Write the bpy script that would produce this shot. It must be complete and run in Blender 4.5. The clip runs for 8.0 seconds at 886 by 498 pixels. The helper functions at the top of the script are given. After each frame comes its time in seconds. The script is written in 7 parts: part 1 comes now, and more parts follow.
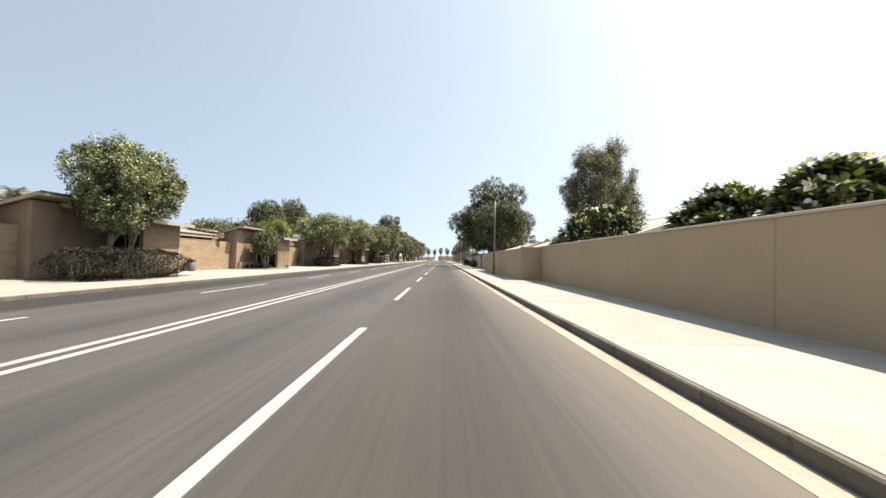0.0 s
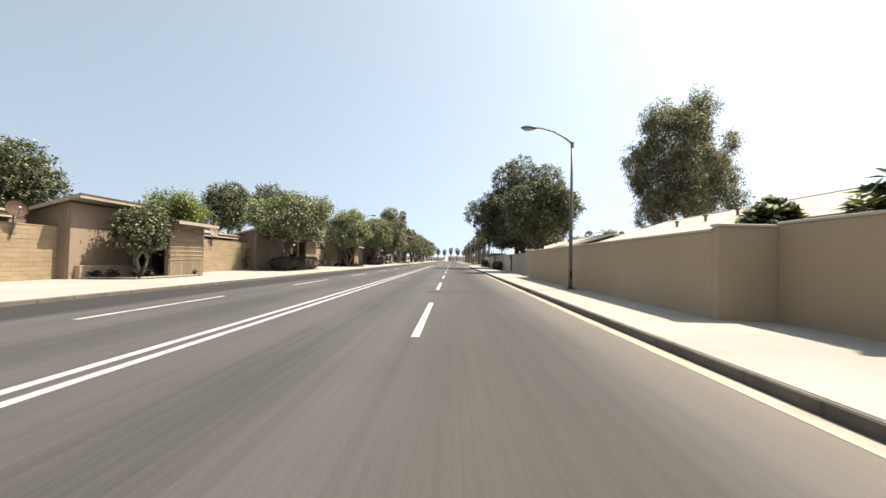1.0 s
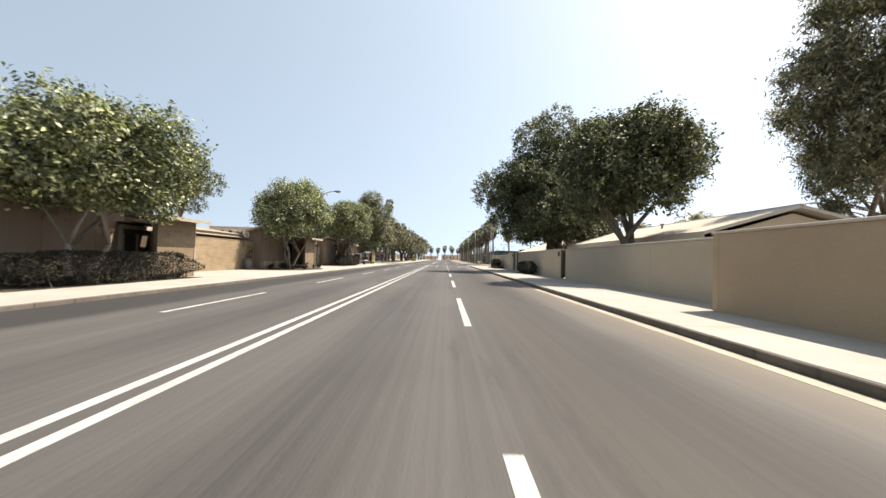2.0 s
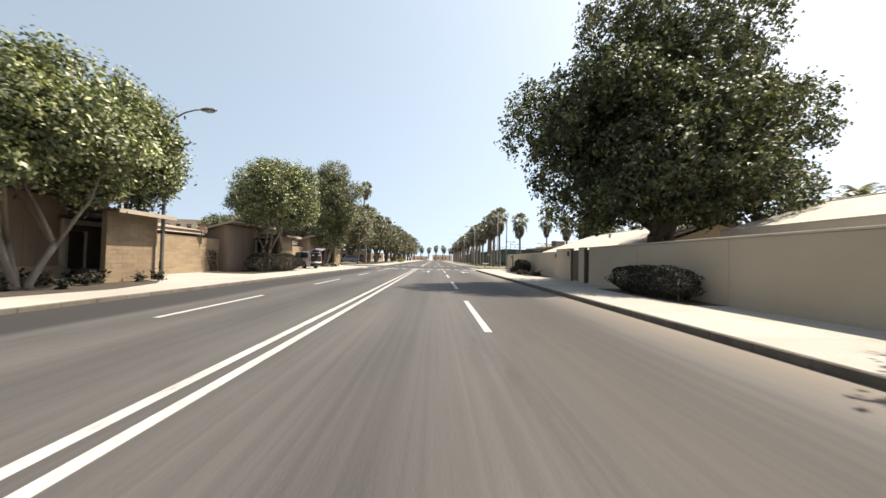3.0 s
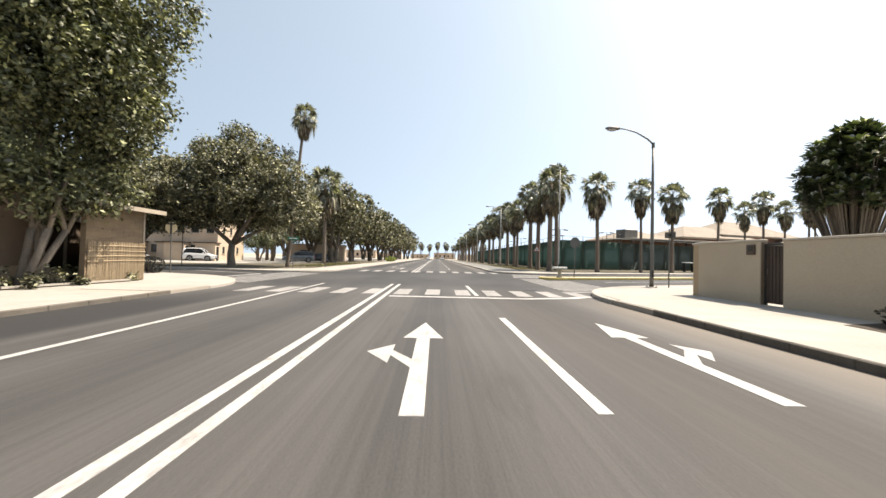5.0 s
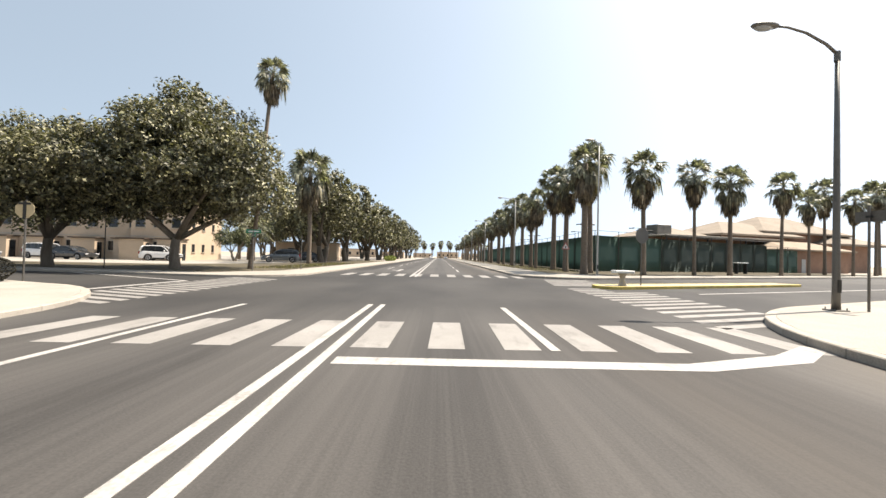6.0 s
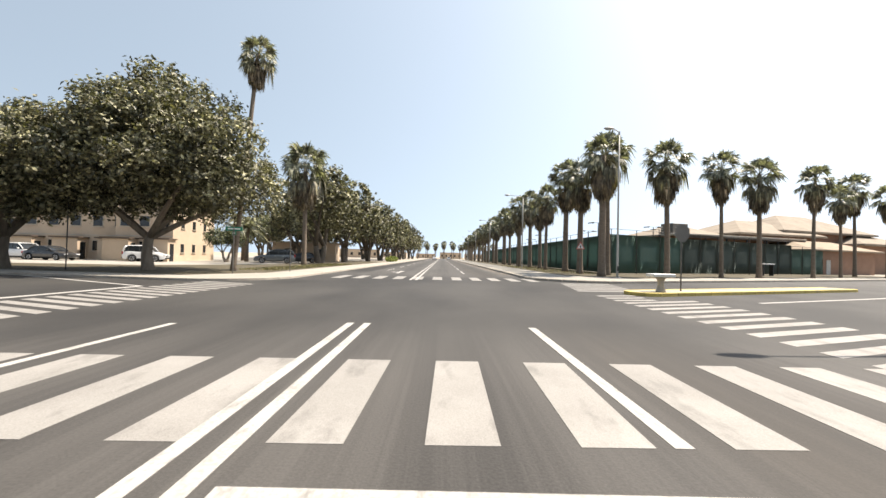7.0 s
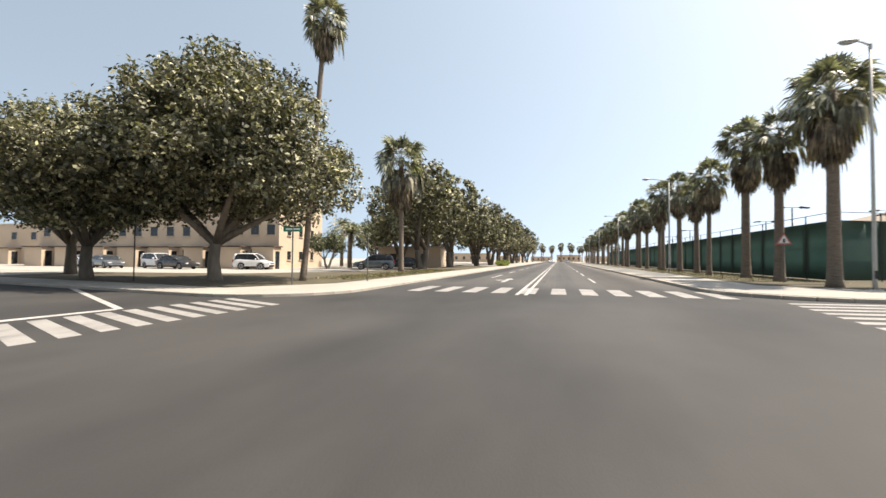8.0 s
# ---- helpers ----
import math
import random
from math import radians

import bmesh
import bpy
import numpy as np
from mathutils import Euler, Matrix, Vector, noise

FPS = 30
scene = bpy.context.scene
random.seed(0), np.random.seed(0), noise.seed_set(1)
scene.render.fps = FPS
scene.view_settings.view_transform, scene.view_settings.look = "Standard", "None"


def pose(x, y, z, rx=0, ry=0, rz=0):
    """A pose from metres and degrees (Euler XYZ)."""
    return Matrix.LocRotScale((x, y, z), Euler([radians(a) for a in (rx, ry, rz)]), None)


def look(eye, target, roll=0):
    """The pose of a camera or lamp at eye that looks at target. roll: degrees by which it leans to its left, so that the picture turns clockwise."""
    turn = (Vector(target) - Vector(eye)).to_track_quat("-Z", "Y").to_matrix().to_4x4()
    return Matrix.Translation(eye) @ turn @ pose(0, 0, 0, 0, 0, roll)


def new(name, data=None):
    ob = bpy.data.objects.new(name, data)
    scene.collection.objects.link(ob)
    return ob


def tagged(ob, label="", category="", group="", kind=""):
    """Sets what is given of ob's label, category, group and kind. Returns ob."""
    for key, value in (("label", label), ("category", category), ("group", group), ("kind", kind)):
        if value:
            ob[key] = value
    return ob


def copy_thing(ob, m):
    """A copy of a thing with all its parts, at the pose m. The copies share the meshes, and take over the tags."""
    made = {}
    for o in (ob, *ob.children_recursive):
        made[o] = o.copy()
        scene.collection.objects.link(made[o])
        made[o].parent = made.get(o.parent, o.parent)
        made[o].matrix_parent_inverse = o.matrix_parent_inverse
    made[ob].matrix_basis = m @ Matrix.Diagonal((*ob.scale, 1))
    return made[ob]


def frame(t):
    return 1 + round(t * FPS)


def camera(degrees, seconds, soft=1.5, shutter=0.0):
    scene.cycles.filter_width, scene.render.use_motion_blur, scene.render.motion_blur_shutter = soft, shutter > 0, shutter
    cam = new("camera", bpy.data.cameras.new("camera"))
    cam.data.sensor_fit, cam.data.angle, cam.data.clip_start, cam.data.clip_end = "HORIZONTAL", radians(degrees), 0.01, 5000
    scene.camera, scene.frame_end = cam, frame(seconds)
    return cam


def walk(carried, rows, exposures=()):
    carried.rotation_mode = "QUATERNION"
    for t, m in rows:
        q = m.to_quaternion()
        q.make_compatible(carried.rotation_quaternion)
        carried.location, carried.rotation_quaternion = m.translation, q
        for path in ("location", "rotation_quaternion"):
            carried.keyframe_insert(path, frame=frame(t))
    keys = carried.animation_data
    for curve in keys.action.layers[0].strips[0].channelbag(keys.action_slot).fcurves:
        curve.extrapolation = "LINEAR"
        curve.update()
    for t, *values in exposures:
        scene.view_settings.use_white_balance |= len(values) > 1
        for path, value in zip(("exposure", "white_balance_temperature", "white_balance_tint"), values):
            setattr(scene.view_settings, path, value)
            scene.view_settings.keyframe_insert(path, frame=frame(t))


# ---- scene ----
LEAN = 1.375
TURNING = {7.8: 0.8, 8: 0.40}  # the car leans as it swings left
PATH = [
    (0, 5.029, 0.000, -0.030, 1.519),
    (0.5, 4.602, 8.306, 1.088, 1.141),
    (1, 4.128, 17.074, 1.304, 1.556),
    (1.5, 3.587, 26.934, 0.964, 1.236),
    (2.8, 2.451, 56.029, -0.932, 1.641),
    (3, 2.452, 60.388, -1.107, 1.478),
    (3.5, 2.260, 71.002, -1.305, 1.299),
    (4, 2.199, 80.857, -1.371, 1.311),
    (4.5, 2.088, 90.146, -1.334, 1.379),
    (4.7, 2.016, 93.179, -1.241, 1.330),
    (5.8, 1.750, 105.121, -0.439, 1.027),
    (6, 1.683, 105.951, -0.582, 1.078),
    (6.5, 1.676, 107.516, -0.305, 0.976),
    (7, 1.642, 108.950, -0.152, 1.154),
    (7.5, 1.421, 111.504, 1.740, 1.229),
    (7.8, 1.370, 114.000, 8.700, 1.440),
    (8, 1.400, 116.350, 16.300, 1.450),
]
EYE = 1.38
cam = camera(96.5, 8.0, soft=1.5, shutter=0.08)
walk(cam, [(t, pose(x, y, EYE, 90 + tilt, 0, yaw) @ pose(0, 0, 0, 0, 0, TURNING.get(t, LEAN))) for t, x, y, yaw, tilt in PATH],
     exposures=[(0, 1.04, 6570, 11.5), (8, 1.04, 6570, 11.5)])

# ---- daylight: a hazy midday sky and one sun, high, ahead and to the right ----
SUN_FROM = Vector((0.47, 0.19, 0.86)).normalized()
world = bpy.data.worlds.new("sky")
scene.world = world
world.use_nodes = True
wn = world.node_tree.nodes
sky = wn.new("ShaderNodeTexSky")
sky.sky_type = "NISHITA"
sky.sun_disc = False
sky.sun_elevation = math.asin(SUN_FROM.z)
sky.sun_rotation = math.atan2(SUN_FROM.x, SUN_FROM.y)
sky.air_density, sky.dust_density, sky.ozone_density = 1.0, 1.3, 0.8
wn["Background"].inputs["Strength"].default_value = 0.118
haze = wn.new("ShaderNodeHueSaturation")
haze.inputs["Saturation"].default_value = 0.55
haze.inputs["Hue"].default_value = 0.476
# thick haze evens the sky out from zenith to horizon
up = wn.new("ShaderNodeTexCoord")
lift = wn.new("ShaderNodeVectorMath")
lift.operation = "ADD"
lift.inputs[1].default_value = (0, 0, 0.34)
even = wn.new("ShaderNodeVectorMath")
even.operation = "NORMALIZE"
world.node_tree.links.new(up.outputs["Generated"], lift.inputs[0])
world.node_tree.links.new(lift.outputs[0], even.inputs[0])
world.node_tree.links.new(even.outputs[0], sky.inputs["Vector"])
world.node_tree.links.new(sky.outputs["Color"], haze.inputs["Color"])
world.node_tree.links.new(haze.outputs["Color"], wn["Background"].inputs["Color"])
sun = new("sun", bpy.data.lights.new("sun", "SUN"))
sun.data.energy, sun.data.angle, sun.data.color = 5.0, radians(0.55), (1.0, 0.905, 0.765)
sun.matrix_world = look(SUN_FROM * 300, (0, 0, 0))


# ---- materials ----
def nodes_of(name):
    m = bpy.data.materials.new(name)
    m.use_nodes = True
    return m, m.node_tree.nodes, m.node_tree.links, m.node_tree.nodes["Principled BSDF"]


def ramp(ns, ls, source, stops):
    r = ns.new("ShaderNodeValToRGB")
    el = r.color_ramp.elements
    while len(el) < len(stops):
        el.new(0.5)
    for e, (p, c) in zip(el, stops):
        e.position, e.color = p, (*c, 1)
    ls.new(source, r.inputs["Fac"])
    return r.outputs["Color"]


def blend(ns, ls, fac, a, b, kind="MIX"):
    x = ns.new("ShaderNodeMix")
    x.data_type, x.blend_type = "RGBA", kind
    for slot, v in ((0, fac), (6, a), (7, b)):
        if isinstance(v, (int, float)):
            x.inputs[slot].default_value = v
        elif isinstance(v, tuple):
            x.inputs[slot].default_value = (*v, 1)
        else:
            ls.new(v, x.inputs[slot])
    return x.outputs[2]


def spots(ns, ls, scale, detail=4.0, stretch=None, world_space=True, rough=0.55):
    n = ns.new("ShaderNodeTexNoise")
    n.inputs["Scale"].default_value, n.inputs["Detail"].default_value = scale, detail
    n.inputs["Roughness"].default_value = rough
    src = ns.new("ShaderNodeNewGeometry").outputs["Position"] if world_space else ns.new("ShaderNodeTexCoord").outputs["Object"]
    if stretch:
        mp = ns.new("ShaderNodeMapping")
        mp.inputs["Scale"].default_value = stretch
        ls.new(src, mp.inputs["Vector"])
        src = mp.outputs["Vector"]
    ls.new(src, n.inputs["Vector"])
    return n.outputs["Fac"]


def surface(name, dark, light, scale=3.0, fine=60.0, bump=0.15, rough=0.85, metal=0.0, stain=None, vary=0.0, world_space=True, stretch=None):
    """A weathered surface: broad patches, fine grain, relief; vary: how far single pieces differ."""
    m, ns, ls, p = nodes_of(name)
    broad, grain = spots(ns, ls, scale, 5, stretch, world_space), spots(ns, ls, fine, 3, None, world_space)
    col = ramp(ns, ls, broad, [(0.32, dark), (0.68, light)])
    col = blend(ns, ls, 0.35, col, ramp(ns, ls, grain, [(0.3, tuple(0.55 * v for v in dark)), (0.7, tuple(min(1, 1.2 * v) for v in light))]))
    if stain:
        big = spots(ns, ls, stain[1], 6, stain[2] if len(stain) > 2 else None, world_space, 0.65)
        x = ns.new("ShaderNodeMapRange")
        x.inputs[1].default_value, x.inputs[2].default_value, x.inputs[4].default_value = 0.52, 0.75, stain[3] if len(stain) > 3 else 0.6
        ls.new(big, x.inputs[0])
        col = blend(ns, ls, x.outputs[0], col, stain[0])
    if vary:
        info = ns.new("ShaderNodeObjectInfo")
        hv = ns.new("ShaderNodeHueSaturation")
        r = ns.new("ShaderNodeMapRange")
        r.inputs[3].default_value, r.inputs[4].default_value = 1 - vary, 1 + vary
        ls.new(info.outputs["Random"], r.inputs[0])
        ls.new(r.outputs[0], hv.inputs["Value"])
        ls.new(col, hv.inputs["Color"])
        col = hv.outputs["Color"]
    ls.new(col, p.inputs["Base Color"])
    p.inputs["Roughness"].default_value, p.inputs["Metallic"].default_value = rough, metal
    if bump:
        b = ns.new("ShaderNodeBump")
        b.inputs["Strength"].default_value, b.inputs["Distance"].default_value = bump, 0.02
        ls.new(grain, b.inputs["Height"])
        ls.new(b.outputs["Normal"], p.inputs["Normal"])
    return m


def leaf_material(name, dark, light, through_light=0.25, rough=0.42):
    m, ns, ls, p = nodes_of(name)
    geo = ns.new("ShaderNodeNewGeometry")
    mid = tuple(0.5 * (a + b) for a, b in zip(dark, light))
    # random tone per leaf; the palest few are sunlit highlights put into the colour
    col = ramp(ns, ls, geo.outputs["Random Per Island"], [(0.0, dark), (0.55, mid), (0.86, light), (1.0, tuple(min(1, 1.9 * v) for v in light))])
    # light and dark clumps: the crown's shading multiplied into the leaf colour
    clump = spots(ns, ls, 1.5, 3)
    col = blend(ns, ls, 1.0, col, ramp(ns, ls, clump, [(0.39, (0.44, 0.45, 0.46)), (0.61, (1.40, 1.36, 1.26))]), "MULTIPLY")
    ls.new(col, p.inputs["Base Color"])
    p.inputs["Roughness"].default_value = rough
    t = ns.new("ShaderNodeBsdfTranslucent")
    ls.new(blend(ns, ls, 1.0, col, (0.9, 1.0, 0.5), "MULTIPLY"), t.inputs["Color"])
    mix = ns.new("ShaderNodeMixShader")
    mix.inputs[0].default_value = through_light
    ls.new(p.outputs[0], mix.inputs[1])
    ls.new(t.outputs[0], mix.inputs[2])
    ls.new(mix.outputs[0], ns["Material Output"].inputs["Surface"])
    return m


def asphalt_material():
    """Sun-bleached asphalt: pale wheel tracks, an oil-dark strip in each lane, patches and grain drawn out along the road."""
    m, ns, ls, p = nodes_of("asphalt")
    pos = ns.new("ShaderNodeNewGeometry").outputs["Position"]
    sep = ns.new("ShaderNodeSeparateXYZ")
    ls.new(pos, sep.inputs[0])
    wob = spots(ns, ls, 0.12, 3)
    across = ns.new("ShaderNodeMath")
    across.operation = "MULTIPLY_ADD"
    ls.new(wob, across.inputs[0])
    across.inputs[1].default_value = 0.7
    ls.new(sep.outputs["X"], across.inputs[2])
    def lane(period, shift):
        w = ns.new("ShaderNodeMath")
        w.operation = "MULTIPLY_ADD"
        ls.new(across.outputs[0], w.inputs[0])
        w.inputs[1].default_value, w.inputs[2].default_value = 2 * math.pi / period, shift
        c = ns.new("ShaderNodeMath")
        c.operation = "COSINE"
        ls.new(w.outputs[0], c.inputs[0])
        r = ns.new("ShaderNodeMapRange")
        r.inputs[1].default_value, r.inputs[2].default_value = -1, 1
        ls.new(c.outputs[0], r.inputs[0])
        return r.outputs[0]
    tracks, oil = lane(1.77, 1.58), lane(3.53, 2.33)
    grain = spots(ns, ls, 45, 4)
    streak = spots(ns, ls, 1.0, 5, (3.2, 0.09, 1))
    patch = spots(ns, ls, 0.22, 5, (1, 0.5, 1))
    col = ramp(ns, ls, streak, [(0.34, (0.026, 0.0225, 0.0189)), (0.66, (0.080, 0.0678, 0.0554))])
    col = blend(ns, ls, 0.42, col, ramp(ns, ls, tracks, [(0.1, (0.022, 0.0193, 0.0162)), (0.9, (0.108, 0.0922, 0.0750))]))
    col = blend(ns, ls, 0.50, col, ramp(ns, ls, oil, [(0.35, (0.088, 0.0753, 0.0614)), (0.95, (0.013, 0.0113, 0.0099))]))
    col = blend(ns, ls, 0.36, col, ramp(ns, ls, patch, [(0.38, (0.018, 0.0156, 0.0135)), (0.62, (0.090, 0.0771, 0.0630))]))
    col = blend(ns, ls, 0.35, col, ramp(ns, ls, grain, [(0.3, (0.018, 0.0156, 0.0135)), (0.7, (0.085, 0.0725, 0.0596))]))
    # thin tyre streaks
    fine = spots(ns, ls, 1.0, 4, (8.0, 0.05, 1), True, 0.7)
    col = blend(ns, ls, 0.15, col, ramp(ns, ls, fine, [(0.42, (0.016, 0.0145, 0.0128)), (0.58, (0.090, 0.0801, 0.0684))]))
    # the kerb-side lane, driven over and patched most, is darker; the others are bleached
    near, far = ns.new("ShaderNodeMapRange"), ns.new("ShaderNodeMapRange")
    for node, a, b in ((near, 3.7, 4.7), (far, 6.9, 5.9)):
        node.inputs[1].default_value, node.inputs[2].default_value = a, b
        ls.new(across.outputs[0], node.inputs[0])
    worn = ns.new("ShaderNodeMath")
    worn.operation = "MULTIPLY"
    ls.new(near.outputs[0], worn.inputs[0])
    ls.new(far.outputs[0], worn.inputs[1])
    bleach = ns.new("ShaderNodeHueSaturation")
    bleach.inputs["Value"].default_value, bleach.inputs["Saturation"].default_value = 0.93, 0.5
    ls.new(col, bleach.inputs["Color"])
    col = blend(ns, ls, worn.outputs[0], bleach.outputs["Color"], blend(ns, ls, 0.45, col, (0.020, 0.018, 0.016)))
    # sealed cracks and old repairs: dark blotches drawn along the lanes
    seal = ns.new("ShaderNodeMapRange")
    seal.inputs[1].default_value, seal.inputs[2].default_value, seal.inputs[4].default_value = 0.58, 0.66, 0.5
    ls.new(spots(ns, ls, 0.5, 6, (1.6, 0.22, 1), True, 0.7), seal.inputs[0])
    col = blend(ns, ls, seal.outputs[0], col, (0.024, 0.0215, 0.019))
    # how far from the middle of the junction: its asphalt has no gutters
    reach = ns.new("ShaderNodeMath")
    reach.operation = "ADD"
    ls.new(sep.outputs["Y"], reach.inputs[0])
    reach.inputs[1].default_value = -126.0
    span = ns.new("ShaderNodeMath")
    span.operation = "ABSOLUTE"
    ls.new(reach.outputs[0], span.inputs[0])
    clear = ns.new("ShaderNodeMapRange")
    clear.inputs[1].default_value, clear.inputs[2].default_value = 13.5, 18.0
    ls.new(span.outputs[0], clear.inputs[0])
    # the middle of the junction was laid anew and is darker
    fresh = ns.new("ShaderNodeMapRange")
    fresh.inputs[1].default_value, fresh.inputs[2].default_value, fresh.inputs[3].default_value, fresh.inputs[4].default_value = 8.5, 12.5, 0.90, 0.0
    ls.new(span.outputs[0], fresh.inputs[0])
    col = blend(ns, ls, fresh.outputs[0], col, ramp(ns, ls, patch, [(0.36, (0.0105, 0.0097, 0.009)), (0.64, (0.037, 0.0345, 0.0315))]))
    # fresh dark strip along the houses' kerb, dusty pale gutter along the other
    for edge, inner, amount, tone in ((-3.95, -4.3, 0.93, (0.0150, 0.0135, 0.0122)), (6.5, 7.9, 0.7, (0.16, 0.1311, 0.0990))):
        shoulder = ns.new("ShaderNodeMapRange")
        shoulder.inputs[1].default_value, shoulder.inputs[2].default_value = edge, inner
        shoulder.inputs[4].default_value = amount
        ls.new(across.outputs[0], shoulder.inputs[0])
        within = ns.new("ShaderNodeMapRange")
        within.inputs[1].default_value, within.inputs[2].default_value = (8.1, 8.9) if edge > 0 else (-7.2, -8.0)
        within.inputs[3].default_value, within.inputs[4].default_value = 1.0, 0.0 if edge > 0 else 0.5
        ls.new(across.outputs[0], within.inputs[0])
        both = ns.new("ShaderNodeMath")
        both.operation = "MULTIPLY"
        ls.new(shoulder.outputs[0], both.inputs[0])
        ls.new(within.outputs[0], both.inputs[1])
        away = ns.new("ShaderNodeMath")
        away.operation = "MULTIPLY"
        ls.new(both.outputs[0], away.inputs[0])
        ls.new(clear.outputs[0], away.inputs[1])
        col = blend(ns, ls, away.outputs[0], col, tone)
    ls.new(col, p.inputs["Base Color"])
    p.inputs["Roughness"].default_value = 0.82
    b = ns.new("ShaderNodeBump")
    b.inputs["Strength"].default_value, b.inputs["Distance"].default_value = 0.25, 0.01
    ls.new(grain, b.inputs["Height"])
    ls.new(b.outputs["Normal"], p.inputs["Normal"])
    return m


def paint_material(name, color, rough=0.35, metal=0.0, coat=0.0):
    m, ns, ls, p = nodes_of(name)
    dust = spots(ns, ls, 2.5, 5, None, False)
    ls.new(ramp(ns, ls, dust, [(0.35, color), (0.8, tuple(0.8 * v + 0.05 for v in color))]), p.inputs["Base Color"])
    p.inputs["Roughness"].default_value, p.inputs["Metallic"].default_value, p.inputs["Coat Weight"].default_value = rough, metal, coat
    return m


def glass_material():
    m, ns, ls, p = nodes_of("window_glass")
    ls.new(ramp(ns, ls, spots(ns, ls, 1.5, 3), [(0.3, (0.012, 0.014, 0.016)), (0.7, (0.03, 0.034, 0.038))]), p.inputs["Base Color"])
    p.inputs["Roughness"].default_value, p.inputs["Coat Weight"].default_value = 0.16, 0.0
    return m


ASPHALT = asphalt_material()
LINE = surface("road_paint_white", (0.285, 0.272, 0.252), (0.430, 0.415, 0.393), 1.2, 25, 0.1, 0.7, stain=((0.082, 0.078, 0.074), 3.5, (2, 0.6, 1), 0.6))
ZEBRA = surface("worn_zebra_paint", (0.192, 0.1818, 0.1677), (0.297, 0.2842, 0.2662), 0.7, 80, 0.1, 0.75, stain=((0.0896, 0.08448, 0.07808), 1.6, (1.5, 0.5, 1), 0.75))
LINE_YELLOW = surface("dusty_gutter", (0.246, 0.2173, 0.164), (0.3608, 0.3239, 0.2542), 1.0, 25, 0.15, 0.85, stain=((0.1312, 0.1164, 0.0943), 1.3, (2, 0.3, 1), 0.8))
PAVING = surface("pale_concrete", (0.278, 0.256, 0.222), (0.346, 0.325, 0.287), 0.5, 35, 0.12, 0.9, stain=((0.2179, 0.1918, 0.1512), 0.8, None, 0.45), vary=0.05)
SUBBASE = surface("joint_sand", (0.2788, 0.246, 0.205), (0.3526, 0.3157, 0.2624), 2, 50, 0.2, 0.95)
KERB = surface("kerb_concrete", (0.2952, 0.2665, 0.2255), (0.3936, 0.3608, 0.3116), 1.2, 40, 0.2, 0.9, stain=((0.1968, 0.1722, 0.1394), 1.4, None, 0.5), vary=0.04)
# Blotched concrete with the shade of the right kerb's road face put into its colour.
KERB_SHADED = surface("shaded_kerb", (0.085, 0.073, 0.058), (0.150, 0.131, 0.106), 1.5, 40, 0.25, 0.92, stain=((0.045, 0.039, 0.032), 1.4, None, 0.6), vary=0.06)
KERB_YELLOW = surface("kerb_yellow", (0.4264, 0.328, 0.082), (0.5904, 0.4756, 0.1476), 1.5, 40, 0.15, 0.8, stain=((0.246, 0.2132, 0.1476), 1.8, None, 0.7), vary=0.08)
SAND = surface("dry_sand", (0.2886, 0.2427, 0.1837), (0.3805, 0.328, 0.2558), 0.15, 8, 0.3, 0.95, stain=((0.223, 0.1902, 0.1312), 0.1, None, 0.6))
SOIL = surface("soil", (0.02296, 0.01722, 0.01148), (0.05453, 0.04133, 0.02755), 2.5, 30, 0.5, 0.95, stain=((0.09184, 0.07175, 0.04879), 0.8, None, 0.5))
GRASS_GROUND = surface("dry_lawn", (0.045, 0.038, 0.021), (0.092, 0.076, 0.044), 0.9, 18, 0.5, 0.95, stain=((0.120, 0.095, 0.060), 0.5, None, 0.5))
STUCCO = surface("beige_stucco", (0.3607, 0.2695, 0.1711), (0.4216, 0.3233, 0.2102), 0.35, 70, 0.18, 0.9, stain=((0.2955, 0.213, 0.1293), 0.45, (1, 0.5, 1.6), 0.4))
STUCCO_PALE = surface("cream_stucco", (0.41, 0.3403, 0.2506), (0.4715, 0.3977, 0.2983), 0.35, 70, 0.18, 0.9, stain=((0.3444, 0.2747, 0.1909), 0.45, (1, 0.5, 1.6), 0.4))
COPING = surface("pale_coping", (0.433, 0.3805, 0.3083), (0.5117, 0.4592, 0.3805), 0.8, 50, 0.12, 0.88, stain=((0.328, 0.2821, 0.2165), 1.4, None, 0.5))
BLOCK = surface("tan_block", (0.2386, 0.1732, 0.1017), (0.3102, 0.2338, 0.1433), 1.3, 45, 0.35, 0.92, stain=((0.1074, 0.07557, 0.04625), 0.9, (1, 0.6, 5), 0.6), vary=0.09)
# BLOCK made darker and browner: shade under the porch eaves put into the colour.
BLOCK_SHADED = surface("shaded_block", (0.184, 0.131, 0.078), (0.238, 0.178, 0.112), 1.3, 45, 0.35, 0.92, stain=((0.090, 0.063, 0.040), 0.9, (1, 0.6, 5), 0.6), vary=0.09)
MORTAR = surface("mortar", (0.1804, 0.1337, 0.08528), (0.2296, 0.1747, 0.1164), 3, 60, 0.3, 0.95)
HOUSE = surface("tan_render", (0.1963, 0.1382, 0.09282), (0.2411, 0.1736, 0.1197), 0.5, 60, 0.2, 0.9, stain=((0.1171, 0.08167, 0.05245), 0.7, (1, 1, 0.4), 0.4))
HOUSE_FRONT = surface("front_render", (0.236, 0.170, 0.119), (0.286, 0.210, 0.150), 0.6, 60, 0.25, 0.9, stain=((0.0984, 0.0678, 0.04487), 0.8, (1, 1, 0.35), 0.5))
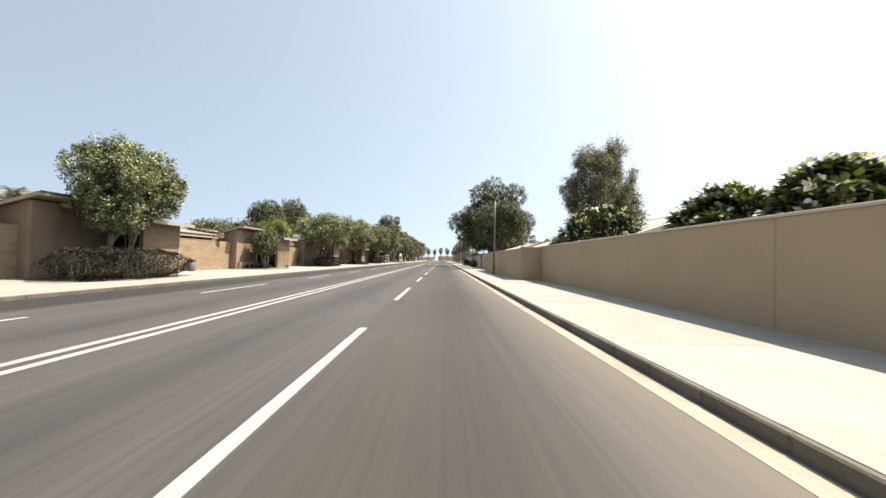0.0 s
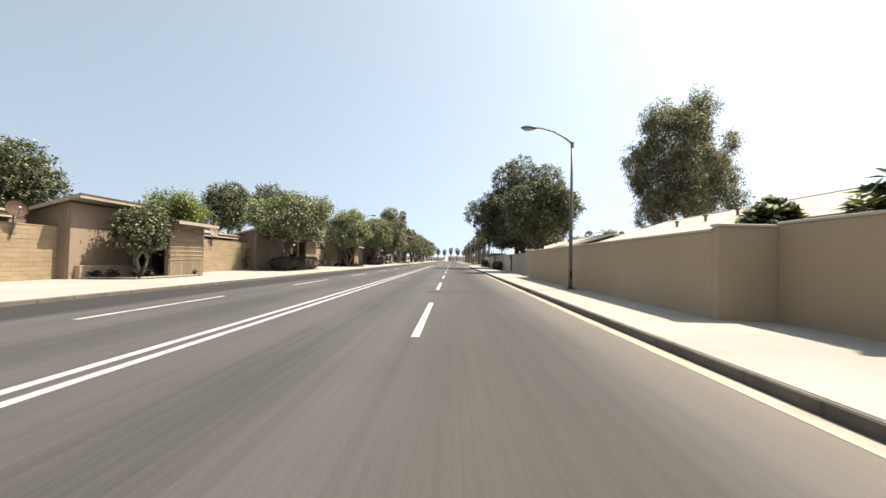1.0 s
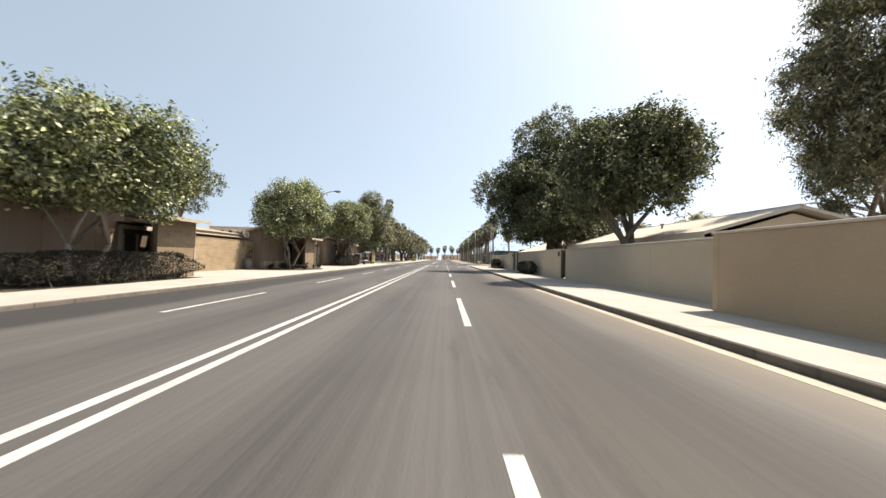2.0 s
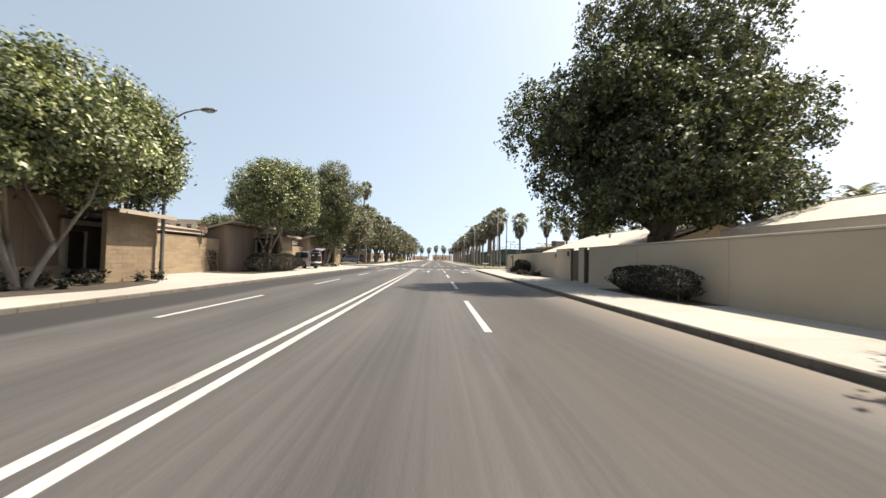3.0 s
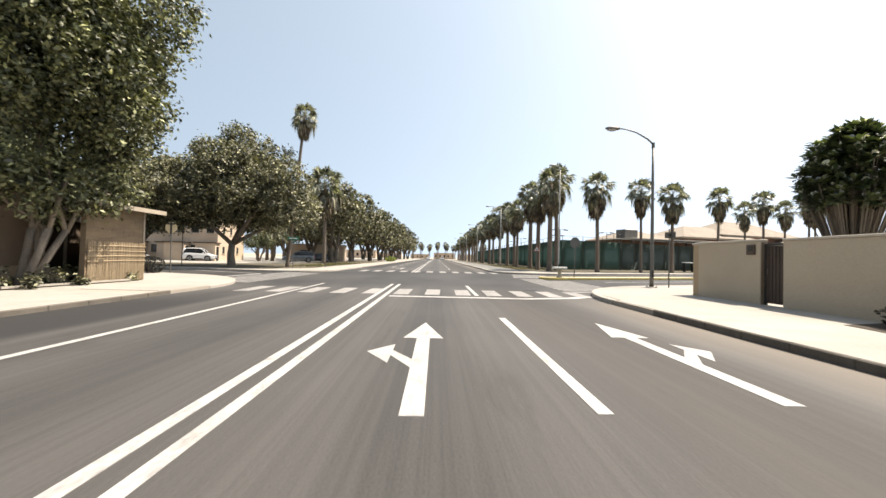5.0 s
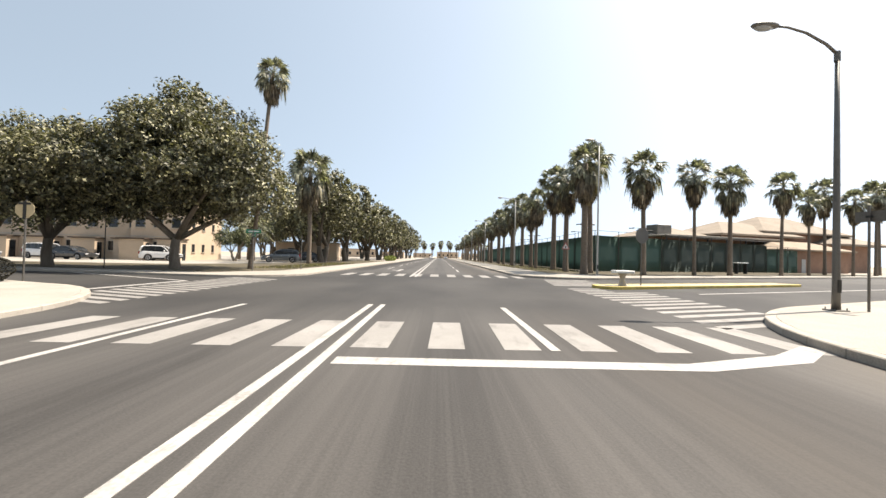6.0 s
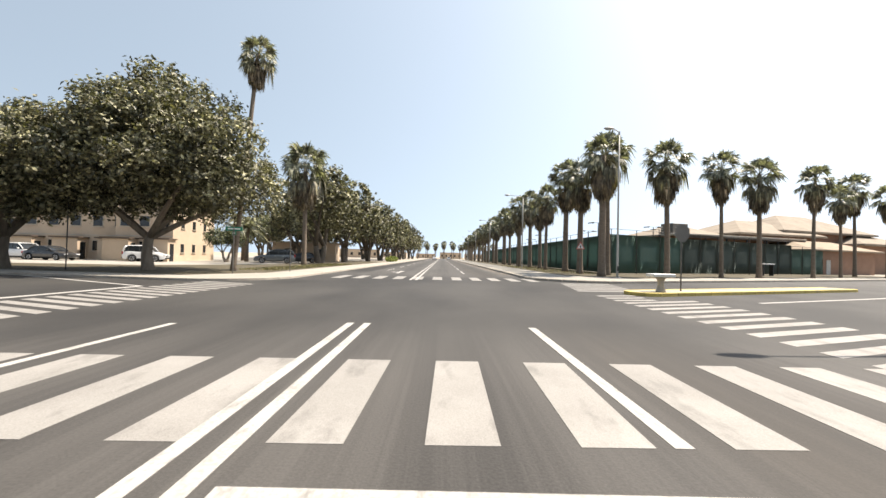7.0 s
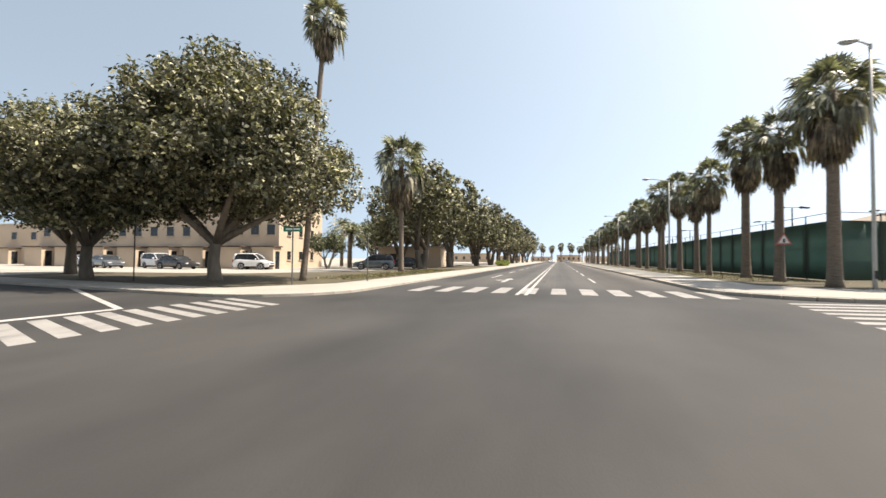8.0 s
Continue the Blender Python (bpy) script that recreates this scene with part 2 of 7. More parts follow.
# Darker copy of the front render: tree and porch shade put into the colour.
HOUSE_SHADED = surface("shaded_front_render", (0.09225, 0.06519, 0.04428), (0.1199, 0.0873, 0.06027), 0.8, 60, 0.25, 0.88, stain=((0.06457, 0.04489, 0.03075), 0.9, (1, 1, 0.3), 0.5))
TRIM = surface("cream_trim", (0.4321, 0.3764, 0.2993), (0.5158, 0.46, 0.3764), 2, 60, 0.06, 0.8)
ROOF = surface("pale_roof_gravel", (0.3731, 0.3321, 0.2747), (0.451, 0.41, 0.3485), 0.7, 30, 0.3, 0.92, stain=((0.3116, 0.2706, 0.2173), 0.6, None, 0.5))
ROOF_TAN = surface("tan_roof", (0.246, 0.1927, 0.1378), (0.3116, 0.2501, 0.1845), 0.7, 30, 0.3, 0.92)
TRIM_TAN = surface("tan_trim", (0.2952, 0.246, 0.1804), (0.3772, 0.3198, 0.246), 2, 60, 0.06, 0.85)
SLAT = surface("bleached_slat", (0.3093, 0.2362, 0.1465), (0.4438, 0.351, 0.2306), 6, 40, 0.3, 0.9, stretch=(1, 1, 0.15), vary=0.18)
ROOF_BROWN = surface("brown_tile_roof", (0.215, 0.176, 0.135), (0.290, 0.245, 0.195), 0.6, 20, 0.4, 0.9, stain=((0.123, 0.0943, 0.0697), 0.4, None, 0.5))
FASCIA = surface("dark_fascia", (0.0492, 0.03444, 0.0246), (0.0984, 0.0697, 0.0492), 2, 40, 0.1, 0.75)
WOOD_DARK = surface("dark_gate", (0.0369, 0.0246, 0.01804), (0.082, 0.0574, 0.041), 2, 40, 0.1, 0.6, stretch=(1, 1, 0.3))
GATE_TAN = surface("tan_painted_gate", (0.164, 0.123, 0.0861), (0.2214, 0.1681, 0.123), 1.5, 40, 0.1, 0.6)
BARK = surface("grey_bark", (0.123, 0.0984, 0.0738), (0.2542, 0.2173, 0.1722), 4, 30, 0.6, 0.95, stretch=(1, 1, 0.25))
BARK_DARK = surface("dark_ficus_bark", (0.0697, 0.0574, 0.04264), (0.1558, 0.1312, 0.1025), 4, 30, 0.6, 0.95, stretch=(1, 1, 0.25))
BARK_PALM = surface("palm_bark", (0.1066, 0.082, 0.0615), (0.2132, 0.1722, 0.1312), 3, 22, 0.7, 0.95, stretch=(1, 1, 4))
STEEL = surface("galvanised_steel", (0.1148, 0.1066, 0.0943), (0.1804, 0.1722, 0.1558), 2, 40, 0.05, 0.5, 0.6)
STEEL_PALE = surface("pale_painted_steel", (0.34, 0.33, 0.305), (0.44, 0.43, 0.40), 2, 40, 0.05, 0.5, 0.1)
STEEL_DARK = surface("dark_painted_steel", (0.0164, 0.01804, 0.01804), (0.0369, 0.03854, 0.0369), 2, 40, 0.05, 0.5, 0.2)
LENS_GREY = paint_material("lamp_lens", (0.32, 0.33, 0.33), 0.25)
SCREEN_GREEN = surface("green_windscreen_cloth", (0.0738, 0.1443, 0.124), (0.1063, 0.1804, 0.1579), 0.6, 80, 0.25, 0.85, stain=((0.123, 0.1624, 0.1515), 0.5, None, 0.6))
SCREEN_DARK = surface("weathered_windscreen_cloth", (0.0621, 0.0891, 0.081), (0.0945, 0.1242, 0.1148), 0.6, 80, 0.25, 0.9, stain=((0.1148, 0.1323, 0.1242), 0.5, None, 0.6))
SIGN_GREEN = paint_material("sign_green", (0.0, 0.16, 0.09), 0.4)
SIGN_WHITE = paint_material("sign_white", (0.72, 0.72, 0.69), 0.4)
SIGN_RED = paint_material("sign_red", (0.45, 0.12, 0.09), 0.5)
SIGN_BACK = surface("sign_back_cream", (0.451, 0.369, 0.2132), (0.5576, 0.4674, 0.2952), 2, 40, 0.05, 0.6)
APARTMENT = surface("apartment_render", (0.4838, 0.3772, 0.2747), (0.5494, 0.4387, 0.328), 0.4, 40, 0.12, 0.9, stain=((0.41, 0.3157, 0.2255), 0.35, None, 0.5))
BRICK_RED = surface("brown_brick_render", (0.2132, 0.123, 0.082), (0.2952, 0.1804, 0.123), 0.6, 25, 0.2, 0.9)
CONCRETE_BIN = surface("grey_bin_plastic", (0.082, 0.0779, 0.0738), (0.1312, 0.123, 0.1148), 2, 40, 0.08, 0.6)
DISH_RUST = surface("rusty_dish_metal", (0.1394, 0.0779, 0.0533), (0.2132, 0.1312, 0.0943), 2, 40, 0.05, 0.7)
DISH = surface("dish_metal", (0.3936, 0.328, 0.2706), (0.492, 0.4182, 0.3526), 2, 40, 0.05, 0.6)
GLASS = glass_material()
RUBBER = surface("tyre_rubber", (0.0123, 0.0123, 0.0123), (0.0246, 0.0246, 0.0246), 6, 60, 0.1, 0.8, world_space=False)
RIM = paint_material("wheel_rim", (0.42, 0.42, 0.43), 0.3, 0.8)
# Dark lining and trim, made near black so it holds the shade inside the boot.
CABIN_DARK = surface("shaded_cabin_dark", (0.007, 0.0068, 0.0066), (0.018, 0.017, 0.016), 5, 60, 0.1, 0.95, world_space=False)
LAMP_RED = paint_material("tail_lamp", (0.30, 0.012, 0.012), 0.2, 0, 0.6)
LAMP_CLEAR = paint_material("head_lamp", (0.6, 0.6, 0.6), 0.15, 0, 0.6)
CAR_BLACK = paint_material("car_black", (0.012, 0.013, 0.016), 0.28, 0.2, 0.7)
CAR_WHITE = paint_material("car_white", (0.72, 0.72, 0.72), 0.3, 0.0, 0.6)
CAR_GREY = paint_material("car_grey", (0.10, 0.115, 0.125), 0.3, 0.4, 0.6)
CAR_SILVER = paint_material("car_silver", (0.42, 0.43, 0.45), 0.3, 0.6, 0.6)
CAR_PLUM = paint_material("car_plum_grey", (0.36, 0.345, 0.38), 0.3, 0.5, 0.7)
FICUS = leaf_material("ficus_leaf", (0.046, 0.046, 0.025), (0.272, 0.264, 0.165), 0.16, 0.54)
FICUS_TALL = leaf_material("tall_tree_leaf", (0.0336, 0.03968, 0.0168), (0.24, 0.2496, 0.126), 0.14, 0.5)
FICUS_DARK = leaf_material("dark_ficus_leaf", (0.044, 0.054, 0.025), (0.168, 0.180, 0.094), 0.18, 0.6)
FICUS_PALE = leaf_material("pale_bauhinia_leaf", (0.04402, 0.0615, 0.02411), (0.3301, 0.3485, 0.1894), 0.2, 0.46)
GUM = leaf_material("gum_leaf", (0.082, 0.0861, 0.05412), (0.2706, 0.2608, 0.1738), 0.25, 0.5)
LIME = leaf_material("lime_leaf", (0.0902, 0.1189, 0.0246), (0.246, 0.2788, 0.0738), 0.35)
PLUMERIA = leaf_material("plumeria_leaf", (0.030, 0.050, 0.021), (0.130, 0.152, 0.072), 0.18, 0.34)
BLOSSOM = leaf_material("white_blossom", (0.5084, 0.492, 0.4264), (0.697, 0.6806, 0.6232), 0.3)
# Near-black leaves: the shade of the trees overhead is put into the colour.
HEDGE = leaf_material("shaded_hedge_leaf", (0.0105, 0.0102, 0.0055), (0.027, 0.0245, 0.0135), 0.10, 0.8)
FROND = leaf_material("palm_frond", (0.080, 0.086, 0.058), (0.335, 0.335, 0.255), 0.2, 0.42)
FROND_SPENT = leaf_material("spent_frond", (0.08625, 0.081, 0.05184), (0.27, 0.2475, 0.1728), 0.25, 0.6)
FROND_DEAD = leaf_material("dead_frond", (0.1063, 0.0828, 0.05888), (0.2763, 0.224, 0.1639), 0.3, 0.8)
GRASS_BLADE = leaf_material("dry_grass", (0.0738, 0.082, 0.0287), (0.2296, 0.1968, 0.0902), 0.25)


# ---- building tools ----
def empty(name, m, label="", category="", group="", kind=""):
    e = new(name)
    e.empty_display_size = 0.2
    e.matrix_world = m if isinstance(m, Matrix) else Matrix.Translation(m)
    return tagged(e, label, category, group, kind)


def link_mesh(name, mesh, material, parent=None, label="", smooth=False):
    mesh.materials.clear()
    mesh.materials.append(material)
    if smooth:
        mesh.polygons.foreach_set("use_smooth", [True] * len(mesh.polygons))
    ob = new(name, mesh)
    if parent:
        ob.parent = parent
    return tagged(ob, label)


def part(name, bm, material, parent=None, label="", smooth=False):
    """Links a bmesh as ONE mesh object under a thing or a part; its coordinates are the parent's own."""
    mesh = bpy.data.meshes.new(name)
    bm.normal_update()
    bm.to_mesh(mesh)
    bm.free()
    return link_mesh(name, mesh, material, parent, label, smooth)


def box(x0, x1, y0, y1, z0, z1, bevel=0.0, bm=None):
    own = bmesh.new()
    vs = [own.verts.new((x, y, z)) for x in (x0, x1) for y in (y0, y1) for z in (z0, z1)]
    for f in ((0, 1, 3, 2), (4, 6, 7, 5), (0, 4, 5, 1), (2, 3, 7, 6), (0, 2, 6, 4), (1, 5, 7, 3)):
        own.faces.new([vs[i] for i in f])
    bmesh.ops.recalc_face_normals(own, faces=own.faces)
    if bevel:
        bmesh.ops.bevel(own, geom=own.edges[:], offset=bevel, segments=1, affect="EDGES")
    if bm is None:
        return own
    join(bm, own)
    return bm


def join(bm, other):
    mesh = bpy.data.meshes.new("tmp")
    other.to_mesh(mesh)
    other.free()
    bm.from_mesh(mesh)
    bpy.data.meshes.remove(mesh)
    return bm


def moved(bm, m):
    bm.transform(m)
    return bm


def prism(outline, z0, z1, bevel=0.0):
    """A slab with the given outline (x, y) from z0 to z1."""
    bm = bmesh.new()
    low, top = [bm.verts.new((x, y, z0)) for x, y in outline], [bm.verts.new((x, y, z1)) for x, y in outline]
    bm.faces.new(low[::-1])
    upper = bm.faces.new(top)
    n = len(outline)
    for i in range(n):
        bm.faces.new((low[i], low[(i + 1) % n], top[(i + 1) % n], top[i]))
    bmesh.ops.recalc_face_normals(bm, faces=bm.faces)
    if bevel:
        bmesh.ops.bevel(bm, geom=list(upper.edges), offset=bevel, segments=2, affect="EDGES")
    return bm


def tube(points, radii, sides=8, bm=None, cap=True):
    """A round tapered rod along the points."""
    bm = bm or bmesh.new()
    pts = [Vector(p) for p in points]
    rings = []
    for i, p in enumerate(pts):
        d = (pts[min(i + 1, len(pts) - 1)] - pts[max(i - 1, 0)]).normalized()
        side = d.cross(Vector((0.31, 0.95, 0.1)) if abs(d.y) < 0.9 else Vector((1, 0, 0))).normalized()
        up = d.cross(side)
        r = radii[i] if hasattr(radii, "__len__") else radii
        rings.append([bm.verts.new(p + (side * math.cos(a) + up * math.sin(a)) * r) for a in (2 * math.pi * k / sides for k in range(sides))])
    for a, b in zip(rings, rings[1:]):
        for k in range(sides):
            bm.faces.new((a[k], a[(k + 1) % sides], b[(k + 1) % sides], b[k]))
    if cap:
        bm.faces.new(rings[0][::-1])
        bm.faces.new(rings[-1])
    return bm


def disc(radius, thick, sides=24, axis="Y"):
    """A round plate, its axis along y, rounded at the rim."""
    bm = bmesh.new()
    bmesh.ops.create_cone(bm, cap_ends=True, segments=sides, radius1=radius, radius2=radius, depth=thick)
    bmesh.ops.bevel(bm, geom=[e for e in bm.edges if len(e.link_faces) == 2 and e.calc_face_angle(0) > 1], offset=min(0.15 * radius, 0.4 * thick), segments=1, affect="EDGES")
    if axis == "Y":
        bm.transform(Matrix.Rotation(radians(90), 4, "X"))
    elif axis == "X":
        bm.transform(Matrix.Rotation(radians(90), 4, "Y"))
    return bm


def quads(name, corners):
    """A mesh of loose quads from an array (n, 4, 3)."""
    n = len(corners)
    mesh = bpy.data.meshes.new(name)
    mesh.vertices.add(4 * n)
    mesh.vertices.foreach_set("co", np.asarray(corners, np.float32).ravel())
    mesh.loops.add(4 * n)
    mesh.loops.foreach_set("vertex_index", np.arange(4 * n, dtype=np.int32))
    mesh.polygons.add(n)
    mesh.polygons.foreach_set("loop_start", np.arange(0, 4 * n, 4, dtype=np.int32))
    mesh.update(calc_edges=True)
    return mesh


def unit(v):
    return v / (np.linalg.norm(v, axis=-1, keepdims=True) + 1e-9)


def leaf_quads(rng, centres, outward, length, width, spread=0.9, hang=0.0):
    """Pointed leaves, each folded along its middle, at the centres, facing roughly outward and up."""
    n = len(centres)
    normal = unit(outward * 0.8 + rng.normal(size=(n, 3)) * spread * 0.8 + (0, 0, 0.75))
    along = rng.normal(size=(n, 3)) + (0, 0, -hang)
    along = unit(along - normal * (along * normal).sum(1, keepdims=True))
    side = np.cross(normal, along)
    size = (0.65 + 0.7 * rng.random((n, 1)))
    lng, wid = length * size, width * size
    base = centres - along * lng * 0.5
    tip = centres + along * lng * 0.5 - normal * lng * 0.12
    mid = centres - along * lng * 0.05 + normal * lng * 0.05
    return np.stack([base, mid - side * wid * 0.5, tip, mid + side * wid * 0.5], 1)


def crown_quads(rng, lobes, count, length, width, tuft=24, scatter=0.20, hollow=0.72, hang=0.0, flat_under=0.0):
    """Leaves in tufts over the surfaces of the lobes (x, y, z, rx, ry, rz), with some inside."""
    lobes = np.array(lobes, float)
    area = (lobes[:, 3] * lobes[:, 4] * lobes[:, 5]) ** (2 / 3)
    tufts = max(1, count // tuft)
    pick = rng.choice(len(lobes), tufts, p=area / area.sum())
    d = unit(rng.normal(size=(tufts, 3)))
    if flat_under:
        d[:, 2] = np.where(d[:, 2] < -0.3, d[:, 2] * (1 - flat_under), d[:, 2])
    r = hollow + (1.06 - hollow) * rng.random((tufts, 1)) ** 0.6
    inside = rng.random((tufts, 1)) < 0.30
    r = np.where(inside, r * rng.random((tufts, 1)) ** 0.5, r)
    c = lobes[pick, :3] + d * lobes[pick, 3:] * r
    off = rng.normal(size=(tufts * tuft, 3)) * scatter * (0.75 + 0.6 * np.repeat(rng.random((tufts, 1)), tuft, 0))
    out = unit(0.5 * np.repeat(d, tuft, 0) + 0.9 * unit(off))
    pts = np.repeat(c, tuft, 0) + off
    return leaf_quads(rng, pts, out, length, width, hang=hang)


def lobes_for(rng, centre, size, many, share=0.42, low=-0.5, extra=()):
    """Uneven clumps round the middle of a crown of half-axes size, some standing out, some set back."""
    out = [(*centre, *(0.54 * s for s in size))]
    for k in range(many):
        a = 2 * math.pi * (k * 0.618 + 0.25 * rng.random())
        h = low + (0.99 - low) * ((k + rng.random()) / many)
        ring = math.sqrt(max(0.1, 1 - min(1, h * h)))
        s = share * (0.5 + 0.8 * rng.random())
        f = (1.0 - 0.95 * s) * (0.74 + 0.42 * rng.random())
        out.append((centre[0] + size[0] * ring * math.cos(a) * f, centre[1] + size[1] * ring * math.sin(a) * f, centre[2] + size[2] * h * f,
                    size[0] * s, size[1] * s, size[2] * s * 0.9))
    return out + [tuple(e) for e in extra]


def shoot_quads(rng, lobes, many, reach, length, width):
    """Thin leafy shoots that stand out of the crown."""
    lobes = np.array(lobes[1:], float)
    rows = []
    for k in range(many):
        l = lobes[rng.integers(len(lobes))]
        d = unit(rng.normal(size=3) + np.array((0, 0, 0.55)))
        root = l[:3] + d * l[3:] * 0.95
        way = unit(d + np.array((0, 0, 0.5)) + 0.3 * rng.normal(size=3))
        n = 12
        t = np.linspace(0, 1, n)[:, None]
        pts = root + way * t * reach * (0.5 + rng.random()) + rng.normal(size=(n, 3)) * 0.05
        rows.append(leaf_quads(rng, pts, np.tile(way, (n, 1)), length * 0.9, width * 0.9))
    return np.concatenate(rows)


def limbs(rng, base, fork, lobes, radius, many=6, trunks=1, lean=0.0):
    """A trunk, or several from one root, that fork into limbs reaching into the lobes."""
    bm = bmesh.new()
    targets = sorted(lobes[1:], key=lambda l: rng.random())[:many]
    for k in range(trunks):
        a = 2 * math.pi * k / max(1, trunks) + 0.7
        off = Vector((math.cos(a), math.sin(a), 0)) * (lean if trunks > 1 else 0)
        b = Vector(base) + off * 0.25
        f = Vector(base).lerp(Vector(fork), 1) + off
        m = b.lerp(f, 0.5) + Vector((rng.normal() * 0.06, rng.normal() * 0.06, 0))
        tube([b - Vector((0, 0, 0.25)), b + Vector((0, 0, 0.15)), m, f], [radius * 1.5, radius * 1.12, radius * 0.92, radius * 0.8], 10, bm)
        for t in targets[k::trunks]:
            e = Vector(t[:3])
            mid = f.lerp(e, 0.5) + Vector((rng.normal() * 0.2, rng.normal() * 0.2, -0.1))
            tube([f - Vector((0, 0, 0.12)), f.lerp(mid, 0.5), mid, e], [radius * 0.62, radius * 0.5, radius * 0.36, radius * 0.1], 7, bm)
            for j in range(2):
                w = mid.lerp(e, 0.3 + 0.4 * j)
                tube([w, w + Vector((rng.normal() * 0.8, rng.normal() * 0.8, 0.5 + 0.4 * rng.random()))], [radius * 0.2, radius * 0.06], 5, bm)
    return bm


def tree(name, place, size, crown_z, count, leaf=(0.20, 0.10), material=None, seed=1, many=16, trunk=0.22, fork=None, trunks=1, lean=0.5,
         share=0.42, low=-0.5, hang=0.0, hollow=0.72, scatter=0.20, bark=None, label="", category="tree", group="", crooked=(0, 0), extra=(), shoots=70):
    rng = np.random.default_rng(seed)
    t = empty(name, place, label, category, group)
    lobes = lobes_for(rng, (crooked[0], crooked[1], crown_z), size, many, share, low, extra)
    fork = fork if fork else crown_z - size[2] * 0.75
    part("trunk", limbs(rng, (0, 0, 0), (crooked[0] * 0.5, crooked[1] * 0.5, fork), lobes, trunk, 7, trunks, lean), bark or BARK, t, smooth=True)
    leaves = crown_quads(rng, lobes, count, leaf[0], leaf[1], hollow=hollow, hang=hang, scatter=scatter)
    sprigs = shoot_quads(rng, lobes, shoots, min(0.45, 0.16 * size[0]), leaf[0], leaf[1])
    link_mesh("crown", quads("crown", np.concatenate([leaves, sprigs])), material or FICUS, t)
    return t


def hedge(place, size, count, material, label, seed=1, leaf=(0.075, 0.042)):
    """A clipped hedge: twiggy core and a dense skin of small leaves. place: the middle of its base."""
    count = int(count * 1.25)
    rng = np.random.default_rng(seed)
    t = empty("hedge", place, label, "hedge")
    sx, sy, sz = size
    core = bmesh.new()
    for k in range(max(6, int(sx * sy * 3))):
        x, y = (rng.random() - 0.5) * sx * 0.6, (rng.random() - 0.5) * sy * 0.8
        tube([(x, y, -0.05), (x + rng.normal() * 0.1, y + rng.normal() * 0.1, sz * 0.5), (x + rng.normal() * 0.2, y + rng.normal() * 0.2, sz * 0.8)], [0.03, 0.02, 0.008], 5, core)
    part("woody_core", core, BARK_DARK, t)
    p = rng.random((count, 3)) * 2 - 1
    face = rng.choice(3, count, p=np.array([sy * sz, sx * sz, sx * sy]) / (sy * sz + sx * sz + sx * sy))
    shell = np.where(rng.random(count) < 0.62, 1 - 0.16 * rng.random(count) ** 1.5, rng.random(count))
    sign = np.where(p[np.arange(count), face] < 0, -1, 1)
    p[np.arange(count), face] = sign * shell
    ball = np.linalg.norm(p, axis=1, keepdims=True)
    p = np.where(ball > 1.14, p * (1.14 / ball), p)
    out = unit(np.where(np.abs(p) > 0.8, p, p * 0.2))
    lump = np.array([noise.noise(Vector((a * sx * 0.7, b * sy * 0.7, c * 2 + seed))) for a, b, c in p])
    pts = p * np.array([sx / 2, sy / 2, sz / 2]) * (1 + 0.22 * lump[:, None]) + (0, 0, sz / 2 + 0.02)
    pts = pts[pts[:, 2] > 0.03]
    link_mesh("foliage", quads("foliage", leaf_quads(rng, pts, out[: len(pts)], leaf[0], leaf[1])), material, t)
    return t


def fan_frond(rng, root, direction, stalk, radius, blades, arc, droop, roll=0.0, width=0.055):
    """A fan palm leaf: stalk and folded blades in a half disc, turned about its stalk by roll."""
    d = unit(np.array(direction, float))
    side = unit(np.cross(d, (0.02, 0.03, 1.0)))
    up = np.cross(side, d)
    side = side * math.cos(roll) + up * math.sin(roll)
    hub = np.array(root) + d * stalk + np.array((0, 0, -droop * stalk * 0.25))
    d2 = unit(d + np.array((0, 0, -droop)))
    side = unit(side - d2 * (side @ d2))
    up2 = np.cross(side, d2)
    edge = unit(np.cross(d, up2)) * 0.03
    out = [np.stack([root - edge, root + edge, hub + edge * 0.7, hub - edge * 0.7])]
    for k in range(blades):
        a = (k / (blades - 1) - 0.5) * arc
        along = unit(d2 * math.cos(a) + side * math.sin(a) + up2 * 0.16 * math.cos(3 * a))
        r = radius * (0.70 + 0.3 * math.cos(a * 0.7)) * (0.82 + 0.30 * rng.random())
        across = unit(np.cross(along, up2 + 0.35 * rng.normal(size=3))) * r * width
        bend = hub + along * r * 0.58 + np.array((0, 0, -r * 0.05))
        tip = hub + along * r * 0.90 + np.array((0, 0, -r * (0.10 + 0.26 * rng.random() + 0.35 * droop)))
        out.append(np.stack([hub - across * 0.25, hub + across * 0.25, bend + across, bend - across]))
        out.append(np.stack([bend - across, bend + across, tip + across * 0.12, tip - across * 0.12]))
    return out


